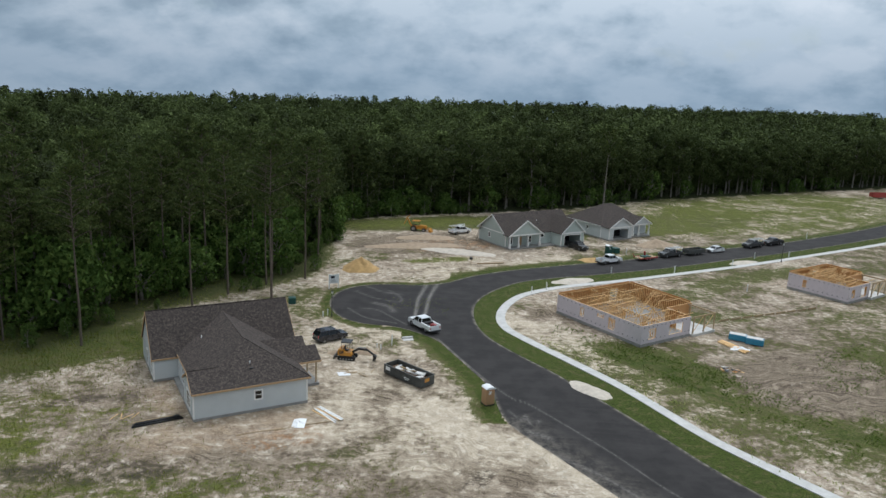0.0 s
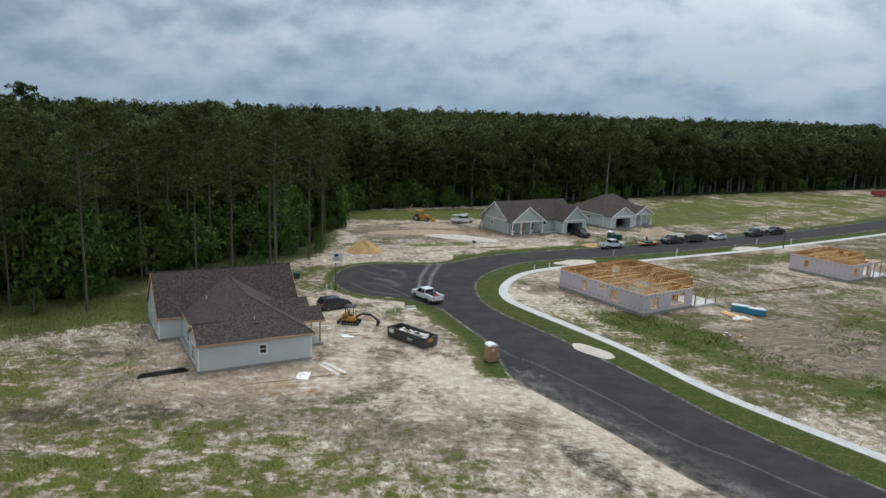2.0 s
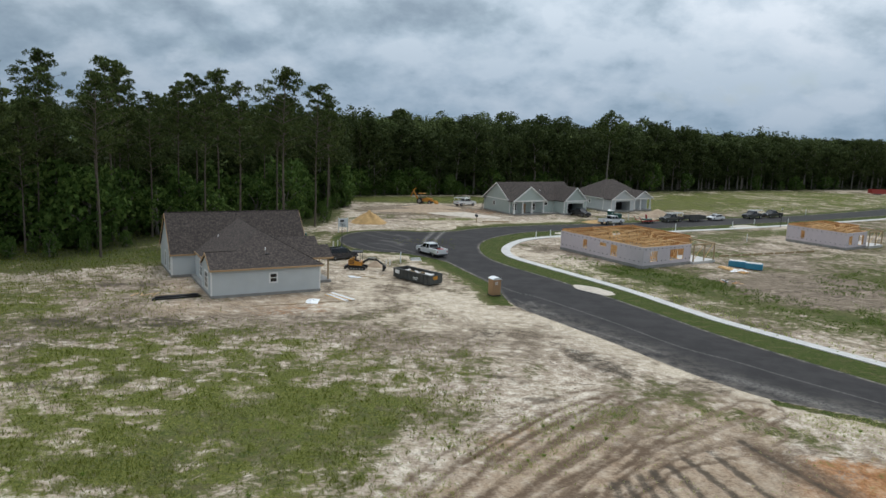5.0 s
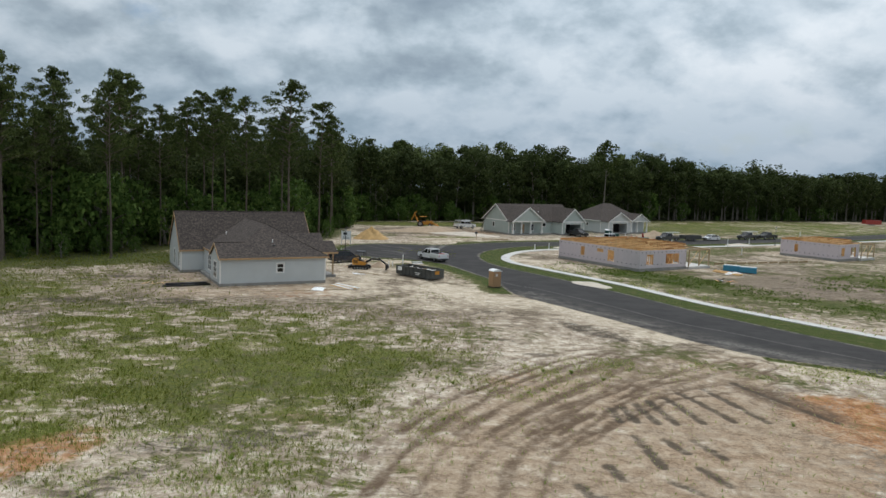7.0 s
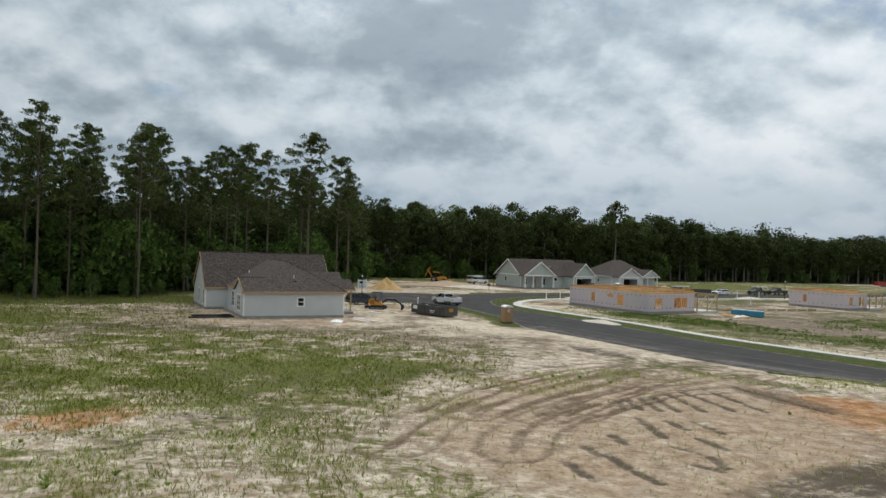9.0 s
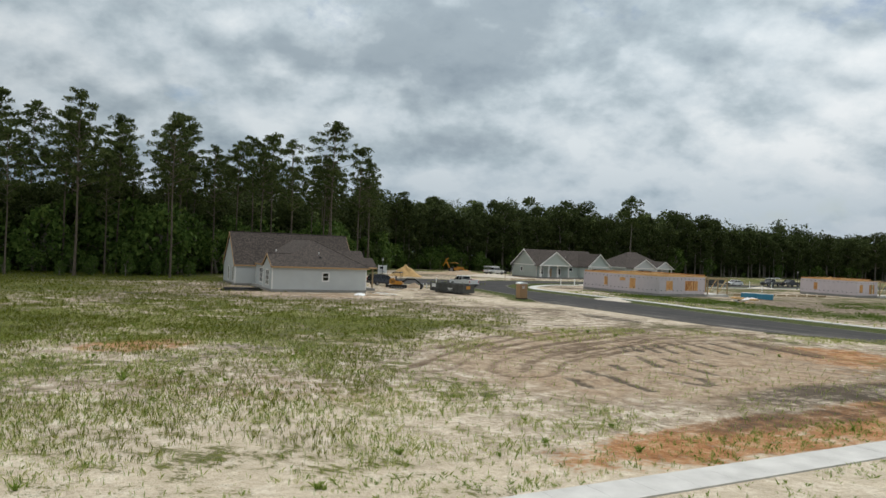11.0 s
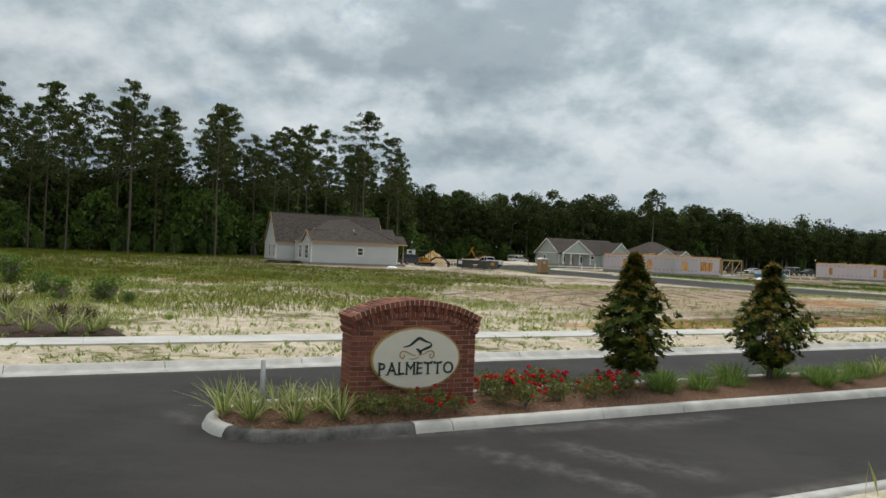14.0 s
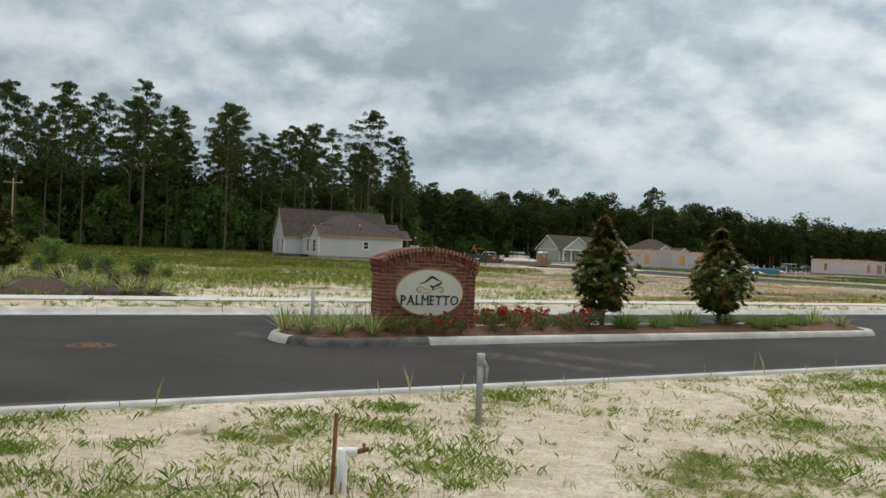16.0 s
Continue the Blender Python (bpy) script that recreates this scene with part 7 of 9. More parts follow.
    for ch_, me, left_x, w in glyphs:
        o = shared_part("letter", me, T, Matrix.Translation((at - left_x * squeeze, -D / 2 - 0.066, base_z)) @ Matrix.Rotation(radians(90), 4, "X") @ Matrix.Diagonal((squeeze, 1, 1, 1)))
        bm = bmesh.new()
        for table, z in ((feet, -0.002), (heads, cap_h - 0.004)):
            for fx in table[ch_]:
                c, hw = at + w * squeeze * fx, (0.030 if table is feet else 0.022)
                box(bm, (c - hw, -D / 2 - 0.074, base_z + z - 0.006), (c + hw, -D / 2 - 0.058, base_z + z + 0.006))
        if len(bm.verts):
            part("serif", bm, M_SIGNGREEN, T)
        else:
            bm.free()
        at += w * squeeze + gap_w * squeeze
    # emblem: a dark sweeping stroke shape above two gold scrolls, as plain shapes
    y = -D / 2 - 0.068

    def stroke(name, pts, w0, w1, mat, label=""):
        line = smooth_line(pts, 8)
        bm = bmesh.new()
        d = np.gradient(line, axis=0)
        d /= np.linalg.norm(d, axis=1)[:, None]
        k = np.linspace(0, 1, len(line))
        wd = w0 + (w1 - w0) * np.sin(math.pi * k)
        nn = np.stack([-d[:, 1], d[:, 0]], 1) * wd[:, None] / 2
        ring = [(p[0], y, oz + p[1]) for p in line + nn] + [(p[0], y, oz + p[1]) for p in (line - nn)[::-1]]
        extrude_poly(bm, ring, (0, 0.02, 0))
        return part(name, bm, mat, T, label)
    stroke("emblem_stroke", [(-0.26, 0.20), (-0.14, 0.23), (-0.06, 0.29), (0.02, 0.345), (0.08, 0.33), (0.16, 0.29), (0.24, 0.265)], 0.012, 0.05, M_SIGNGREEN, "dark green emblem stroke")
    stroke("emblem_stroke", [(0.24, 0.265), (0.25, 0.22), (0.18, 0.18), (0.10, 0.15), (0.05, 0.11)], 0.012, 0.045, M_SIGNGREEN)
    stroke("emblem_stroke", [(-0.02, 0.17), (0.03, 0.14), (0.06, 0.10), (0.05, 0.06)], 0.012, 0.05, M_SIGNGREEN)
    for sx in (-1, 1):
        stroke("scroll", [(0.02 * sx, 0.055), (0.13 * sx, 0.09), (0.22 * sx, 0.13), (0.29 * sx, 0.12), (0.31 * sx, 0.05), (0.26 * sx, 0.01), (0.23 * sx, 0.05), (0.26 * sx, 0.075)], 0.008, 0.022, M_GOLD, "gold scroll")
    stroke("scroll", [(-0.16, 0.0), (-0.05, 0.0), (0.03, 0.03)], 0.006, 0.016, M_GOLD)
    return T


entrance_sign()


# ---- planting on the median ----
def blades(rng, n, length, width, spread, droop=0.7, base_r=0.08):
    """Strap leaves rising from a crown and arching over, each a strip of three quads."""
    V, F = [], []
    for i in range(n):
        a = rng.uniform(0, 2 * math.pi)
        L, w = length * rng.uniform(0.6, 1.1), width * rng.uniform(0.7, 1.2)
        lean = spread * rng.uniform(0.15, 1.0)
        bx, by = math.cos(a) * base_r * rng.uniform(0, 1), math.sin(a) * base_r * rng.uniform(0, 1)
        b = len(V)
        for j in range(4):
            t = j / 3
            out = lean * L * (t + droop * t * t * 0.5)
            z = L * t * math.sqrt(max(0.05, 1 - min(0.9, lean * 0.6))) * (1 - droop * 0.35 * t * lean)
            ww = w * (1 - t) ** 0.6 * 0.5 + 0.002
            cx, cy = bx + math.cos(a) * out, by + math.sin(a) * out
            V += [(cx - math.sin(a) * ww, cy + math.cos(a) * ww, z), (cx + math.sin(a) * ww, cy - math.cos(a) * ww, z)]
        for j in range(3):
            F.append((b + 2 * j, b + 2 * j + 1, b + 2 * j + 3, b + 2 * j + 2))
    return np.array(V), np.array(F)


def flax_plant(seed):
    rng = np.random.default_rng(seed)
    T = thing("flax_plant", "striped yellow-green strap-leaved flax clump in mulch", "plant", group="flax clumps")
    V, F = blades(rng, 46, 0.68, 0.03, 0.85, 1.1, 0.1)
    raw_mesh("leaves", V, F, M_FLAX, T)
    return T


def turf_clump(seed):
    rng = np.random.default_rng(seed)
    T = thing("lily_turf", "soft green grassy clump in mulch", "plant", group="grassy clumps in the median")
    V, F = blades(rng, 240, 0.42, 0.014, 0.95, 1.0, 0.26)
    raw_mesh("tuft", V, F, M_LIRIOPE, T)
    return T


def rose_bush(seed, blooms):
    rng = np.random.default_rng(seed)
    T = thing("rose_bush", "low rose bush with clusters of red flowers", "rose bush", group="rose bushes on the median")
    bm = bmesh.new()
    ends = []
    for i in range(11):
        a, r, h = rng.uniform(0, 6.28), rng.uniform(0.15, 0.5), rng.uniform(0.3, 0.62)
        e = Vector((math.cos(a) * r, math.sin(a) * r, h))
        add_limb(bm, [Vector((0, 0, 0)), Vector((e.x * 0.4, e.y * 0.4, h * 0.55)), e], 0.010, 0.005, 4)
        ends.append(e)
    part("branching_stem", bm, M_BARK_OAK, T)
    v, f = leaf_cloud(rng, [(e.x * 0.85, e.y * 0.85, e.z * 0.75, 0.2, 0.2) for e in ends] + [(0, 0, 0.25, 0.35, 0.22)], 620, 0.038, 0.3, 0.8)
    raw_mesh("leaves", v, f, M_ROSE_LEAF, T)
    for i in range(blooms):
        e = ends[int(rng.integers(len(ends)))]
        c = (e.x * 1.02 + rng.normal() * 0.07, e.y * 1.02 + rng.normal() * 0.07, e.z + rng.uniform(-0.03, 0.08))
        v, f = leaf_cloud(rng, [(*c, 0.06, 0.045)], 40, 0.03, 0.4, 0.6, 0.85)
        raw_mesh("bloom", v, f, M_ROSE, T)
    return T


def magnolia(seed, height, width):
    """A young conical magnolia: glossy dark leaves in rosettes, rusty at the tips, with a few white flowers."""
    rng = np.random.default_rng(seed)
    T = thing("magnolia_tree", "young conical magnolia, glossy dark leaves with rusty new growth", "tree", group="magnolias on the median")
    bm = bmesh.new()
    tube(bm, (0, 0, -0.2), (0, 0, height * 0.9), 0.05, 0.012, 7)
    tube(bm, (0.04, 0.02, -0.2), (0.12, 0.06, height * 0.4), 0.035, 0.012, 6)
    V, F, V2, F2 = [], [], [], []

    def rosette(c, d, n, L, VV, FF):
        d = d.normalized()
        s = d.orthogonal().normalized()
        w = d.cross(s)
        for i in range(n):
            a = 2 * math.pi * i / n + rng.uniform(-0.3, 0.3)
            out = (s * math.cos(a) + w * math.sin(a))
            tip = (out * rng.uniform(0.6, 1.0) + d * rng.uniform(0.15, 0.8)).normalized()
            l = L * rng.uniform(0.7, 1.15)
            lat = tip.cross(d)
            lat = lat.normalized() * l * 0.2 if lat.length > 1e-3 else s * l * 0.2
            sag = Vector((0, 0, -0.1 * l))
            b = len(VV)
            VV += [c[:], (c + tip * l * 0.45 + lat)[:], (c + tip * l + sag)[:], (c + tip * l * 0.45 - lat)[:]]
            FF.append((b, b + 1, b + 2, b + 3))
    for i in range(430):
        u = rng.uniform(0, 1) ** 0.9
        h = height * (0.16 + 0.80 * u)
        lobes = 1 + 0.16 * math.sin(9 * u + seed) + 0.14 * math.sin(3 * i * 2.39996 + 5 * u)
        prof = width * 0.52 * float(np.interp(u, (0, 0.1, 0.24, 0.45, 0.7, 0.88, 1.0), (0.50, 0.82, 0.98, 0.80, 0.46, 0.20, 0.05))) * lobes
        a = i * 2.39996
        r = prof * rng.uniform(0.45, 1.05)
        c = Vector((math.cos(a) * r, math.sin(a) * r, h))
        d = Vector((math.cos(a), math.sin(a), 0.9 + 1.2 * u))
        if i % 3 == 0:
            add_limb(bm, [Vector((0, 0, max(0.2, h - r * 0.6))), c], 0.012, 0.005, 4)
        rosette(c, d, 9, 0.17, V, F)
        rosette(c * 0.72 + Vector((0, 0, h * 0.28 - 0.05)), d, 7, 0.17, V, F)
        if r > prof * 0.7 and rng.random() < 0.22 + 0.65 * u * u:
            rosette(c + d.normalized() * 0.05, d, 6, 0.15, V2, F2)
    part("trunk", bm, M_BARK_OAK, T, "slim grey trunk")
    raw_mesh("leaves", V, F, M_MAG, T)
    raw_mesh("new_leaves", V2, F2, M_MAG_NEW, T)
    for i in range(2):
        a, u = rng.uniform(3.6, 5.6), rng.uniform(0.15, 0.75)
        r = width * 0.5 * (1 - u) ** 0.72
        v, f = leaf_cloud(rng, [(math.cos(a) * r, math.sin(a) * r, height * (0.1 + 0.85 * u), 0.05, 0.045)], 16, 0.045, 0.3, 0.4, 0.8)
        raw_mesh("flower", v, f, M_TRIM, T)
    return T


def on_bed(s, n, ang=0.0, scale=1.0):
    x, y, _ = bl(s, n)
    return pose(x, y, 0.19, 0, 0, ang) @ Matrix.Diagonal((scale, scale, scale, 1))


def plant_median():
    rng = np.random.default_rng(8)
    kinds = [flax_plant(71), flax_plant(72), flax_plant(73)]
    spots = [(-11.9, -12.3), (-11.6, -12.8), (-11.55, -11.9), (-11.1, -12.35), (-11.0, -13.05), (-10.75, -11.9), (-10.5, -12.6), (-10.3, -13.1), (-10.1, -12.1)]
    for i, (s, n) in enumerate(spots):
        m = on_bed(s, n, rng.uniform(0, 360), rng.uniform(0.8, 1.1))
        if i < 3:
            kinds[i].matrix_world = m
        else:
            copy_thing(kinds[i % 3], m)
    for j, (s, n) in enumerate(((4.3, -12.2), (4.6, -12.8), (4.9, -12.0), (3.8, -12.5))):
        copy_thing(kinds[j % 3], on_bed(s, n, rng.uniform(0, 360), 0.85))
    roses = [rose_bush(81, 7), rose_bush(82, 3), rose_bush(83, 10), rose_bush(84, 0)]
    spots = [(-9.7, -13.1, 3), (-9.2, -13.15, 1), (-8.75, -13.2, 0), (-8.3, -13.15, 0), (-7.3, -12.8, 2), (-6.9, -13.1, 0), (-6.5, -12.3, 2), (-6.1, -12.9, 1), (-5.7, -12.4, 2), (-5.3, -13.0, 0), (-5.1, -12.3, 1),
             (-4.7, -12.8, 2), (-4.5, -12.2, 0), (-9.9, -12.9, 3), (-7.1, -12.2, 1), (-5.9, -11.9, 0), (-7.0, -11.7, 3)]
    placed = set()
    for s, n, k in spots:
        m = on_bed(s, n, rng.uniform(0, 360), rng.uniform(0.85, 1.12) * (0.72 if s < -8.2 else 1.0))
        if k in placed:
            copy_thing(roses[k], m)
        else:
            roses[k].matrix_world = m
            placed.add(k)
    magnolia(91, 2.85, 1.75).matrix_world = pose(3.25, -12.40, 0.16)
    magnolia(92, 2.75, 1.8).matrix_world = pose(6.70, -10.20, 0.16)
    turf = [turf_clump(95), turf_clump(96)]
    spots = [(-3.3, -12.6), (-2.9, -12.0), (-2.3, -12.7), (-1.8, -12.2), (-2.5, -11.8), (-1.3, -12.6), (-0.8, -12.1), (1.6, -12.3), (2.1, -12.7), (2.6, -12.0), (3.1, -12.5), (0.9, -11.9), (3.6, -12.0), (1.2, -12.9)]
    for i, (s, n) in enumerate(spots):
        m = on_bed(s, n, rng.uniform(0, 360), rng.uniform(0.85, 1.25))
        if i < 2:
            turf[i].matrix_world = m
        else:
            copy_thing(turf[i % 2], m)
    # the bed across the boulevard
    poly = [(-9.9, -7.75), (-10.6, -6.9), (-12.4, -5.0), (-13.7, -4.1), (-16.1, -2.7), (-18.2, -1.8), (-23.0, -2.5), (-27.0, -7.0), (-27.5, -13.5), (-24.0, -16.0), (-19.0, -13.1), (-14.0, -10.1)]
    bm = bmesh.new()
    line = smooth_line(poly + poly[:1], 5)
    c = line.mean(0)
    rings = [[bm.verts.new((c[0] + (p[0] - c[0]) * k, c[1] + (p[1] - c[1]) * k, h)) for p in line[:-1]] for k, h in ((1.0, -0.05), (0.97, 0.06), (0.85, 0.13), (0.45, 0.17), (0.02, 0.18))]
    for a, b in zip(rings[:-1], rings[1:]):
        for i in range(len(a)):
            bm.faces.new([a[i], a[(i + 1) % len(a)], b[(i + 1) % len(a)], b[i]])
    ob = link_mesh("mulch_bed", bm, M_MULCH_DARK, None, "dark brown mulch bed beside the boulevard sidewalk", "structure", True)
    tagged(ob, category="mulch")
    far = [(-12.5, -8.55), (-11.6, -8.3), (-11.0, -7.9), (-13.3, -6.5), (-11.1, -7.2), (-13.8, -7.7), (-16.0, -4.7), (-14.9, -4.9), (-15.2, -9.4), (-16.6, -7.4), (-17.6, -5.4), (-18.6, -8.2), (-14.6, -6.2), (-12.2, -6.6)]
    for i, (x, y) in enumerate(far):
        copy_thing(kinds[i % 3], pose(x, y, 0.12, 0, 0, rng.uniform(0, 360)) @ Matrix.Diagonal((1.1, 1.1, 1.1, 1)))
    dark = thing("burgundy_shrub", "low spiky burgundy-brown tuft in dark mulch", "shrub", group="burgundy shrubs")
    V, F = blades(np.random.default_rng(101), 260, 0.62, 0.022, 0.95, 0.5, 0.2)
    raw_mesh("leaves", V, F, M_BURGUNDY, dark)
    for i, (x, y) in enumerate([(-14.1, -4.7), (-12.6, -5.6), (-17.3, -2.9), (-19.6, -4.2)]):
        m = pose(x, y, 0.1, 0, 0, 40 * i)
        if i:
            copy_thing(dark, m)
        else:
            dark.matrix_world = m
    # tall leafy weeds behind the bed
    bush = broad_tree(103, 0.95, 1.25, 800, M_LIRIOPE, 0.08, 0.06, "weed_bush", "round leafy green weed clump standing in sand", "weed clumps behind the mulch bed")
    for i, (x, y, k) in enumerate([(-18.5, 2.3, 1.1), (-16.9, 2.8, 1.0), (-20.9, 4.5, 1.0), (-25.6, 8.9, 1.5), (-15.4, 2.2, 0.5), (-22.4, 3.0, 0.8)]):
        m = place(x, y, 70 * i, k)
        if i:
            copy_thing(bush, m)
        else:
            bush.matrix_world = m
    magnolia(93, 2.9, 1.9).matrix_world = pose(-21.6, -0.6, 0.05)


plant_median()

# ---- vehicles and machines ----
def loft(bm, prof, half, tuck=0.0, zref=0.0, mi=0):
    """A body from a side profile (x, z), half as wide as given and drawn in above zref."""
    w = lambda z: half - tuck * max(0.0, z - zref)
    a = [bm.verts.new((x, -w(z), z)) for x, z in prof]
    b = [bm.verts.new((x, w(z), z)) for x, z in prof]
    bm.faces.new(a).material_index = mi
    bm.faces.new(list(reversed(b))).material_index = mi
    for i in range(len(prof)):
        j = (i + 1) % len(prof)
        bm.faces.new([b[i], b[j], a[j], a[i]]).material_index = mi
    bmesh.ops.recalc_face_normals(bm, faces=bm.faces)


def wheel(parent, x, y, r, w=0.24):
    root_bm = bmesh.new()
    s = 1 if y > 0 else -1
    n = 18
    prof = [(r * 0.62, -w / 2), (r * 0.93, -w / 2), (r, -w * 0.3), (r, w * 0.3), (r * 0.93, w / 2), (r * 0.62, w / 2)]
    rings = [[root_bm.verts.new((x + math.cos(2 * math.pi * i / n) * rr, y + o, r + math.sin(2 * math.pi * i / n) * rr)) for i in range(n)] for rr, o in prof]
    for k in range(len(prof)):
        p, q = rings[k], rings[(k + 1) % len(prof)]
        for i in range(n):
            root_bm.faces.new([p[i], p[(i + 1) % n], q[(i + 1) % n], q[i]])
    t = part("wheel", root_bm, M_RUBBER, parent, "black tyre")
    bm = bmesh.new()
    tube(bm, (x, y + s * w * 0.36, r), (x, y - s * w * 0.3, r), r * 0.63, r * 0.63, 14)
    tube(bm, (x, y + s * w * 0.46, r), (x, y + s * w * 0.3, r), r * 0.16, r * 0.3, 8)
    part("rim", bm, M_RIM, t, "grey metal rim")


def glasshouse(parent, pts, half, tuck, zref, paint):
    """Cab: dark glass all round, a painted roof and pillars."""
    bm = bmesh.new()
    loft(bm, pts, half, tuck, zref)
    part("glazing", bm, M_GLASS, parent, "dark tinted windows")
    top = max(z for _, z in pts)
    xs = [x for x, z in pts if z > top - 0.12]
    ht = half - tuck * (top - zref)
    bm = bmesh.new()
    rbox(bm, (min(xs) - 0.04, -ht - 0.01, top - 0.05), (max(xs) + 0.04, ht + 0.01, top + 0.05), 0.05)
    part("roof", bm, paint, parent)
    low = [p for p in pts if p[1] <= zref + 0.02]
    for x0, x1 in ((min(p[0] for p in low), min(xs)), (max(p[0] for p in low), max(xs)), ((min(xs) + max(xs)) / 2, (min(xs) + max(xs)) / 2)):
        for s in (-1, 1):
            bm = bmesh.new()
            beam(bm, (x0, s * (half - 0.01), zref), (x1, s * (ht - 0.0), top), 0.07, 0.07)
            part("pillar", bm, paint, parent)


def lights_and_bumpers(T, front, rear, half, zf, zr, plate=True):
    for s in (-1, 1):
        bm = bmesh.new()
        rbox(bm, (front - 0.12, s * (half - 0.22) - 0.17, zf - 0.09), (front + 0.015, s * (half - 0.22) + 0.17, zf + 0.09), 0.03)
        part("headlight", bm, M_LAMPLENS, T, "clear headlight")
        bm = bmesh.new()
        rbox(bm, (rear - 0.02, s * (half - 0.1) - 0.07, zr - 0.16), (rear + 0.1, s * (half - 0.1) + 0.08, zr + 0.16), 0.02)
        part("taillight", bm, M_REDLIGHT, T, "red tail light")
    for x, sg in ((front, 1), (rear, -1)):
        bm = bmesh.new()
        rbox(bm, (min(x - 0.08 * sg, x + 0.09 * sg), -half + 0.05, 0.38), (max(x - 0.08 * sg, x + 0.09 * sg), half - 0.05, 0.6), 0.05)
        part("bumper", bm, M_BLACK, T)
    bm = bmesh.new()
    box(bm, (front - 0.02, -half * 0.5, zf - 0.2), (front + 0.02, half * 0.5, zf + 0.08))
    part("grille", bm, M_BLACK, T)
    for s in (-1, 1):
        bm = bmesh.new()
        rbox(bm, (front - 1.75, s * (half + 0.1) - 0.09, zf + 0.22), (front - 1.6, s * (half + 0.1) + 0.09, zf + 0.4), 0.03)
        part("mirror", bm, M_BLACK, T)


def sedan(label, m, paint):
    T = thing("car", label, "car", m, "vehicles along the street")
    bm = bmesh.new()
    loft(bm, [(-2.3, 0.32), (-1.85, 0.25), (1.85, 0.25), (2.3, 0.34), (2.33, 0.6), (2.2, 0.78), (1.1, 0.93), (-1.5, 0.98), (-2.25, 0.95), (-2.36, 0.7)], 0.9, 0.08, 0.6)
    part("body", bm, paint, T)
    glasshouse(T, [(-2.0, 0.94), (1.15, 0.92), (0.35, 1.38), (-0.9, 1.42), (-1.5, 1.25)], 0.86, 0.35, 0.93, paint)
    for x in (-1.4, 1.4):
        for y in (-0.82, 0.82):
            wheel(T, x, y, 0.32, 0.2)
    lights_and_bumpers(T, 2.33, -2.34, 0.9, 0.66, 0.8)
    return T


def suv(label, m, paint):
    T = thing("car", label, "car", m, "vehicles along the street")
    bm = bmesh.new()
    loft(bm, [(-2.3, 0.4), (-1.9, 0.3), (1.9, 0.3), (2.32, 0.42), (2.36, 0.75), (2.2, 0.95), (1.1, 1.08), (-1.9, 1.12), (-2.36, 1.08), (-2.4, 0.75)], 0.95, 0.06, 0.7)
    part("body", bm, paint, T)
    glasshouse(T, [(-2.34, 1.08), (1.25, 1.06), (0.5, 1.66), (-0.8, 1.75), (-1.9, 1.68)], 0.93, 0.22, 1.08, paint)
    for x in (-1.42, 1.42):
        for y in (-0.86, 0.86):
            wheel(T, x, y, 0.37, 0.24)
    lights_and_bumpers(T, 2.36, -2.38, 0.95, 0.82, 1.0)
    return T


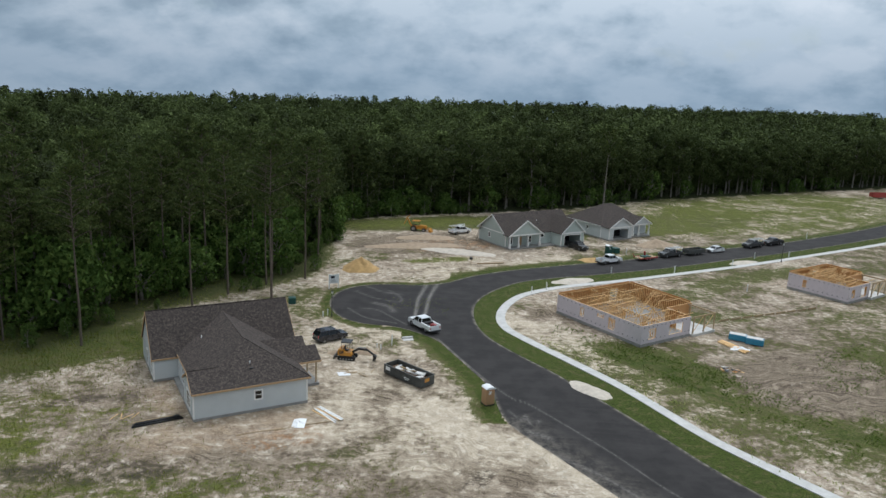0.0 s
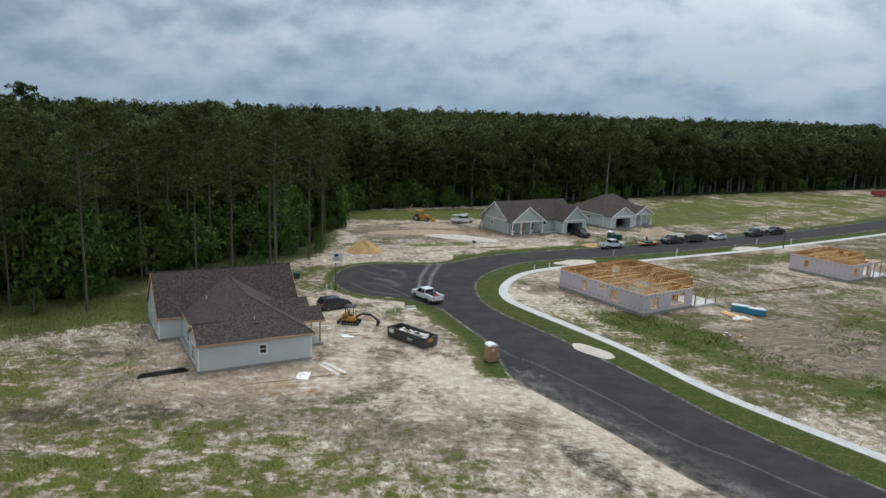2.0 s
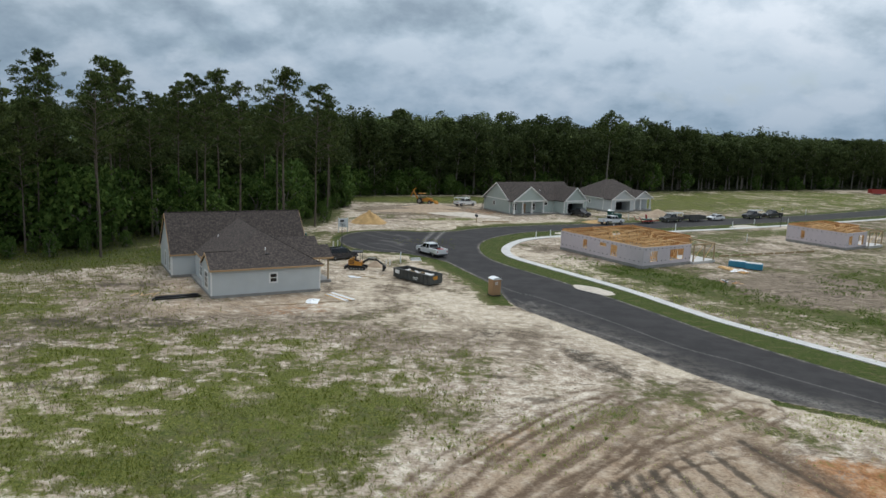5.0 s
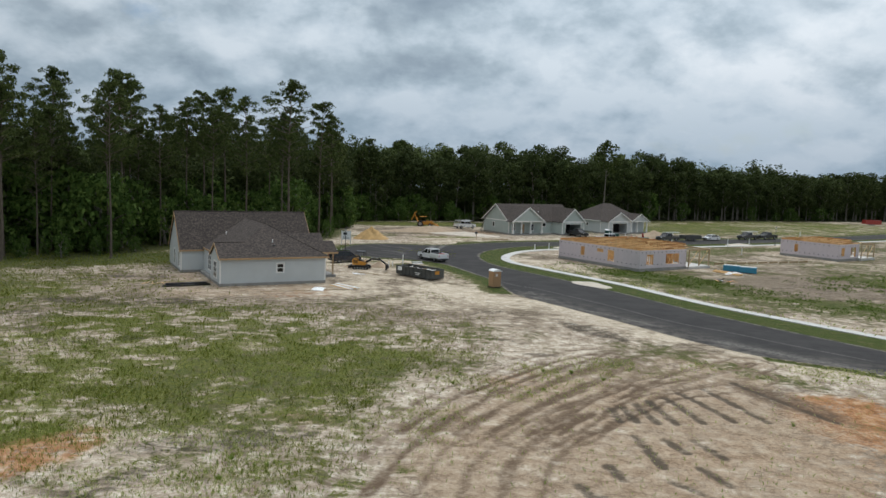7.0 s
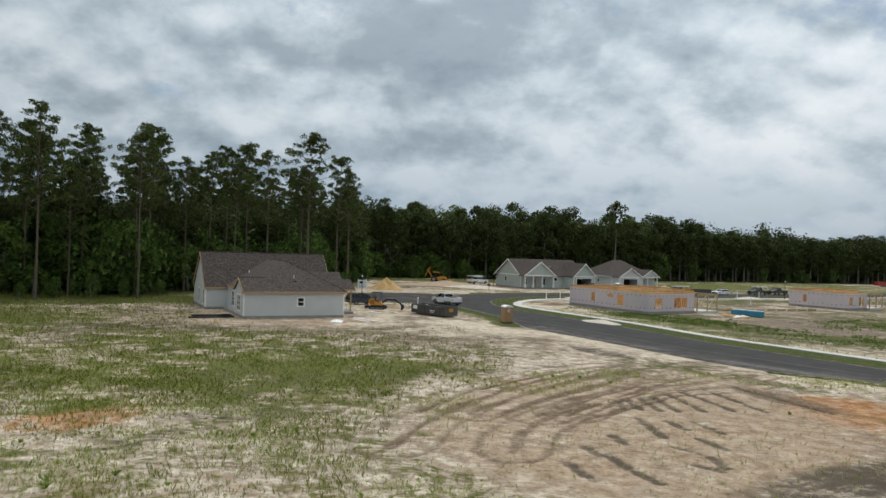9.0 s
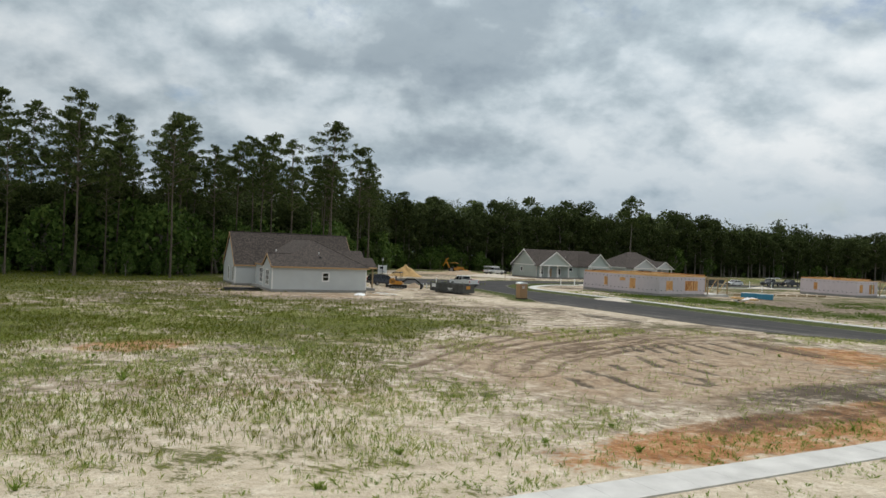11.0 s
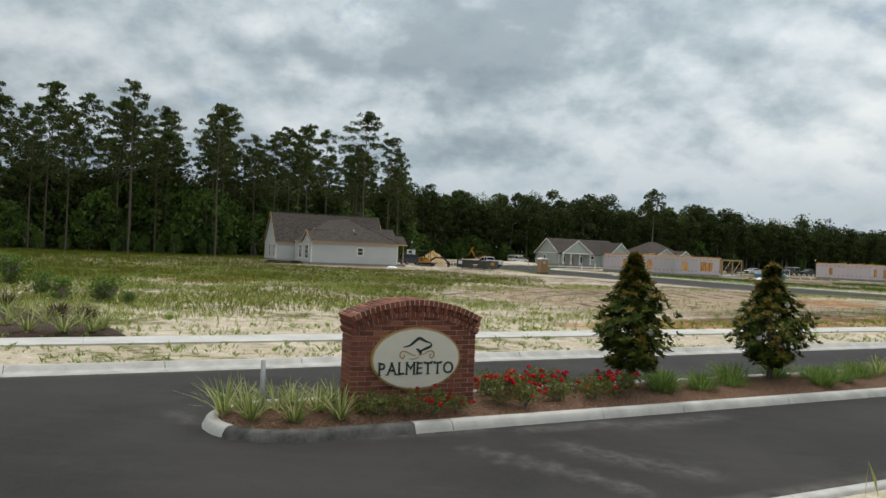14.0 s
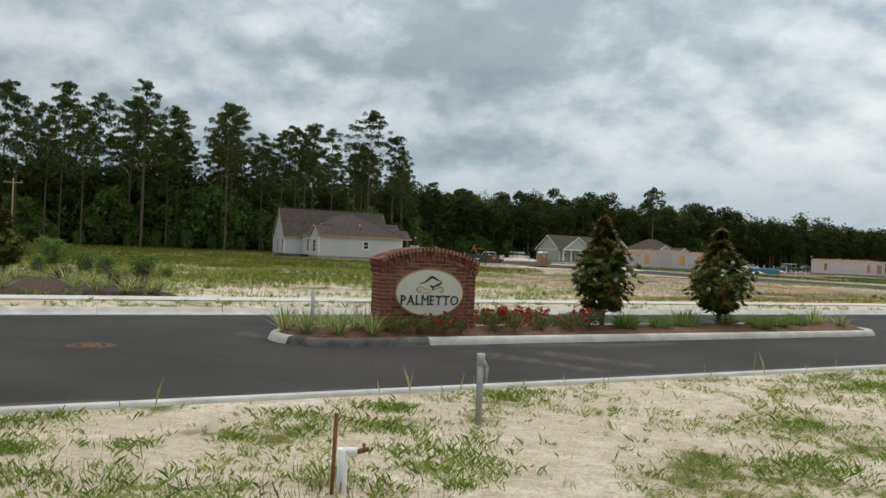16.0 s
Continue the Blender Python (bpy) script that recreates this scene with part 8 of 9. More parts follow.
def pickup(label, m, paint, bed="open", rack=False, cab=2.2):
    """A pickup; bed: open, or service with side lockers."""
    T = thing("pickup_truck", label, "truck", m, "vehicles along the street")
    bm = bmesh.new()
    loft(bm, [(-0.75, 0.45), (2.2, 0.45), (2.92, 0.5), (2.98, 0.85), (2.85, 1.12), (1.45, 1.2), (-0.75, 1.22)], 0.98, 0.05, 0.8)
    part("body", bm, paint, T)
    glasshouse(T, [(-0.7, 1.2), (1.55, 1.18), (0.85, 1.78), (-0.3, 1.86), (-0.6, 1.8)], 0.93, 0.25, 1.2, paint)
    w, top = (1.08, 1.35) if bed == "service" else (0.98, 1.2)
    bm = bmesh.new()
    box(bm, (-3.05, -w, 0.62), (-0.8, w, 0.74))
    part("bed_floor", bm, M_BLACK, T)
    for s in (-1, 1):
        bm = bmesh.new()
        d = 0.26 if bed == "service" else 0.1
        rbox(bm, (-3.05, min(s * w, s * (w - d)), 0.6), (-0.8, max(s * w, s * (w - d)), top), 0.03)
        sp = part("bed_side", bm, paint, T)
        if bed == "service":
            for k in range(3):
                bm = bmesh.new()
                x0 = -2.98 + k * 0.73
                box(bm, (x0, min(s * w, s * (w + 0.015)), 0.72 if k != 1 else 1.05), (x0 + 0.66, max(s * w, s * (w + 0.015)), top - 0.06))
                part("locker_door", bm, paint, sp)
    bm = bmesh.new()
    rbox(bm, (-3.1, -w + 0.02, 0.62), (-3.0, w - 0.02, top - 0.02), 0.02)
    part("tailgate", bm, paint, T)
    if bed == "service":
        bm = bmesh.new()
        box(bm, (-2.95, -0.8, 0.74), (-0.85, 0.8, 0.95))
        rbox(bm, (-1.5, -0.78, 0.95), (-0.88, 0.78, 1.42), 0.04)
        rbox(bm, (-2.2, 0.35, 0.95), (-1.6, 0.78, 1.3), 0.04)
        part("bed_load", bm, M_BLACK, T, "black tool boxes in the bed")
        bm = bmesh.new()
        rbox(bm, (-2.75, -0.55, 0.95), (-2.3, -0.05, 1.38), 0.08)
        rbox(bm, (-2.2, -0.6, 0.95), (-1.85, 0.2, 1.34), 0.08)
        part("fuel_can", bm, M_RED_PAINT, T, "red fuel cans in the bed")
    if rack:
        bm = bmesh.new()
        for x in (-2.9, -0.9, 0.7):
            for s in (-1, 1):
                tube(bm, (x, s * 0.85, 1.2), (x, s * 0.75, 2.05), 0.03, 0.03, 6)
            tube(bm, (x, -0.75, 2.05), (x, 0.75, 2.05), 0.03, 0.03, 6)
        for s in (-1, 1):
            tube(bm, (-3.2, s * 0.72, 2.08), (1.6, s * 0.72, 2.08), 0.03, 0.03, 6)
        part("ladder_rack", bm, M_WHITE_PLASTIC, T, "white ladder rack")
        bm = bmesh.new()
        for s in (0.1, 0.5):
            beam(bm, (-3.0, s, 2.14), (1.9, s, 2.14), 0.05, 0.09)
        for k in range(14):
            tube(bm, (-2.9 + k * 0.36, 0.1, 2.14), (-2.9 + k * 0.36, 0.5, 2.14), 0.018, 0.018, 5)
        part("ladder", bm, M_WHITE_PLASTIC, T)
    for x in (-1.95, 1.95):
        for y in (-0.88, 0.88):
            wheel(T, x, y, 0.42, 0.28)
    lights_and_bumpers(T, 2.95, -3.1, 0.98, 0.92, 1.0)
    return T


def roll_off_bin():
    T = thing("roll_off_dumpster", "weathered dark grey open roll-off dumpster half full of rubbish", "dumpster", frame_at(-4.75, 87.4, -42.0))
    L, W, H, z = 6.7, 2.35, 1.35, 0.18
    for s in (-1, 1):
        bm = bmesh.new()
        box(bm, (-L / 2, s * W / 2 - 0.03, z), (L / 2, s * W / 2 + 0.03, H))
        sd = part("side_panel", bm, M_BIN, T)
        for k in range(9):
            bm = bmesh.new()
            x = -L / 2 + 0.35 + k * 0.75
            box(bm, (x - 0.05, s * W / 2 + (0.03 if s > 0 else -0.11), z), (x + 0.05, s * W / 2 + (0.11 if s > 0 else -0.03), H - 0.08))
            part("rib", bm, M_BIN, sd)
        bm = bmesh.new()
        rbox(bm, (-L / 2, s * W / 2 - 0.08, H - 0.08), (L / 2, s * W / 2 + 0.08, H + 0.06), 0.02)
        part("top_rail", bm, M_BIN, T)
    bm = bmesh.new()
    box(bm, (-L / 2, -W / 2, z), (L / 2, W / 2, z + 0.08))
    part("floor_plate", bm, M_BIN_IN, T)
    for x, nm in ((-L / 2, "front_wall"), (L / 2, "tail_door")):
        bm = bmesh.new()
        box(bm, (x - 0.04, -W / 2, z), (x + 0.04, W / 2, H))
        part(nm, bm, M_BIN, T)
    bm = bmesh.new()
    box(bm, (-L / 2 + 0.05, -W / 2 + 0.05, z + 0.1), (L / 2 - 0.05, W / 2 - 0.05, z + 0.55))
    part("rubbish_bed", bm, M_BIN_IN, T, "brown rubbish")
    bm = bmesh.new()
    box(bm, (L / 2 + 0.05, -0.55, 0.75), (L / 2 + 0.07, 0.25, 1.2))
    part("warning_plate", bm, M_YELLOW, T, "small yellow plate")
    for i, (x0, zz) in enumerate(((-2.9, 0.75), (0.4, 0.7))):
        bm = bmesh.new()
        box(bm, (x0, -W / 2 - 0.13, zz), (x0 + (0.8 if i == 0 else 1.0), -W / 2 - 0.115, zz + (0.5 if i == 0 else 0.1)))
        if i:
            box(bm, (x0 + 0.1, -W / 2 - 0.13, zz - 0.2), (x0 + 0.8, -W / 2 - 0.115, zz - 0.12))
        part("marking", bm, M_WHITE_PLASTIC, T, "worn white marking bars")
    for x in (-2.4, 2.4):
        for s in (-1, 1):
            bm = bmesh.new()
            tube(bm, (x, s * 0.9 - 0.12, 0.1), (x, s * 0.9 + 0.12, 0.1), 0.1, 0.1, 10)
            part("roller", bm, M_STEEL, T)
    rng = random.Random(3)
    for i in range(12):
        bm = bmesh.new()
        x, y = rng.uniform(-2.6, 2.2), rng.uniform(-0.75, 0.75)
        m = pose(x, y, z + 0.6 + rng.uniform(0, 0.25), rng.uniform(-25, 25), rng.uniform(-25, 25), rng.uniform(0, 180))
        rbox(bm, (-rng.uniform(0.3, 0.7), -rng.uniform(0.2, 0.5), -0.06), (0.5, 0.35, 0.08), 0.03, m)
        part("rubbish", bm, M_PAPER if i % 3 else M_TREATED, T, "white board scraps and bags")
    return T


def privy(name_label, m, mat, group=""):
    T = thing("portable_toilet", name_label, "toilet", m, group)
    bm = bmesh.new()
    rbox(bm, (-0.58, -0.58, 0.12), (0.58, 0.58, 2.05), 0.05)
    part("cabin", bm, mat, T)
    bm = bmesh.new()
    n = 12
    pts = [(-0.62, -0.62, 2.05), (0.62, -0.62, 2.05)] + [(0.62 - 1.24 * i / n, -0.62, 2.1 + 0.22 * math.sin(math.pi * i / n) ** 0.7) for i in range(n + 1)]
    extrude_poly(bm, pts, (0, 1.24, 0))
    part("roof", bm, M_WHITE_PLASTIC, T, "domed pale roof")
    bm = bmesh.new()
    box(bm, (-0.62, -0.62, 0), (0.62, 0.62, 0.12))
    part("skid", bm, M_BLACK, T)
    bm = bmesh.new()
    box(bm, (-0.4, -0.605, 0.22), (0.4, -0.58, 1.9))
    d = part("door", bm, mat, T)
    bm = bmesh.new()
    for k in range(4):
        box(bm, (-0.28, -0.62, 1.45 + 0.1 * k), (0.1, -0.606, 1.5 + 0.1 * k))
    part("notice", bm, M_WHITE_PLASTIC, d, "white notice bars")
    bm = bmesh.new()
    for k in range(5):
        box(bm, (0.581, -0.4, 1.5 + 0.08 * k), (0.6, 0.4, 1.54 + 0.08 * k))
    part("vent_louvre", bm, M_BLACK, T)
    return T


def mini_excavator():
    T = thing("excavator", "small yellow-orange tracked excavator with black boom and open canopy", "excavator", frame_at(-13.4, 93.4, -6.0))
    for s in (-1, 1):
        bm = bmesh.new()
        prof = []
        for k in range(9):
            a = math.pi / 2 + math.pi * k / 8
            prof.append((-0.95 + 0.27 * math.cos(a), 0.28 + 0.27 * math.sin(a)))
        for k in range(9):
            a = -math.pi / 2 + math.pi * k / 8
            prof.append((0.95 + 0.27 * math.cos(a), 0.28 + 0.27 * math.sin(a)))
        extrude_poly(bm, [(x, s * 0.72 - 0.17, z) for x, z in prof], (0, 0.34, 0))
        tr = part("track", bm, M_RUBBER, T, "black rubber track")
        for k in range(5):
            bm = bmesh.new()
            x = -0.8 + 0.4 * k
            tube(bm, (x, s * 0.72 - 0.19, 0.2), (x, s * 0.72 + 0.19, 0.2), 0.11, 0.11, 8)
            part("track_roller", bm, M_STEEL, tr)
    bm = bmesh.new()
    box(bm, (-0.7, -0.5, 0.3), (0.7, 0.5, 0.6))
    part("undercarriage", bm, M_BLACK, T)
    bm = bmesh.new()
    box(bm, (-1.75, -0.95, 0.08), (-1.62, 0.95, 0.5))
    beam(bm, (-1.65, 0.45, 0.3), (-0.6, 0.4, 0.4), 0.1, 0.12)
    beam(bm, (-1.65, -0.45, 0.3), (-0.6, -0.4, 0.4), 0.1, 0.12)
    part("dozer_blade", bm, M_BLACK, T)
    bm = bmesh.new()
    loft(bm, [(-1.2, 0.72), (-1.05, 0.62), (0.65, 0.62), (0.75, 0.8), (0.55, 1.12), (-0.3, 1.15), (-0.55, 1.55), (-1.1, 1.5), (-1.25, 1.2)], 0.78, 0.1, 1.0)
    part("upper_body", bm, M_YELLOW, T, "yellow-orange engine housing")
    bm = bmesh.new()
    for k in range(3):
        box(bm, (-1.05, -0.80, 0.85 + 0.18 * k), (-0.4, -0.785, 0.94 + 0.18 * k))
    part("side_grille", bm, M_BLACK, T)
    for x, y in ((-0.75, -0.62), (-0.75, 0.62), (0.45, -0.62), (0.45, 0.62)):
        bm = bmesh.new()
        beam(bm, (x, y, 1.1), (x * 0.92, y, 2.45), 0.06, 0.06)
        part("cab_post", bm, M_BLACK, T)
    bm = bmesh.new()
    rbox(bm, (-0.85, -0.72, 2.42), (0.55, 0.72, 2.55), 0.05)
    part("cab_roof", bm, M_BLACK, T)
    bm = bmesh.new()
    rbox(bm, (-0.35, -0.28, 1.15), (0.15, 0.28, 1.3), 0.05)
    rbox(bm, (-0.42, -0.26, 1.28), (-0.28, 0.26, 1.9), 0.05)
    part("seat", bm, M_BLACK, T, "dark seat")
    bm = bmesh.new()
    beam(bm, (0.6, 0.0, 0.95), (1.45, 0.0, 1.5), 0.22, 0.28)
    beam(bm, (1.45, 0.0, 1.5), (2.65, 0.0, 1.45), 0.2, 0.24)
    part("boom", bm, M_BLACK, T)
    bm = bmesh.new()
    beam(bm, (2.45, 0.0, 1.62), (3.7, 0.0, 0.75), 0.17, 0.22)
    part("stick", bm, M_BLACK, T)
    bm = bmesh.new()
    beam(bm, (1.3, 0.0, 1.68), (2.45, 0.0, 1.74), 0.09, 0.09)
    part("hydraulic_ram", bm, M_STEEL, T)
    bm = bmesh.new()
    loft(bm, [(3.5, 0.9), (3.85, 0.8), (4.0, 0.45), (3.8, 0.1), (3.5, 0.03), (3.55, 0.38)], 0.3)
    part("bucket", bm, M_BLACK, T)
    return T


def backhoe():
    T = thing("backhoe_loader", "weathered orange backhoe loader with its arm raised", "backhoe", frame_at(-8.3, 181.0, -10.0))
    bm = bmesh.new()
    loft(bm, [(-1.6, 0.6), (2.0, 0.6), (2.2, 0.9), (2.1, 1.5), (0.6, 1.6), (-0.2, 1.3), (-1.6, 1.2)], 0.6)
    part("body", bm, M_YELLOW, T)
    for x, y, r in ((-1.0, -0.95, 0.75), (-1.0, 0.95, 0.75), (1.6, -0.85, 0.48), (1.6, 0.85, 0.48)):
        wheel(T, x, y, r, 0.4)
    for x, y in ((-1.2, -0.6), (-1.2, 0.6), (0.3, -0.6), (0.3, 0.6)):
        bm = bmesh.new()
        beam(bm, (x, y, 1.2), (x, y, 2.6), 0.07, 0.07)
        part("cab_post", bm, M_BLACK, T)
    bm = bmesh.new()
    rbox(bm, (-1.4, -0.8, 2.58), (0.5, 0.8, 2.7), 0.05)
    part("cab_roof", bm, M_YELLOW, T)
    bm = bmesh.new()
    beam(bm, (-1.6, 0, 1.0), (-2.9, 0, 3.3), 0.25, 0.3)
    beam(bm, (-2.9, 0, 3.3), (-2.2, 0, 3.9), 0.2, 0.25)
    beam(bm, (-2.7, 0.1, 3.5), (-3.6, 0.1, 1.6), 0.18, 0.2)
    part("backhoe_arm", bm, M_YELLOW, T)
    bm = bmesh.new()
    loft(bm, [(2.9, 0.1), (3.7, 0.1), (3.5, 0.4), (3.1, 0.9), (2.9, 0.9)], 1.05)
    beam(bm, (1.2, -0.7, 1.4), (3.0, -0.7, 0.6), 0.15, 0.2)
    beam(bm, (1.2, 0.7, 1.4), (3.0, 0.7, 0.6), 0.15, 0.2)
    part("front_bucket", bm, M_YELLOW, T)
    return T


def flat_trailer(label, m, mat, L=5.2, sides=0.0):
    T = thing("trailer", label, "trailer", m, "vehicles along the street")
    bm = bmesh.new()
    box(bm, (-L / 2, -1.05, 0.55), (L / 2, 1.05, 0.68))
    part("deck", bm, M_TREATED if sides == 0 else M_BIN_IN, T)
    for s in (-1, 1):
        bm = bmesh.new()
        box(bm, (-L / 2, s * 1.05 - 0.06, 0.45), (L / 2, s * 1.05 + 0.06, 0.72 + sides))
        part("side_rail", bm, mat, T)
        wheel(T, -0.45, s * 0.95, 0.34, 0.2)
        wheel(T, 0.45, s * 0.95, 0.34, 0.2)
    if sides:
        for x in (-L / 2, L / 2):
            bm = bmesh.new()
            box(bm, (x - 0.05, -1.05, 0.6), (x + 0.05, 1.05, 0.72 + sides))
            part("end_panel", bm, mat, T)
    else:
        for s in (-1, 1):
            bm = bmesh.new()
            beam(bm, (-L / 2, s * 0.8, 0.66), (-L / 2 - 0.7, s * 0.8, 1.5), 0.1, 0.1)
            part("ramp", bm, mat, T)
        bm = bmesh.new()
        rbox(bm, (-1.2, -0.7, 0.68), (1.0, 0.7, 0.95), 0.05)
        part("load", bm, M_TEAL, T, "green load")
        bm = bmesh.new()
        beam(bm, (0.2, 0.4, 0.7), (-0.2, 0.3, 1.9), 0.3, 0.3)
        part("upright", bm, mat, T)
    bm = bmesh.new()
    beam(bm, (L / 2, 0, 0.55), (L / 2 + 1.2, 0, 0.5), 0.1, 0.12)
    part("drawbar", bm, mat, T)
    return T


pickup("white utility pickup with side lockers and red cans in bed", frame_at(-3.7, 107.3, 126.0, 0.0), M_WHITE_PAINT, "service", False)
suv("dark blue sport utility car parked on sand", frame_at(-16.9, 100.3, 38.0, 0.0), M_NAVY_PAINT)
roll_off_bin()
privy("tan portable toilet with a pale domed roof", frame_at(5.1, 81.2, 28.0), M_TAN)
mini_excavator()
pickup("white pickup truck parked at the road's edge", frame_at(34.7, 156.4, 31.0, 0.03), M_WHITE_PAINT)
flat_trailer("low red flatbed trailer with a green load", frame_at(43.9, 161.4, 31.0, 0.03), M_RED_PAINT)
pickup("dark grey pickup towing a tipper trailer", frame_at(50.6, 165.6, 211.0, 0.03), M_GREY_PAINT, "open", True)
flat_trailer("dark steel tipper trailer behind a pickup", frame_at(57.2, 169.4, 211.0, 0.03), M_BIN, 5.4, 0.65)
sedan("white sedan parked on the street", frame_at(63.6, 173.3, 211.0, 0.03), M_WHITE_PAINT)
pickup("dark grey pickup with white ladders on a rack", frame_at(75.6, 181.0, 211.0, 0.03), M_GREY_PAINT, "open", True)
pickup("black pickup truck parked on the street", frame_at(82.4, 185.3, 211.0, 0.03), M_BLACK_PAINT)
pickup("black pickup parked half inside an open garage", frame_at(29.8, 169.4, -60.0), M_BLACK_PAINT)
backhoe()
pickup("old white pickup parked by spoil heaps", frame_at(2.2, 180.6, 40.0), M_WHITE_PAINT, "open", True)
privy("green portable toilet with a pale roof", frame_at(36.2, 164.8, 33.0), M_TEAL)
flat_trailer("distant dark red trailer on bare ground", frame_at(166.0, 287.0, 10.0), M_RED_PAINT, 7.0, 1.4)

# ---- street furniture, heaps and building clutter ----
def lamp_post(x, y, h=4.3):
    T = thing("lamp_post", "slim black lamp post with a lantern head", "street lamp", frame_at(x, y, 0), "lamp posts")
    bm = bmesh.new()
    tube(bm, (0, 0, -0.1), (0, 0, 0.7), 0.11, 0.08, 10)
    tube(bm, (0, 0, 0.7), (0, 0, h - 0.5), 0.055, 0.045, 10)
    part("pole", bm, M_BLACK, T)
    bm = bmesh.new()
    tube(bm, (0, 0, h - 0.5), (0, 0, h - 0.12), 0.1, 0.17, 8)
    part("lantern", bm, M_LAMPLENS, T, "clear lantern glass")
    bm = bmesh.new()
    tube(bm, (0, 0, h - 0.12), (0, 0, h + 0.06), 0.2, 0.05, 8)
    tube(bm, (0, 0, h + 0.06), (0, 0, h + 0.16), 0.03, 0.02, 6)
    part("cap", bm, M_BLACK, T)
    return T


lamp_post(-18.4, 110.6)
lamp_post(76.2, 165.6, 4.5)


def notice_board():
    T = thing("notice_board", "white double-post notice board with blue and grey bars", "sign", frame_at(-20.7, 126.6, 25))
    for s in (-0.85, 0.85):
        bm = bmesh.new()
        box(bm, (s - 0.06, -0.06, -0.1), (s + 0.06, 0.06, 2.7))
        part("post", bm, M_WHITE_PLASTIC, T)
    bm = bmesh.new()
    box(bm, (-0.8, -0.03, 0.95), (0.8, 0.03, 2.55))
    b = part("board", bm, M_WHITE_PLASTIC, T)
    bm = bmesh.new()
    box(bm, (-0.55, -0.045, 1.85), (0.15, -0.03, 2.3))
    part("printed_bar", bm, M_NAVY_PAINT, b, "dark blue printed bar")
    for k in range(3):
        bm = bmesh.new()
        box(bm, (-0.6, -0.045, 1.15 + 0.2 * k), (0.6 - 0.2 * k, -0.03, 1.24 + 0.2 * k))
        part("printed_bar", bm, M_STEEL, b)


notice_board()


def stake(x, y, h=1.2, r=0.06, mat=None, cap=False):
    T = thing("marker_post", "plain white marker post in the sand", "post", frame_at(x, y, (x * 37) % 90), "marker posts")
    bm = bmesh.new()
    box(bm, (-r, -r, -0.2), (r, r, h))
    part("shaft", bm, mat or M_WHITE_PLASTIC, T)
    bm = bmesh.new()
    box(bm, (-r - 0.015, -r - 0.015, h), (r + 0.015, r + 0.015, h + 0.09), taper=0.03)
    part("cap", bm, mat or M_WHITE_PLASTIC, T)


for sx, sy, sh in ((-7.9, 99.2, 1.5), (15.2, 129.8, 1.2), (18.3, 133.0, 1.2), (47.2, 150.2, 1.5), (62.4, 158.6, 1.5), (58.0, 138.5, 1.4), (71.0, 168.0, 1.3), (96.0, 196.0, 1.5), (40.5, 159.0 + 6.5, 1.4), (33.5, 148.0, 1.2),
                   (80.5, 171.5, 1.3), (-9.3, 97.3, 0.7), (-9.9, 97.9, 0.6), (-19.2, 111.4, 0.9), (-19.8, 110.6, 0.8)):
    stake(sx, sy, sh)


def service_box(label, x, y, w, h, mat, ang=20):
    T = thing("service_box", label, "box", frame_at(x, y, ang), "service boxes")
    bm = bmesh.new()
    rbox(bm, (-w / 2, -w / 2, -0.1), (w / 2, w / 2, h), 0.05)
    part("cabinet", bm, mat, T)
    bm = bmesh.new()
    rbox(bm, (-w / 2 - 0.05, -w / 2 - 0.05, h), (w / 2 + 0.05, w / 2 + 0.05, h + 0.08), 0.03)
    part("lid", bm, mat, T)


service_box("dark green electrical service box on grass", -26.0, 116.5, 1.1, 1.0, M_TEAL)
service_box("dark green wheeled refuse bin", 38.4, 167.2, 1.4, 1.1, M_TEAL)


def mailbox(x, y):
    T = thing("mailbox", "small dark mailbox on a post", "mailbox", frame_at(x, y, 30))
    bm = bmesh.new()
    box(bm, (-0.05, -0.05, -0.2), (0.05, 0.05, 1.3))
    part("post", bm, M_TREATED, T)
    bm = bmesh.new()
    pts = [(-0.25, -0.2, 1.3), (0.25, -0.2, 1.3)] + [(0.25 * math.cos(math.pi * k / 8), -0.2, 1.55 + 0.25 * math.sin(math.pi * k / 8)) for k in range(9)]
    extrude_poly(bm, pts, (0, 0.5, 0))
    part("case", bm, M_BLACK, T)


mailbox(4.4, 148.2)


def heap(name, label, x, y, rx, ry, h, mat, seed=0, ang=0, rough=0.22):
    """A loose heap: a mound with an uneven foot and a lumpy surface."""
    n, rings = 40, 12
    V = [(0, 0, h)]
    for j in range(1, rings + 1):
        t = j / rings
        for i in range(n):
            a = 2 * math.pi * i / n
            px, py = math.cos(a), math.sin(a)
            wob = 1 + 0.25 * (float(field(np.array([px * 2 + seed * 7.1]), np.array([py * 2]), 1.0, seed, 3)[0]) - 0.5) * 2
            z = h * (1 - t) ** 1.1 * (1 + rough * (float(field(np.array([px * t * 5 + seed]), np.array([py * t * 5]), 1.0, seed + 3, 3)[0]) - 0.5) * 2)
            V.append((px * rx * t * wob, py * ry * t * wob, z - (0.1 if j == rings else 0)))
    F = []
    for i in range(n):
        F.append((0, 1 + i, 1 + (i + 1) % n, 1 + (i + 1) % n))
    me_f = [f[:3] for f in F]
    quads = []
    for j in range(rings - 1):
        for i in range(n):
            a = 1 + j * n
            quads.append((a + i, a + n + i, a + n + (i + 1) % n, a + (i + 1) % n))
    me = bpy.data.meshes.new(name)
    me.from_pydata([Vector(v) for v in V], [], me_f + quads)
    me.materials.append(mat)
    me.polygons.foreach_set("use_smooth", [True] * len(me.polygons))
    ob = new(name, me)
    ob.matrix_world = frame_at(x, y, ang)
    return tagged(ob, label, "heap", group="heaps of soil and sand")


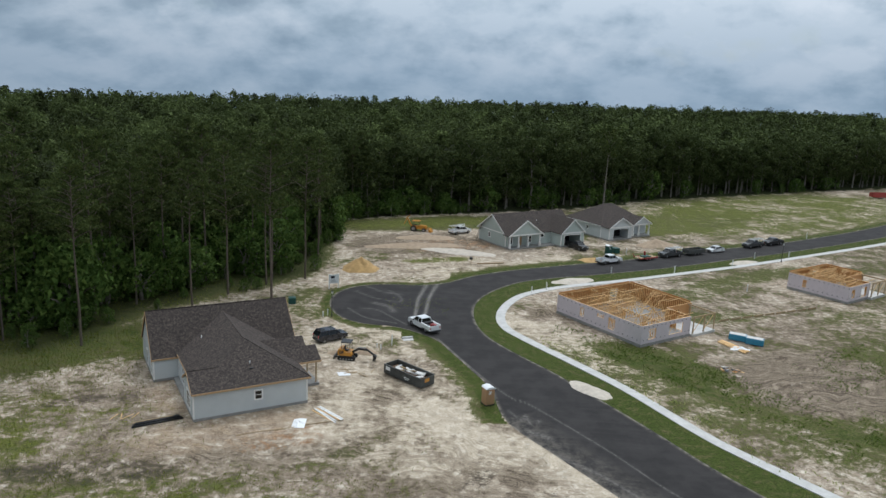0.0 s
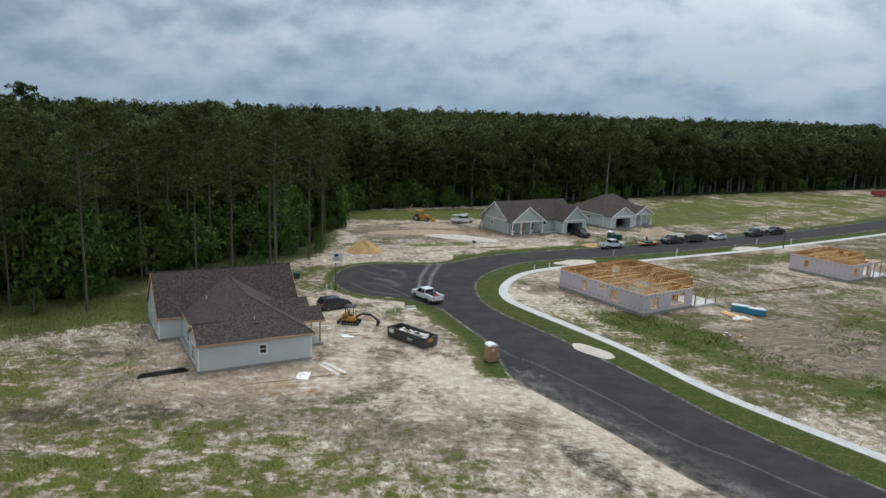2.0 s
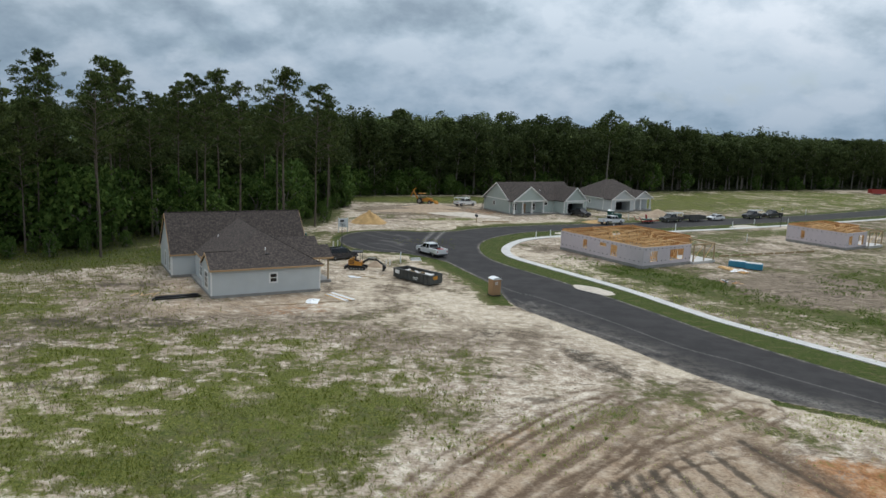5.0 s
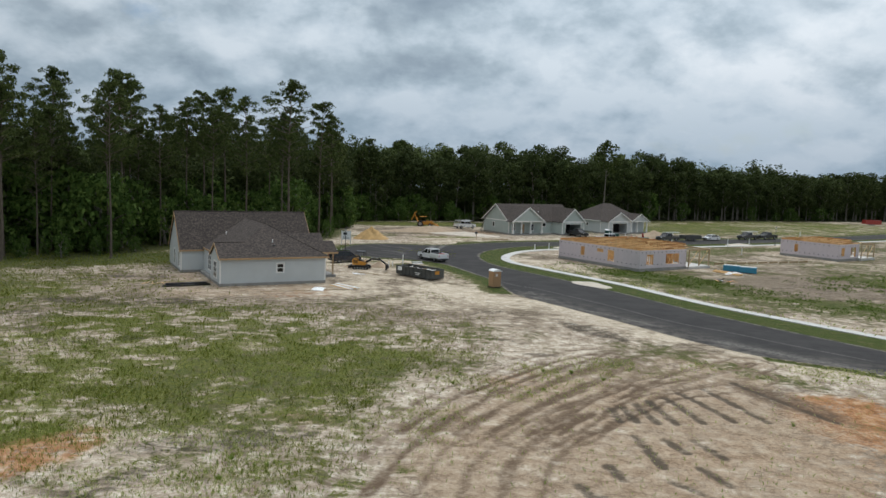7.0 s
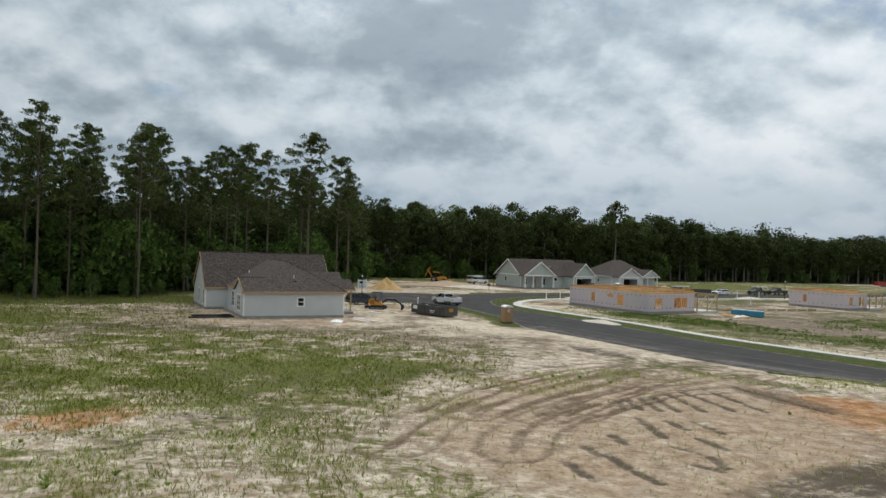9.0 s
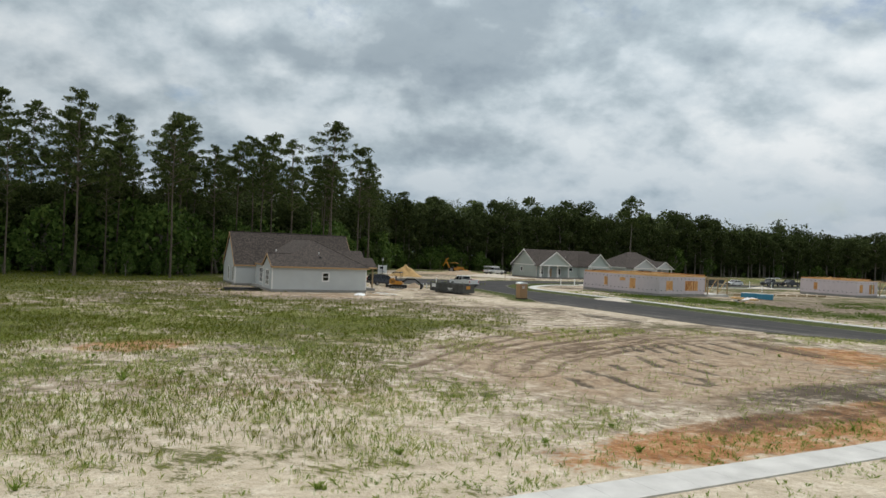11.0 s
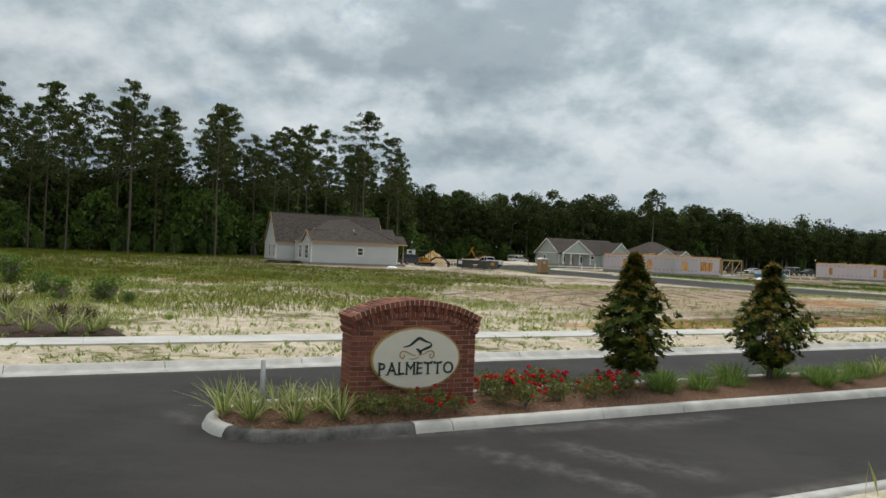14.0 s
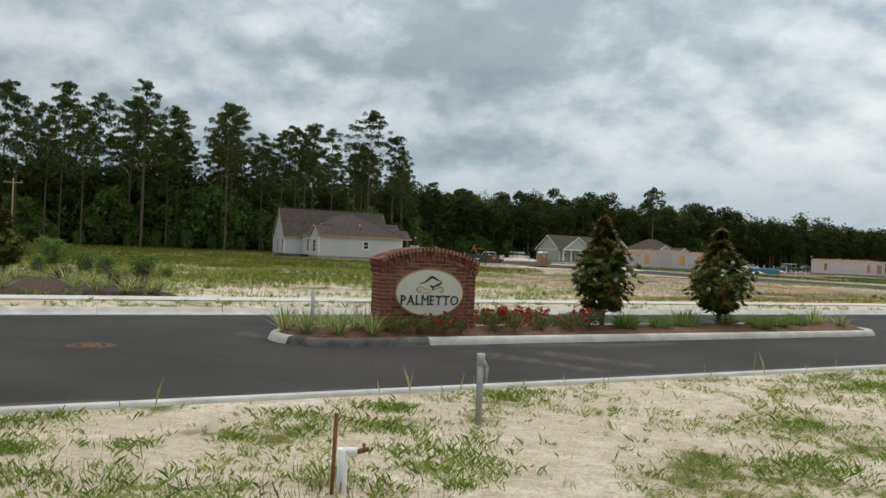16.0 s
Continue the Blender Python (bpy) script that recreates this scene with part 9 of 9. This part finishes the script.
heap("sand_mound", "heap of yellow builders' sand", -17.6, 141.0, 3.7, 3.4, 2.6, M_SANDPILE, 1)
heap("soil_mound", "long low heap of pinkish spoil", -8.0, 164.0, 12.0, 2.8, 0.9, M_SOIL, 2, 15)
heap("soil_mound", "low heap of pale spoil", 2.0, 160.0, 9.0, 2.6, 0.8, M_PALE_SOIL, 3, -10)
heap("soil_mound", "pinkish spoil heap by the backhoe", -6.0, 173.5, 8.0, 3.0, 0.9, M_SOIL, 4, 10)
heap("soil_mound", "brown soil heap beside the house", 50.5, 177.5, 5.5, 3.0, 1.7, M_SOIL, 5, 30)
heap("sand_mound", "spilled yellow sand by the parked pickup", 31.5, 158.5, 3.4, 2.2, 0.5, M_SANDPILE, 6, 30)
heap("sand_mound", "low pale sand heap across the sidewalk", 18.4, 86.6, 3.6, 1.7, 0.45, M_PALE_SOIL, 7, -50)
heap("sand_mound", "pale sand ramp over the sidewalk", 24.5, 139.6, 5.0, 2.3, 0.4, M_PALE_SOIL, 8, 30)
heap("sand_mound", "pale sand ramp over the far sidewalk", 66.5, 163.0, 4.5, 1.8, 0.4, M_PALE_SOIL, 9, 30)
heap("soil_mound", "brown soil dug by the excavator", -11.2, 95.9, 1.9, 1.3, 0.8, M_SOIL, 10)
heap("soil_mound", "brown soil beside the excavator", -14.8, 95.2, 1.8, 1.0, 0.5, M_SOIL, 11)


def board(label, x, y, L, w, t, ang, mat, z=0.03, tilt=0.0, name="board"):
    bm = bmesh.new()
    rbox(bm, (-L / 2, -w / 2, 0), (L / 2, w / 2, t), 0.006)
    ob = link_mesh(name, bm, mat)
    ob.matrix_world = pose(x, y, z, 0, tilt, ang)
    return tagged(ob, label, "board", group="loose building boards")


rb = random.Random(12)
for k in range(6):
    board("long white siding board lying on sand", -13.6 + 0.16 * k, 75.6 + 0.14 * k, 4.2 + rb.uniform(-0.4, 0.4), 0.16, 0.04, -45 + rb.uniform(-5, 5), M_WHITE_PLASTIC if k % 3 else M_STUD, 0.03 + 0.03 * k)
board("large white sheet lying on sand", -13.1, 87.9, 1.6, 1.2, 0.02, 20, M_WHITE_PLASTIC, 0.05, 3, "sheet")
for k in range(7):
    board("loose timber offcut on sand", -11.3 + rb.uniform(-1.8, 1.8), 88.6 + rb.uniform(-1.0, 1.0), rb.uniform(1.2, 3.2), 0.1, 0.04, rb.uniform(0, 180), M_TREATED)
for k in range(5):
    board("weathered board on the ground", -20.5 + 1.9 * k + rb.uniform(-0.4, 0.4), 70.8 + 0.9 * k, rb.uniform(2.0, 4.0), 0.09, 0.04, 28 + rb.uniform(-4, 4), M_TREATED)
for k in range(4):
    board("timber offcut beside the house", -36.0 + 0.7 * k, 73.2 + rb.uniform(-0.6, 0.6), 1.5, 0.09, 0.04, rb.uniform(60, 120), M_STUD)
board("brown beam lying by the mailbox", 8.6, 150.6, 6.0, 0.25, 0.2, 18, M_TREATED, 0.02)


def pipe_roll():
    T = thing("drain_pipe_bundle", "bundle of long black drain pipes lying on sand", "pipes", frame_at(-30.9, 72.2, 33.0))
    for k, (y, z) in enumerate(((-0.2, 0.12), (0.02, 0.14), (0.24, 0.12), (-0.08, 0.32), (0.14, 0.33))):
        bm = bmesh.new()
        tube(bm, (-2.7 + 0.12 * k, y, z), (2.6 - 0.1 * k, y, z), 0.11, 0.11, 9)
        part("pipe", bm, M_BLACK, T)
    bm = bmesh.new()
    beam(bm, (-2.6, 0.1, 0.47), (1.6, 0.05, 0.47), 0.09, 0.04)
    part("strap_board", bm, M_TREATED, T)


pipe_roll()


def crumpled(name, label, category, x, y, w, d, h, mat, seed, n=16):
    """A crumpled sheet lying on the ground."""
    gx, gy = np.meshgrid(np.linspace(-w / 2, w / 2, n), np.linspace(-d / 2, d / 2, n))
    px, py = gx.ravel(), gy.ravel()
    z = field(px + seed * 9, py, 0.5, seed, 3) * h * np.clip(1.25 - np.hypot(px / (w / 2), py / (d / 2)), 0.05, 1)
    px = px + (field(px, py + seed, 0.6, seed + 2, 2) - 0.5) * 0.4
    idx = (np.arange(n - 1)[:, None] * n + np.arange(n - 1)[None, :]).ravel()
    ob = raw_mesh(name, np.stack([px, py, z + 0.02], 1), np.stack([idx, idx + 1, idx + n + 1, idx + n], 1), mat)
    ob.matrix_world = frame_at(x, y, seed * 31)
    sol = ob.modifiers.new("thickness", "SOLIDIFY")
    sol.thickness = 0.01
    return tagged(ob, label, category)


crumpled("plastic_sheet", "crumpled clear plastic sheet on sand", "plastic sheet", -15.9, 73.6, 2.2, 1.4, 0.5, M_WHITE_PLASTIC, 3)
crumpled("plastic_sheet", "white plastic covering a timber stack", "plastic sheet", 44.0, 104.6, 2.8, 1.8, 0.9, M_WHITE_PLASTIC, 5)


def wrapped_stack(x, y, L, w, h, ang):
    T = thing("wrapped_stack", "timber stack wrapped in bright blue plastic", "stack", frame_at(x, y, ang), "wrapped stacks")
    bm = bmesh.new()
    rbox(bm, (-L / 2, -w / 2, 0.1), (L / 2, w / 2, h), 0.08)
    part("wrap", bm, M_BLUE_WRAP, T)
    bm = bmesh.new()
    box(bm, (-L / 2 + 0.1, -w / 2 + 0.08, h), (L / 2 - 0.15, w / 2 - 0.1, h + 0.05))
    part("top_boards", bm, M_PAPER, T)
    for s in (-0.6, 0.6):
        bm = bmesh.new()
        box(bm, (s * L / 2 - 0.06, -w / 2, 0.0), (s * L / 2 + 0.06, w / 2, 0.1))
        part("bearer", bm, M_TREATED, T)


wrapped_stack(45.2, 109.0, 2.6, 1.3, 1.0, -25)
wrapped_stack(47.2, 107.4, 2.6, 1.3, 1.0, -25)
for k in range(5):
    board("new orange framing timber in a stack", 42.9 + 0.2 * k, 105.2 + 0.15 * k, 5.2, 0.28, 0.14, -62, M_STUD, 0.05 + 0.07 * (k % 3))
for k in range(12):
    x, y = 39.0 + rb.gauss(0, 0.9), 95.8 + rb.gauss(0, 0.6)
    board("scrap of board on a rubbish heap", x, y, rb.uniform(0.5, 1.3), rb.uniform(0.2, 0.7), 0.03, rb.uniform(0, 180), (M_STUD, M_OSB, M_PAPER, M_BLACK)[k % 4], 0.05 + 0.05 * (k % 4), rb.uniform(-25, 25), "scrap")


def lumber_frames():
    """Stakes and form boards beyond the framed house."""
    for k in range(9):
        board("low form board staked in the sand", 46.5 + 3.0 * k * 0.8, 118.5 + 1.5 * k * 0.8, 2.4, 0.06, 0.3, 30, M_TREATED, 0.02)


lumber_frames()


def survey_stub(label, x, y, h, r, mat, extra=None):
    T = thing("standpipe", label, "pipe", frame_at(x, y, 0), "stub pipes")
    bm = bmesh.new()
    tube(bm, (0, 0, -0.2), (0, 0, h), r, r, 12)
    part("pipe", bm, mat, T)
    if extra:
        extra(T, h, r)
    return T


def conduit_top(T, h, r):
    bm = bmesh.new()
    tube(bm, (0, 0, h - 0.12), (0, 0, h + 0.01), r * 1.25, r * 1.2, 12)
    part("coupling", bm, M_STEEL, T)
    bm = bmesh.new()
    tube(bm, (0.02, 0, h - 0.05), (0.075, -0.02, h - 0.14), 0.022, 0.022, 8)
    tube(bm, (0.075, -0.02, h - 0.14), (0.07, -0.02, h - 0.32), 0.02, 0.012, 8)
    part("cable_end", bm, M_STEEL, T, "grey cable end hanging over")


survey_stub("grey conduit pipe standing in sandy grass", 0.69, -22.95, 0.80, 0.04, M_STEEL, conduit_top)
survey_stub("grey conduit stub in the planted median", -3.12, -16.35, 1.0, 0.04, M_STEEL)


def valve(T, h, r):
    bm = bmesh.new()
    tube(bm, (0, 0, h - 0.02), (0.12, 0, h - 0.02), 0.032, 0.032, 10)
    part("elbow", bm, M_WHITE_PLASTIC, T)
    bm = bmesh.new()
    tube(bm, (0.12, 0, h - 0.02), (0.21, 0.0, h + 0.01), 0.022, 0.018, 8)
    tube(bm, (0.17, 0.0, h - 0.01), (0.17, 0.0, h + 0.05), 0.014, 0.014, 6)
    part("tap", bm, M_RUST, T, "rusty brass tap")


survey_stub("white plastic standpipe with a rusty tap", -0.27, -25.6, 0.36, 0.042, M_WHITE_PLASTIC, valve)
rod = thing("rebar_stake", "rusty iron stake tied to the standpipe", "stake", frame_at(-0.33, -25.7, 0))
rbm = bmesh.new()
tube(rbm, (0.0, 0, -0.2), (0.02, 0, 0.66), 0.014, 0.018, 7)
part("rod", rbm, M_RUST, rod)


def manhole():
    T = thing("manhole_cover", "round rusty manhole cover in the asphalt", "manhole", frame_at(-6.3, -19.1, 0, 0.02))
    bm = bmesh.new()
    tube(bm, (0, 0, -0.02), (0, 0, 0.012), 0.42, 0.41, 28)
    part("ring", bm, M_MANHOLE, T)
    bm = bmesh.new()
    tube(bm, (0, 0, 0.0), (0, 0, 0.02), 0.33, 0.33, 28)
    lid = part("lid", bm, M_MANHOLE, T)
    for k in range(10):
        bm = bmesh.new()
        a = 2 * math.pi * k / 10
        rbox(bm, (-0.04, -0.015, 0.0), (0.04, 0.015, 0.03), 0.005, pose(math.cos(a) * 0.22, math.sin(a) * 0.22, 0, 0, 0, math.degrees(a)))
        part("stud", bm, M_MANHOLE, lid)


manhole()


def power_pole(x, y, h):
    T = thing("power_pole", "wooden power pole with a crossarm by the wood", "pole", frame_at(x, y, 20))
    bm = bmesh.new()
    tube(bm, (0, 0, -0.3), (0, 0, h), 0.12, 0.08, 9)
    part("pole", bm, M_TREATED, T)
    bm = bmesh.new()
    box(bm, (-1.2, -0.06, h - 0.6), (1.2, 0.06, h - 0.45))
    part("crossarm", bm, M_TREATED, T)
    for s in (-1.0, 0.0, 1.0):
        bm = bmesh.new()
        tube(bm, (s, 0, h - 0.45), (s, 0, h - 0.2), 0.05, 0.03, 7)
        part("insulator", bm, M_STEEL, T)


power_pole(-66.5, 61.7, 9.0)


def culvert(x, y, ang):
    T = thing("culvert_end", "small concrete culvert end in the turf", "culvert", frame_at(x, y, ang))
    bm = bmesh.new()
    box(bm, (-0.8, -0.15, -0.2), (0.8, 0.15, 0.3))
    box(bm, (-0.8, -0.9, -0.1), (0.8, -0.15, 0.05))
    part("headwall", bm, M_CONCRETE, T)


culvert(-5.9, 102.3, 20)


def ladder():
    T = thing("ladder", "dark grey extension ladder leaning on a pale house gable", "ladder", frame_at(12.6, 166.0, 33.0))
    foot, head = Vector((-1.5, 9.6, 0.0)), Vector((-0.12, 9.6, 4.1))
    for s in (-0.22, 0.22):
        bm = bmesh.new()
        beam(bm, foot + Vector((0, s, 0)), head + Vector((0, s, 0)), 0.05, 0.09)
        part("rail", bm, M_GREY_PAINT, T)
    for k in range(1, 15):
        p = foot.lerp(head, k / 15)
        bm = bmesh.new()
        tube(bm, p + Vector((0, -0.22, 0)), p + Vector((0, 0.22, 0)), 0.016, 0.016, 6)
        part("rung", bm, M_GREY_PAINT, T)


ladder()

# ---- grass and weeds: countless blades, in one mesh a band ----
def blade_field(name, label, x, y, length, width, mat, seed, z=None, lean=0.5, per=1):
    """Pointed blades at the given places of the plan."""
    rng = np.random.default_rng(seed)
    x, y, length = np.repeat(x, per), np.repeat(y, per), np.repeat(length, per)
    n = len(x)
    x = x + rng.normal(0, 0.035, n) * (per > 1)
    y = y + rng.normal(0, 0.035, n) * (per > 1)
    z = land_height(x, y) - 0.01 if z is None else np.full(n, z)
    a, L = rng.uniform(0, 2 * np.pi, n), length * rng.uniform(0.5, 1.2, n)
    o = rng.uniform(0.05, 1.0, n) * lean
    w = width * rng.uniform(0.6, 1.3, n)
    dx, dy = np.cos(a), np.sin(a)
    P = lambda t, s: np.stack([x + dx * o * L * t * t - dy * w * s, y + dy * o * L * t * t + dx * w * s, z + L * t * (1 - 0.35 * o * t)], 1)
    V = np.stack([P(0, -0.5), P(0, 0.5), P(0.55, 0.4), P(1.0, 0.0), P(0.55, -0.4)], 1).reshape(-1, 3)
    F = np.arange(5 * n).reshape(-1, 5)
    ob = raw_mesh(name, V, F, mat)
    return tagged(ob, label, "grass", kind="stuff")


def scatter(rng, n, x0, x1, y0, y1, keep):
    x, y = rng.uniform(x0, x1, n), rng.uniform(y0, y1, n)
    k = rng.uniform(0, 1, n) < keep(x, y)
    return x[k], y[k]


def bn(x, y):
    return x * BN[0] + y * BN[1]


def sow():
    rng = np.random.default_rng(4)
    off_road = lambda x, y: (bn(x, y) < -18.1).astype(float)
    clear_walk = lambda x, y: ((bn(x, y) > -6.5) & ((bn(x, y) < -2.95) | (bn(x, y) > -1.35))).astype(float)
    # sandy strip in front of the boulevard: spreading tufts
    patchy = lambda x, y: off_road(x, y) * np.clip((field(x, y, 0.75, 41, 5) - 0.45) * 4.5, 0.03, 0.85)
    x, y = scatter(rng, 72000, -12, 14, -28, -8, patchy)
    blade_field("grass_tufts", "green and straw-coloured grass tufts in pale sand", x, y, rng.uniform(0.03, 0.10, len(x)), 0.003, M_TUFT, 1, lean=1.0, per=6)
    # low mats where the tufts have run together
    mx, my = scatter(rng, 2600, -12, 14, -27, -9, lambda x, y: off_road(x, y) * np.clip((field(x, y, 1.1, 43, 4) - 0.50) * 3.0, 0.02, 0.6))
    spread = np.repeat(rng.uniform(0.07, 0.24, len(mx)), 60)
    x = np.repeat(mx, 60) + rng.normal(0, 1, 60 * len(mx)) * spread * 1.4
    y = np.repeat(my, 60) + rng.normal(0, 1, 60 * len(mx)) * spread
    k = bn(x, y) < -18.0
    blade_field("grass_tufts", "matted green grass patches in pale sand", x[k], y[k], rng.uniform(0.04, 0.13, k.sum()), 0.005, M_GRASS, 21, lean=1.0, per=3)
    x, y = scatter(rng, 1300, -16, 18, -30, -8, lambda x, y: off_road(x, y) * 0.8)
    blade_field("grass_tufts", "scattered taller grass stems in pale sand", x, y, rng.uniform(0.06, 0.17, len(x)), 0.004, M_WEED, 2, lean=0.7, per=6)
    # strip between kerb and sidewalk, and just behind it
    x, y = scatter(rng, 34000, -30, 40, -16, 24, lambda x, y: clear_walk(x, y) * ((bn(x, y) < 1.5)) * np.clip((field(x, y, 1.6, 51, 4) - 0.42) * 6, 0.03, 1))
    blade_field("grass_tufts", "weedy grass along the boulevard sidewalk", x, y, rng.uniform(0.06, 0.22, len(x)), 0.012, M_GRASS, 3, lean=0.9, per=5)
    # open field: upright weeds over sand, thicker further out
    def field_keep(x, y):
        track = np.clip(lobe(x, y, 16, 27, 17, 10, 32) * 2.2, 0, 0.93)
        clay = np.clip(lobe(x, y, 12, 8.5, 11, 2.4, 33) * 2, 0, 0.85)
        return (bn(x, y) > -1.2) * (1 - track) * (1 - clay) * np.clip((field(x, y, 3.2, 61, 4) - 0.40) * 4.0, 0.03, 1)
    x, y = scatter(rng, 90000, -36, 36, -10, 46, field_keep)
    blade_field("field_weeds", "sparse upright weeds over pale sand", x, y, rng.uniform(0.07, 0.26, len(x)), 0.009, M_WEED, 4, lean=0.7, per=5)
    x, y = scatter(rng, 42000, -28, 28, -12, 26, lambda x, y: field_keep(x, y) * 0.9 + 0.1 * (bn(x, y) > -1.2))
    blade_field("field_weeds", "thin yellow-green weed stems over pale sand", x, y, rng.uniform(0.10, 0.30, len(x)), 0.012, M_GRASS, 11, lean=0.45, per=3)
    x, y = scatter(rng, 260, -34, 34, -8, 44, field_keep)
    blade_field("field_weeds", "leafy green weeds dotted over the field", x, y, rng.uniform(0.12, 0.34, len(x)), 0.025, M_GRASS, 5, lean=0.9, per=30)
    x, y = scatter(rng, 24000, -46, -4, 0, 36, lambda x, y: (bn(x, y) > 1.0) * np.clip((field(x, y, 4, 67, 4) - 0.34) * 4.0, 0.1, 1) * (1 - inside(FOREST, x, y)))
    blade_field("field_weeds", "upright green weeds thickening towards the meadow", x, y, rng.uniform(0.14, 0.34, len(x)), 0.010, M_MEADOW, 15, lean=0.4, per=4)
    # rank weeds on the building lots across the street
    def lot_keep(x, y):
        k = np.maximum.reduce([lobe(x, y, 36, 89.5, 26, 4.0, -47), lobe(x, y, 29, 100, 14, 4, -44), 0.5 * lobe(x, y, 47, 78, 13, 7, -45), 0.8 * lobe(x, y, 60, 96, 9, 5, 20), 0.6 * lobe(x, y, 64, 104, 14, 4, 30)])
        return k * np.clip((field(x, y, 2.6, 91, 4) - 0.38) * 5, 0, 1)
    x, y = scatter(rng, 50000, 16, 80, 66, 116, lot_keep)
    blade_field("lot_weeds", "rank green weeds on the building lots", x, y, rng.uniform(0.12, 0.34, len(x)), 0.035, M_LOTWEED, 7, lean=0.9, per=3)
    x, y = scatter(rng, 9000, 14, 64, 34, 112, lambda x, y: np.clip(1.4 - np.abs(dist_to(WALK_OUT, x, y) - 2.6) / 2.0, 0, 1) * (dist_to(STREET_R, x, y) > 5.5) * (1 - inside(STREET_POLY, x, y)) * np.clip((field(x, y, 2.0, 93, 3) - 0.3) * 3, 0, 1))
    blade_field("lot_weeds", "pale seeding weeds beside the curving sidewalk", x, y, rng.uniform(0.15, 0.4, len(x)), 0.03, M_WEED, 8, lean=0.6, per=6)
    # the green meadow before the wood
    x, y = scatter(rng, 92000, -100, 4, 8, 100, lambda x, y: np.clip(1.5 * np.maximum.reduce([lobe(x, y, -28, 42, 31, 17, 16), lobe(x, y, -12, 38, 12, 8, 40), lobe(x, y, -70, 58, 36, 20, 18), lobe(x, y, -90, 60, 42, 24), lobe(x, y, -46, 25, 20, 16, 20), lobe(x, y, -50, 100, 34, 16, 36)]), 0, 1) *
                   np.clip((field(x, y, 2.0, 71, 4) - 0.40) * 4, 0.3, 0.9) * (wood_depth(x, y) < np.where(pine_side(x, y), OPEN_FLOOR, 0)))
    blade_field("meadow_grass", "green meadow grass before the wood", x, y, rng.uniform(0.16, 0.38, len(x)), 0.013, M_MEADOW, 6, lean=0.5, per=4)

    x, y = scatter(rng, 46000, -110, 0, 40, 130, lambda x, y: (wood_depth(x, y) < np.where(pine_side(x, y), OPEN_FLOOR, 0)) * np.clip(1 - lobe(x, y, -20, 80, 18, 13, 30) * 1.5, 0, 1) * np.clip((field(x, y, 5, 73, 3) - 0.3) * 3, 0.1, 1) * (dist_to(STREET_L, x, y) > 9))
    blade_field("meadow_grass", "thin tall meadow grass stems", x, y, rng.uniform(0.18, 0.42, len(x)), 0.014, M_MEADOW, 12, lean=0.35, per=3)

    # dry stalks and thin seed heads by the camera's end of the strip
    k = rng.integers(0, 5, 46)
    x = np.array([-0.9, -0.6, -0.28, 0.24, -1.4])[k] + rng.normal(0, 0.14, 46)
    y = np.array([-25.8, -25.75, -25.65, -25.5, -25.7])[k] + rng.normal(0, 0.12, 46)
    blade_field("dry_weeds", "dry brown weed stalks in pale sand", x, y, rng.uniform(0.08, 0.2, 46), 0.006, M_DRY, 13, lean=0.4, per=2)
    x, y = scatter(rng, 900, -12, 14, -26, -8, lambda x, y: np.clip(1 - np.abs(bn(x, y) + 18.5) / 0.9, 0, 1))
    blade_field("seed_stems", "thin pale grass seed stems along the asphalt edge", x, y, rng.uniform(0.2, 0.5, len(x)), 0.005, M_WEED, 14, lean=0.35, per=1)


sow()
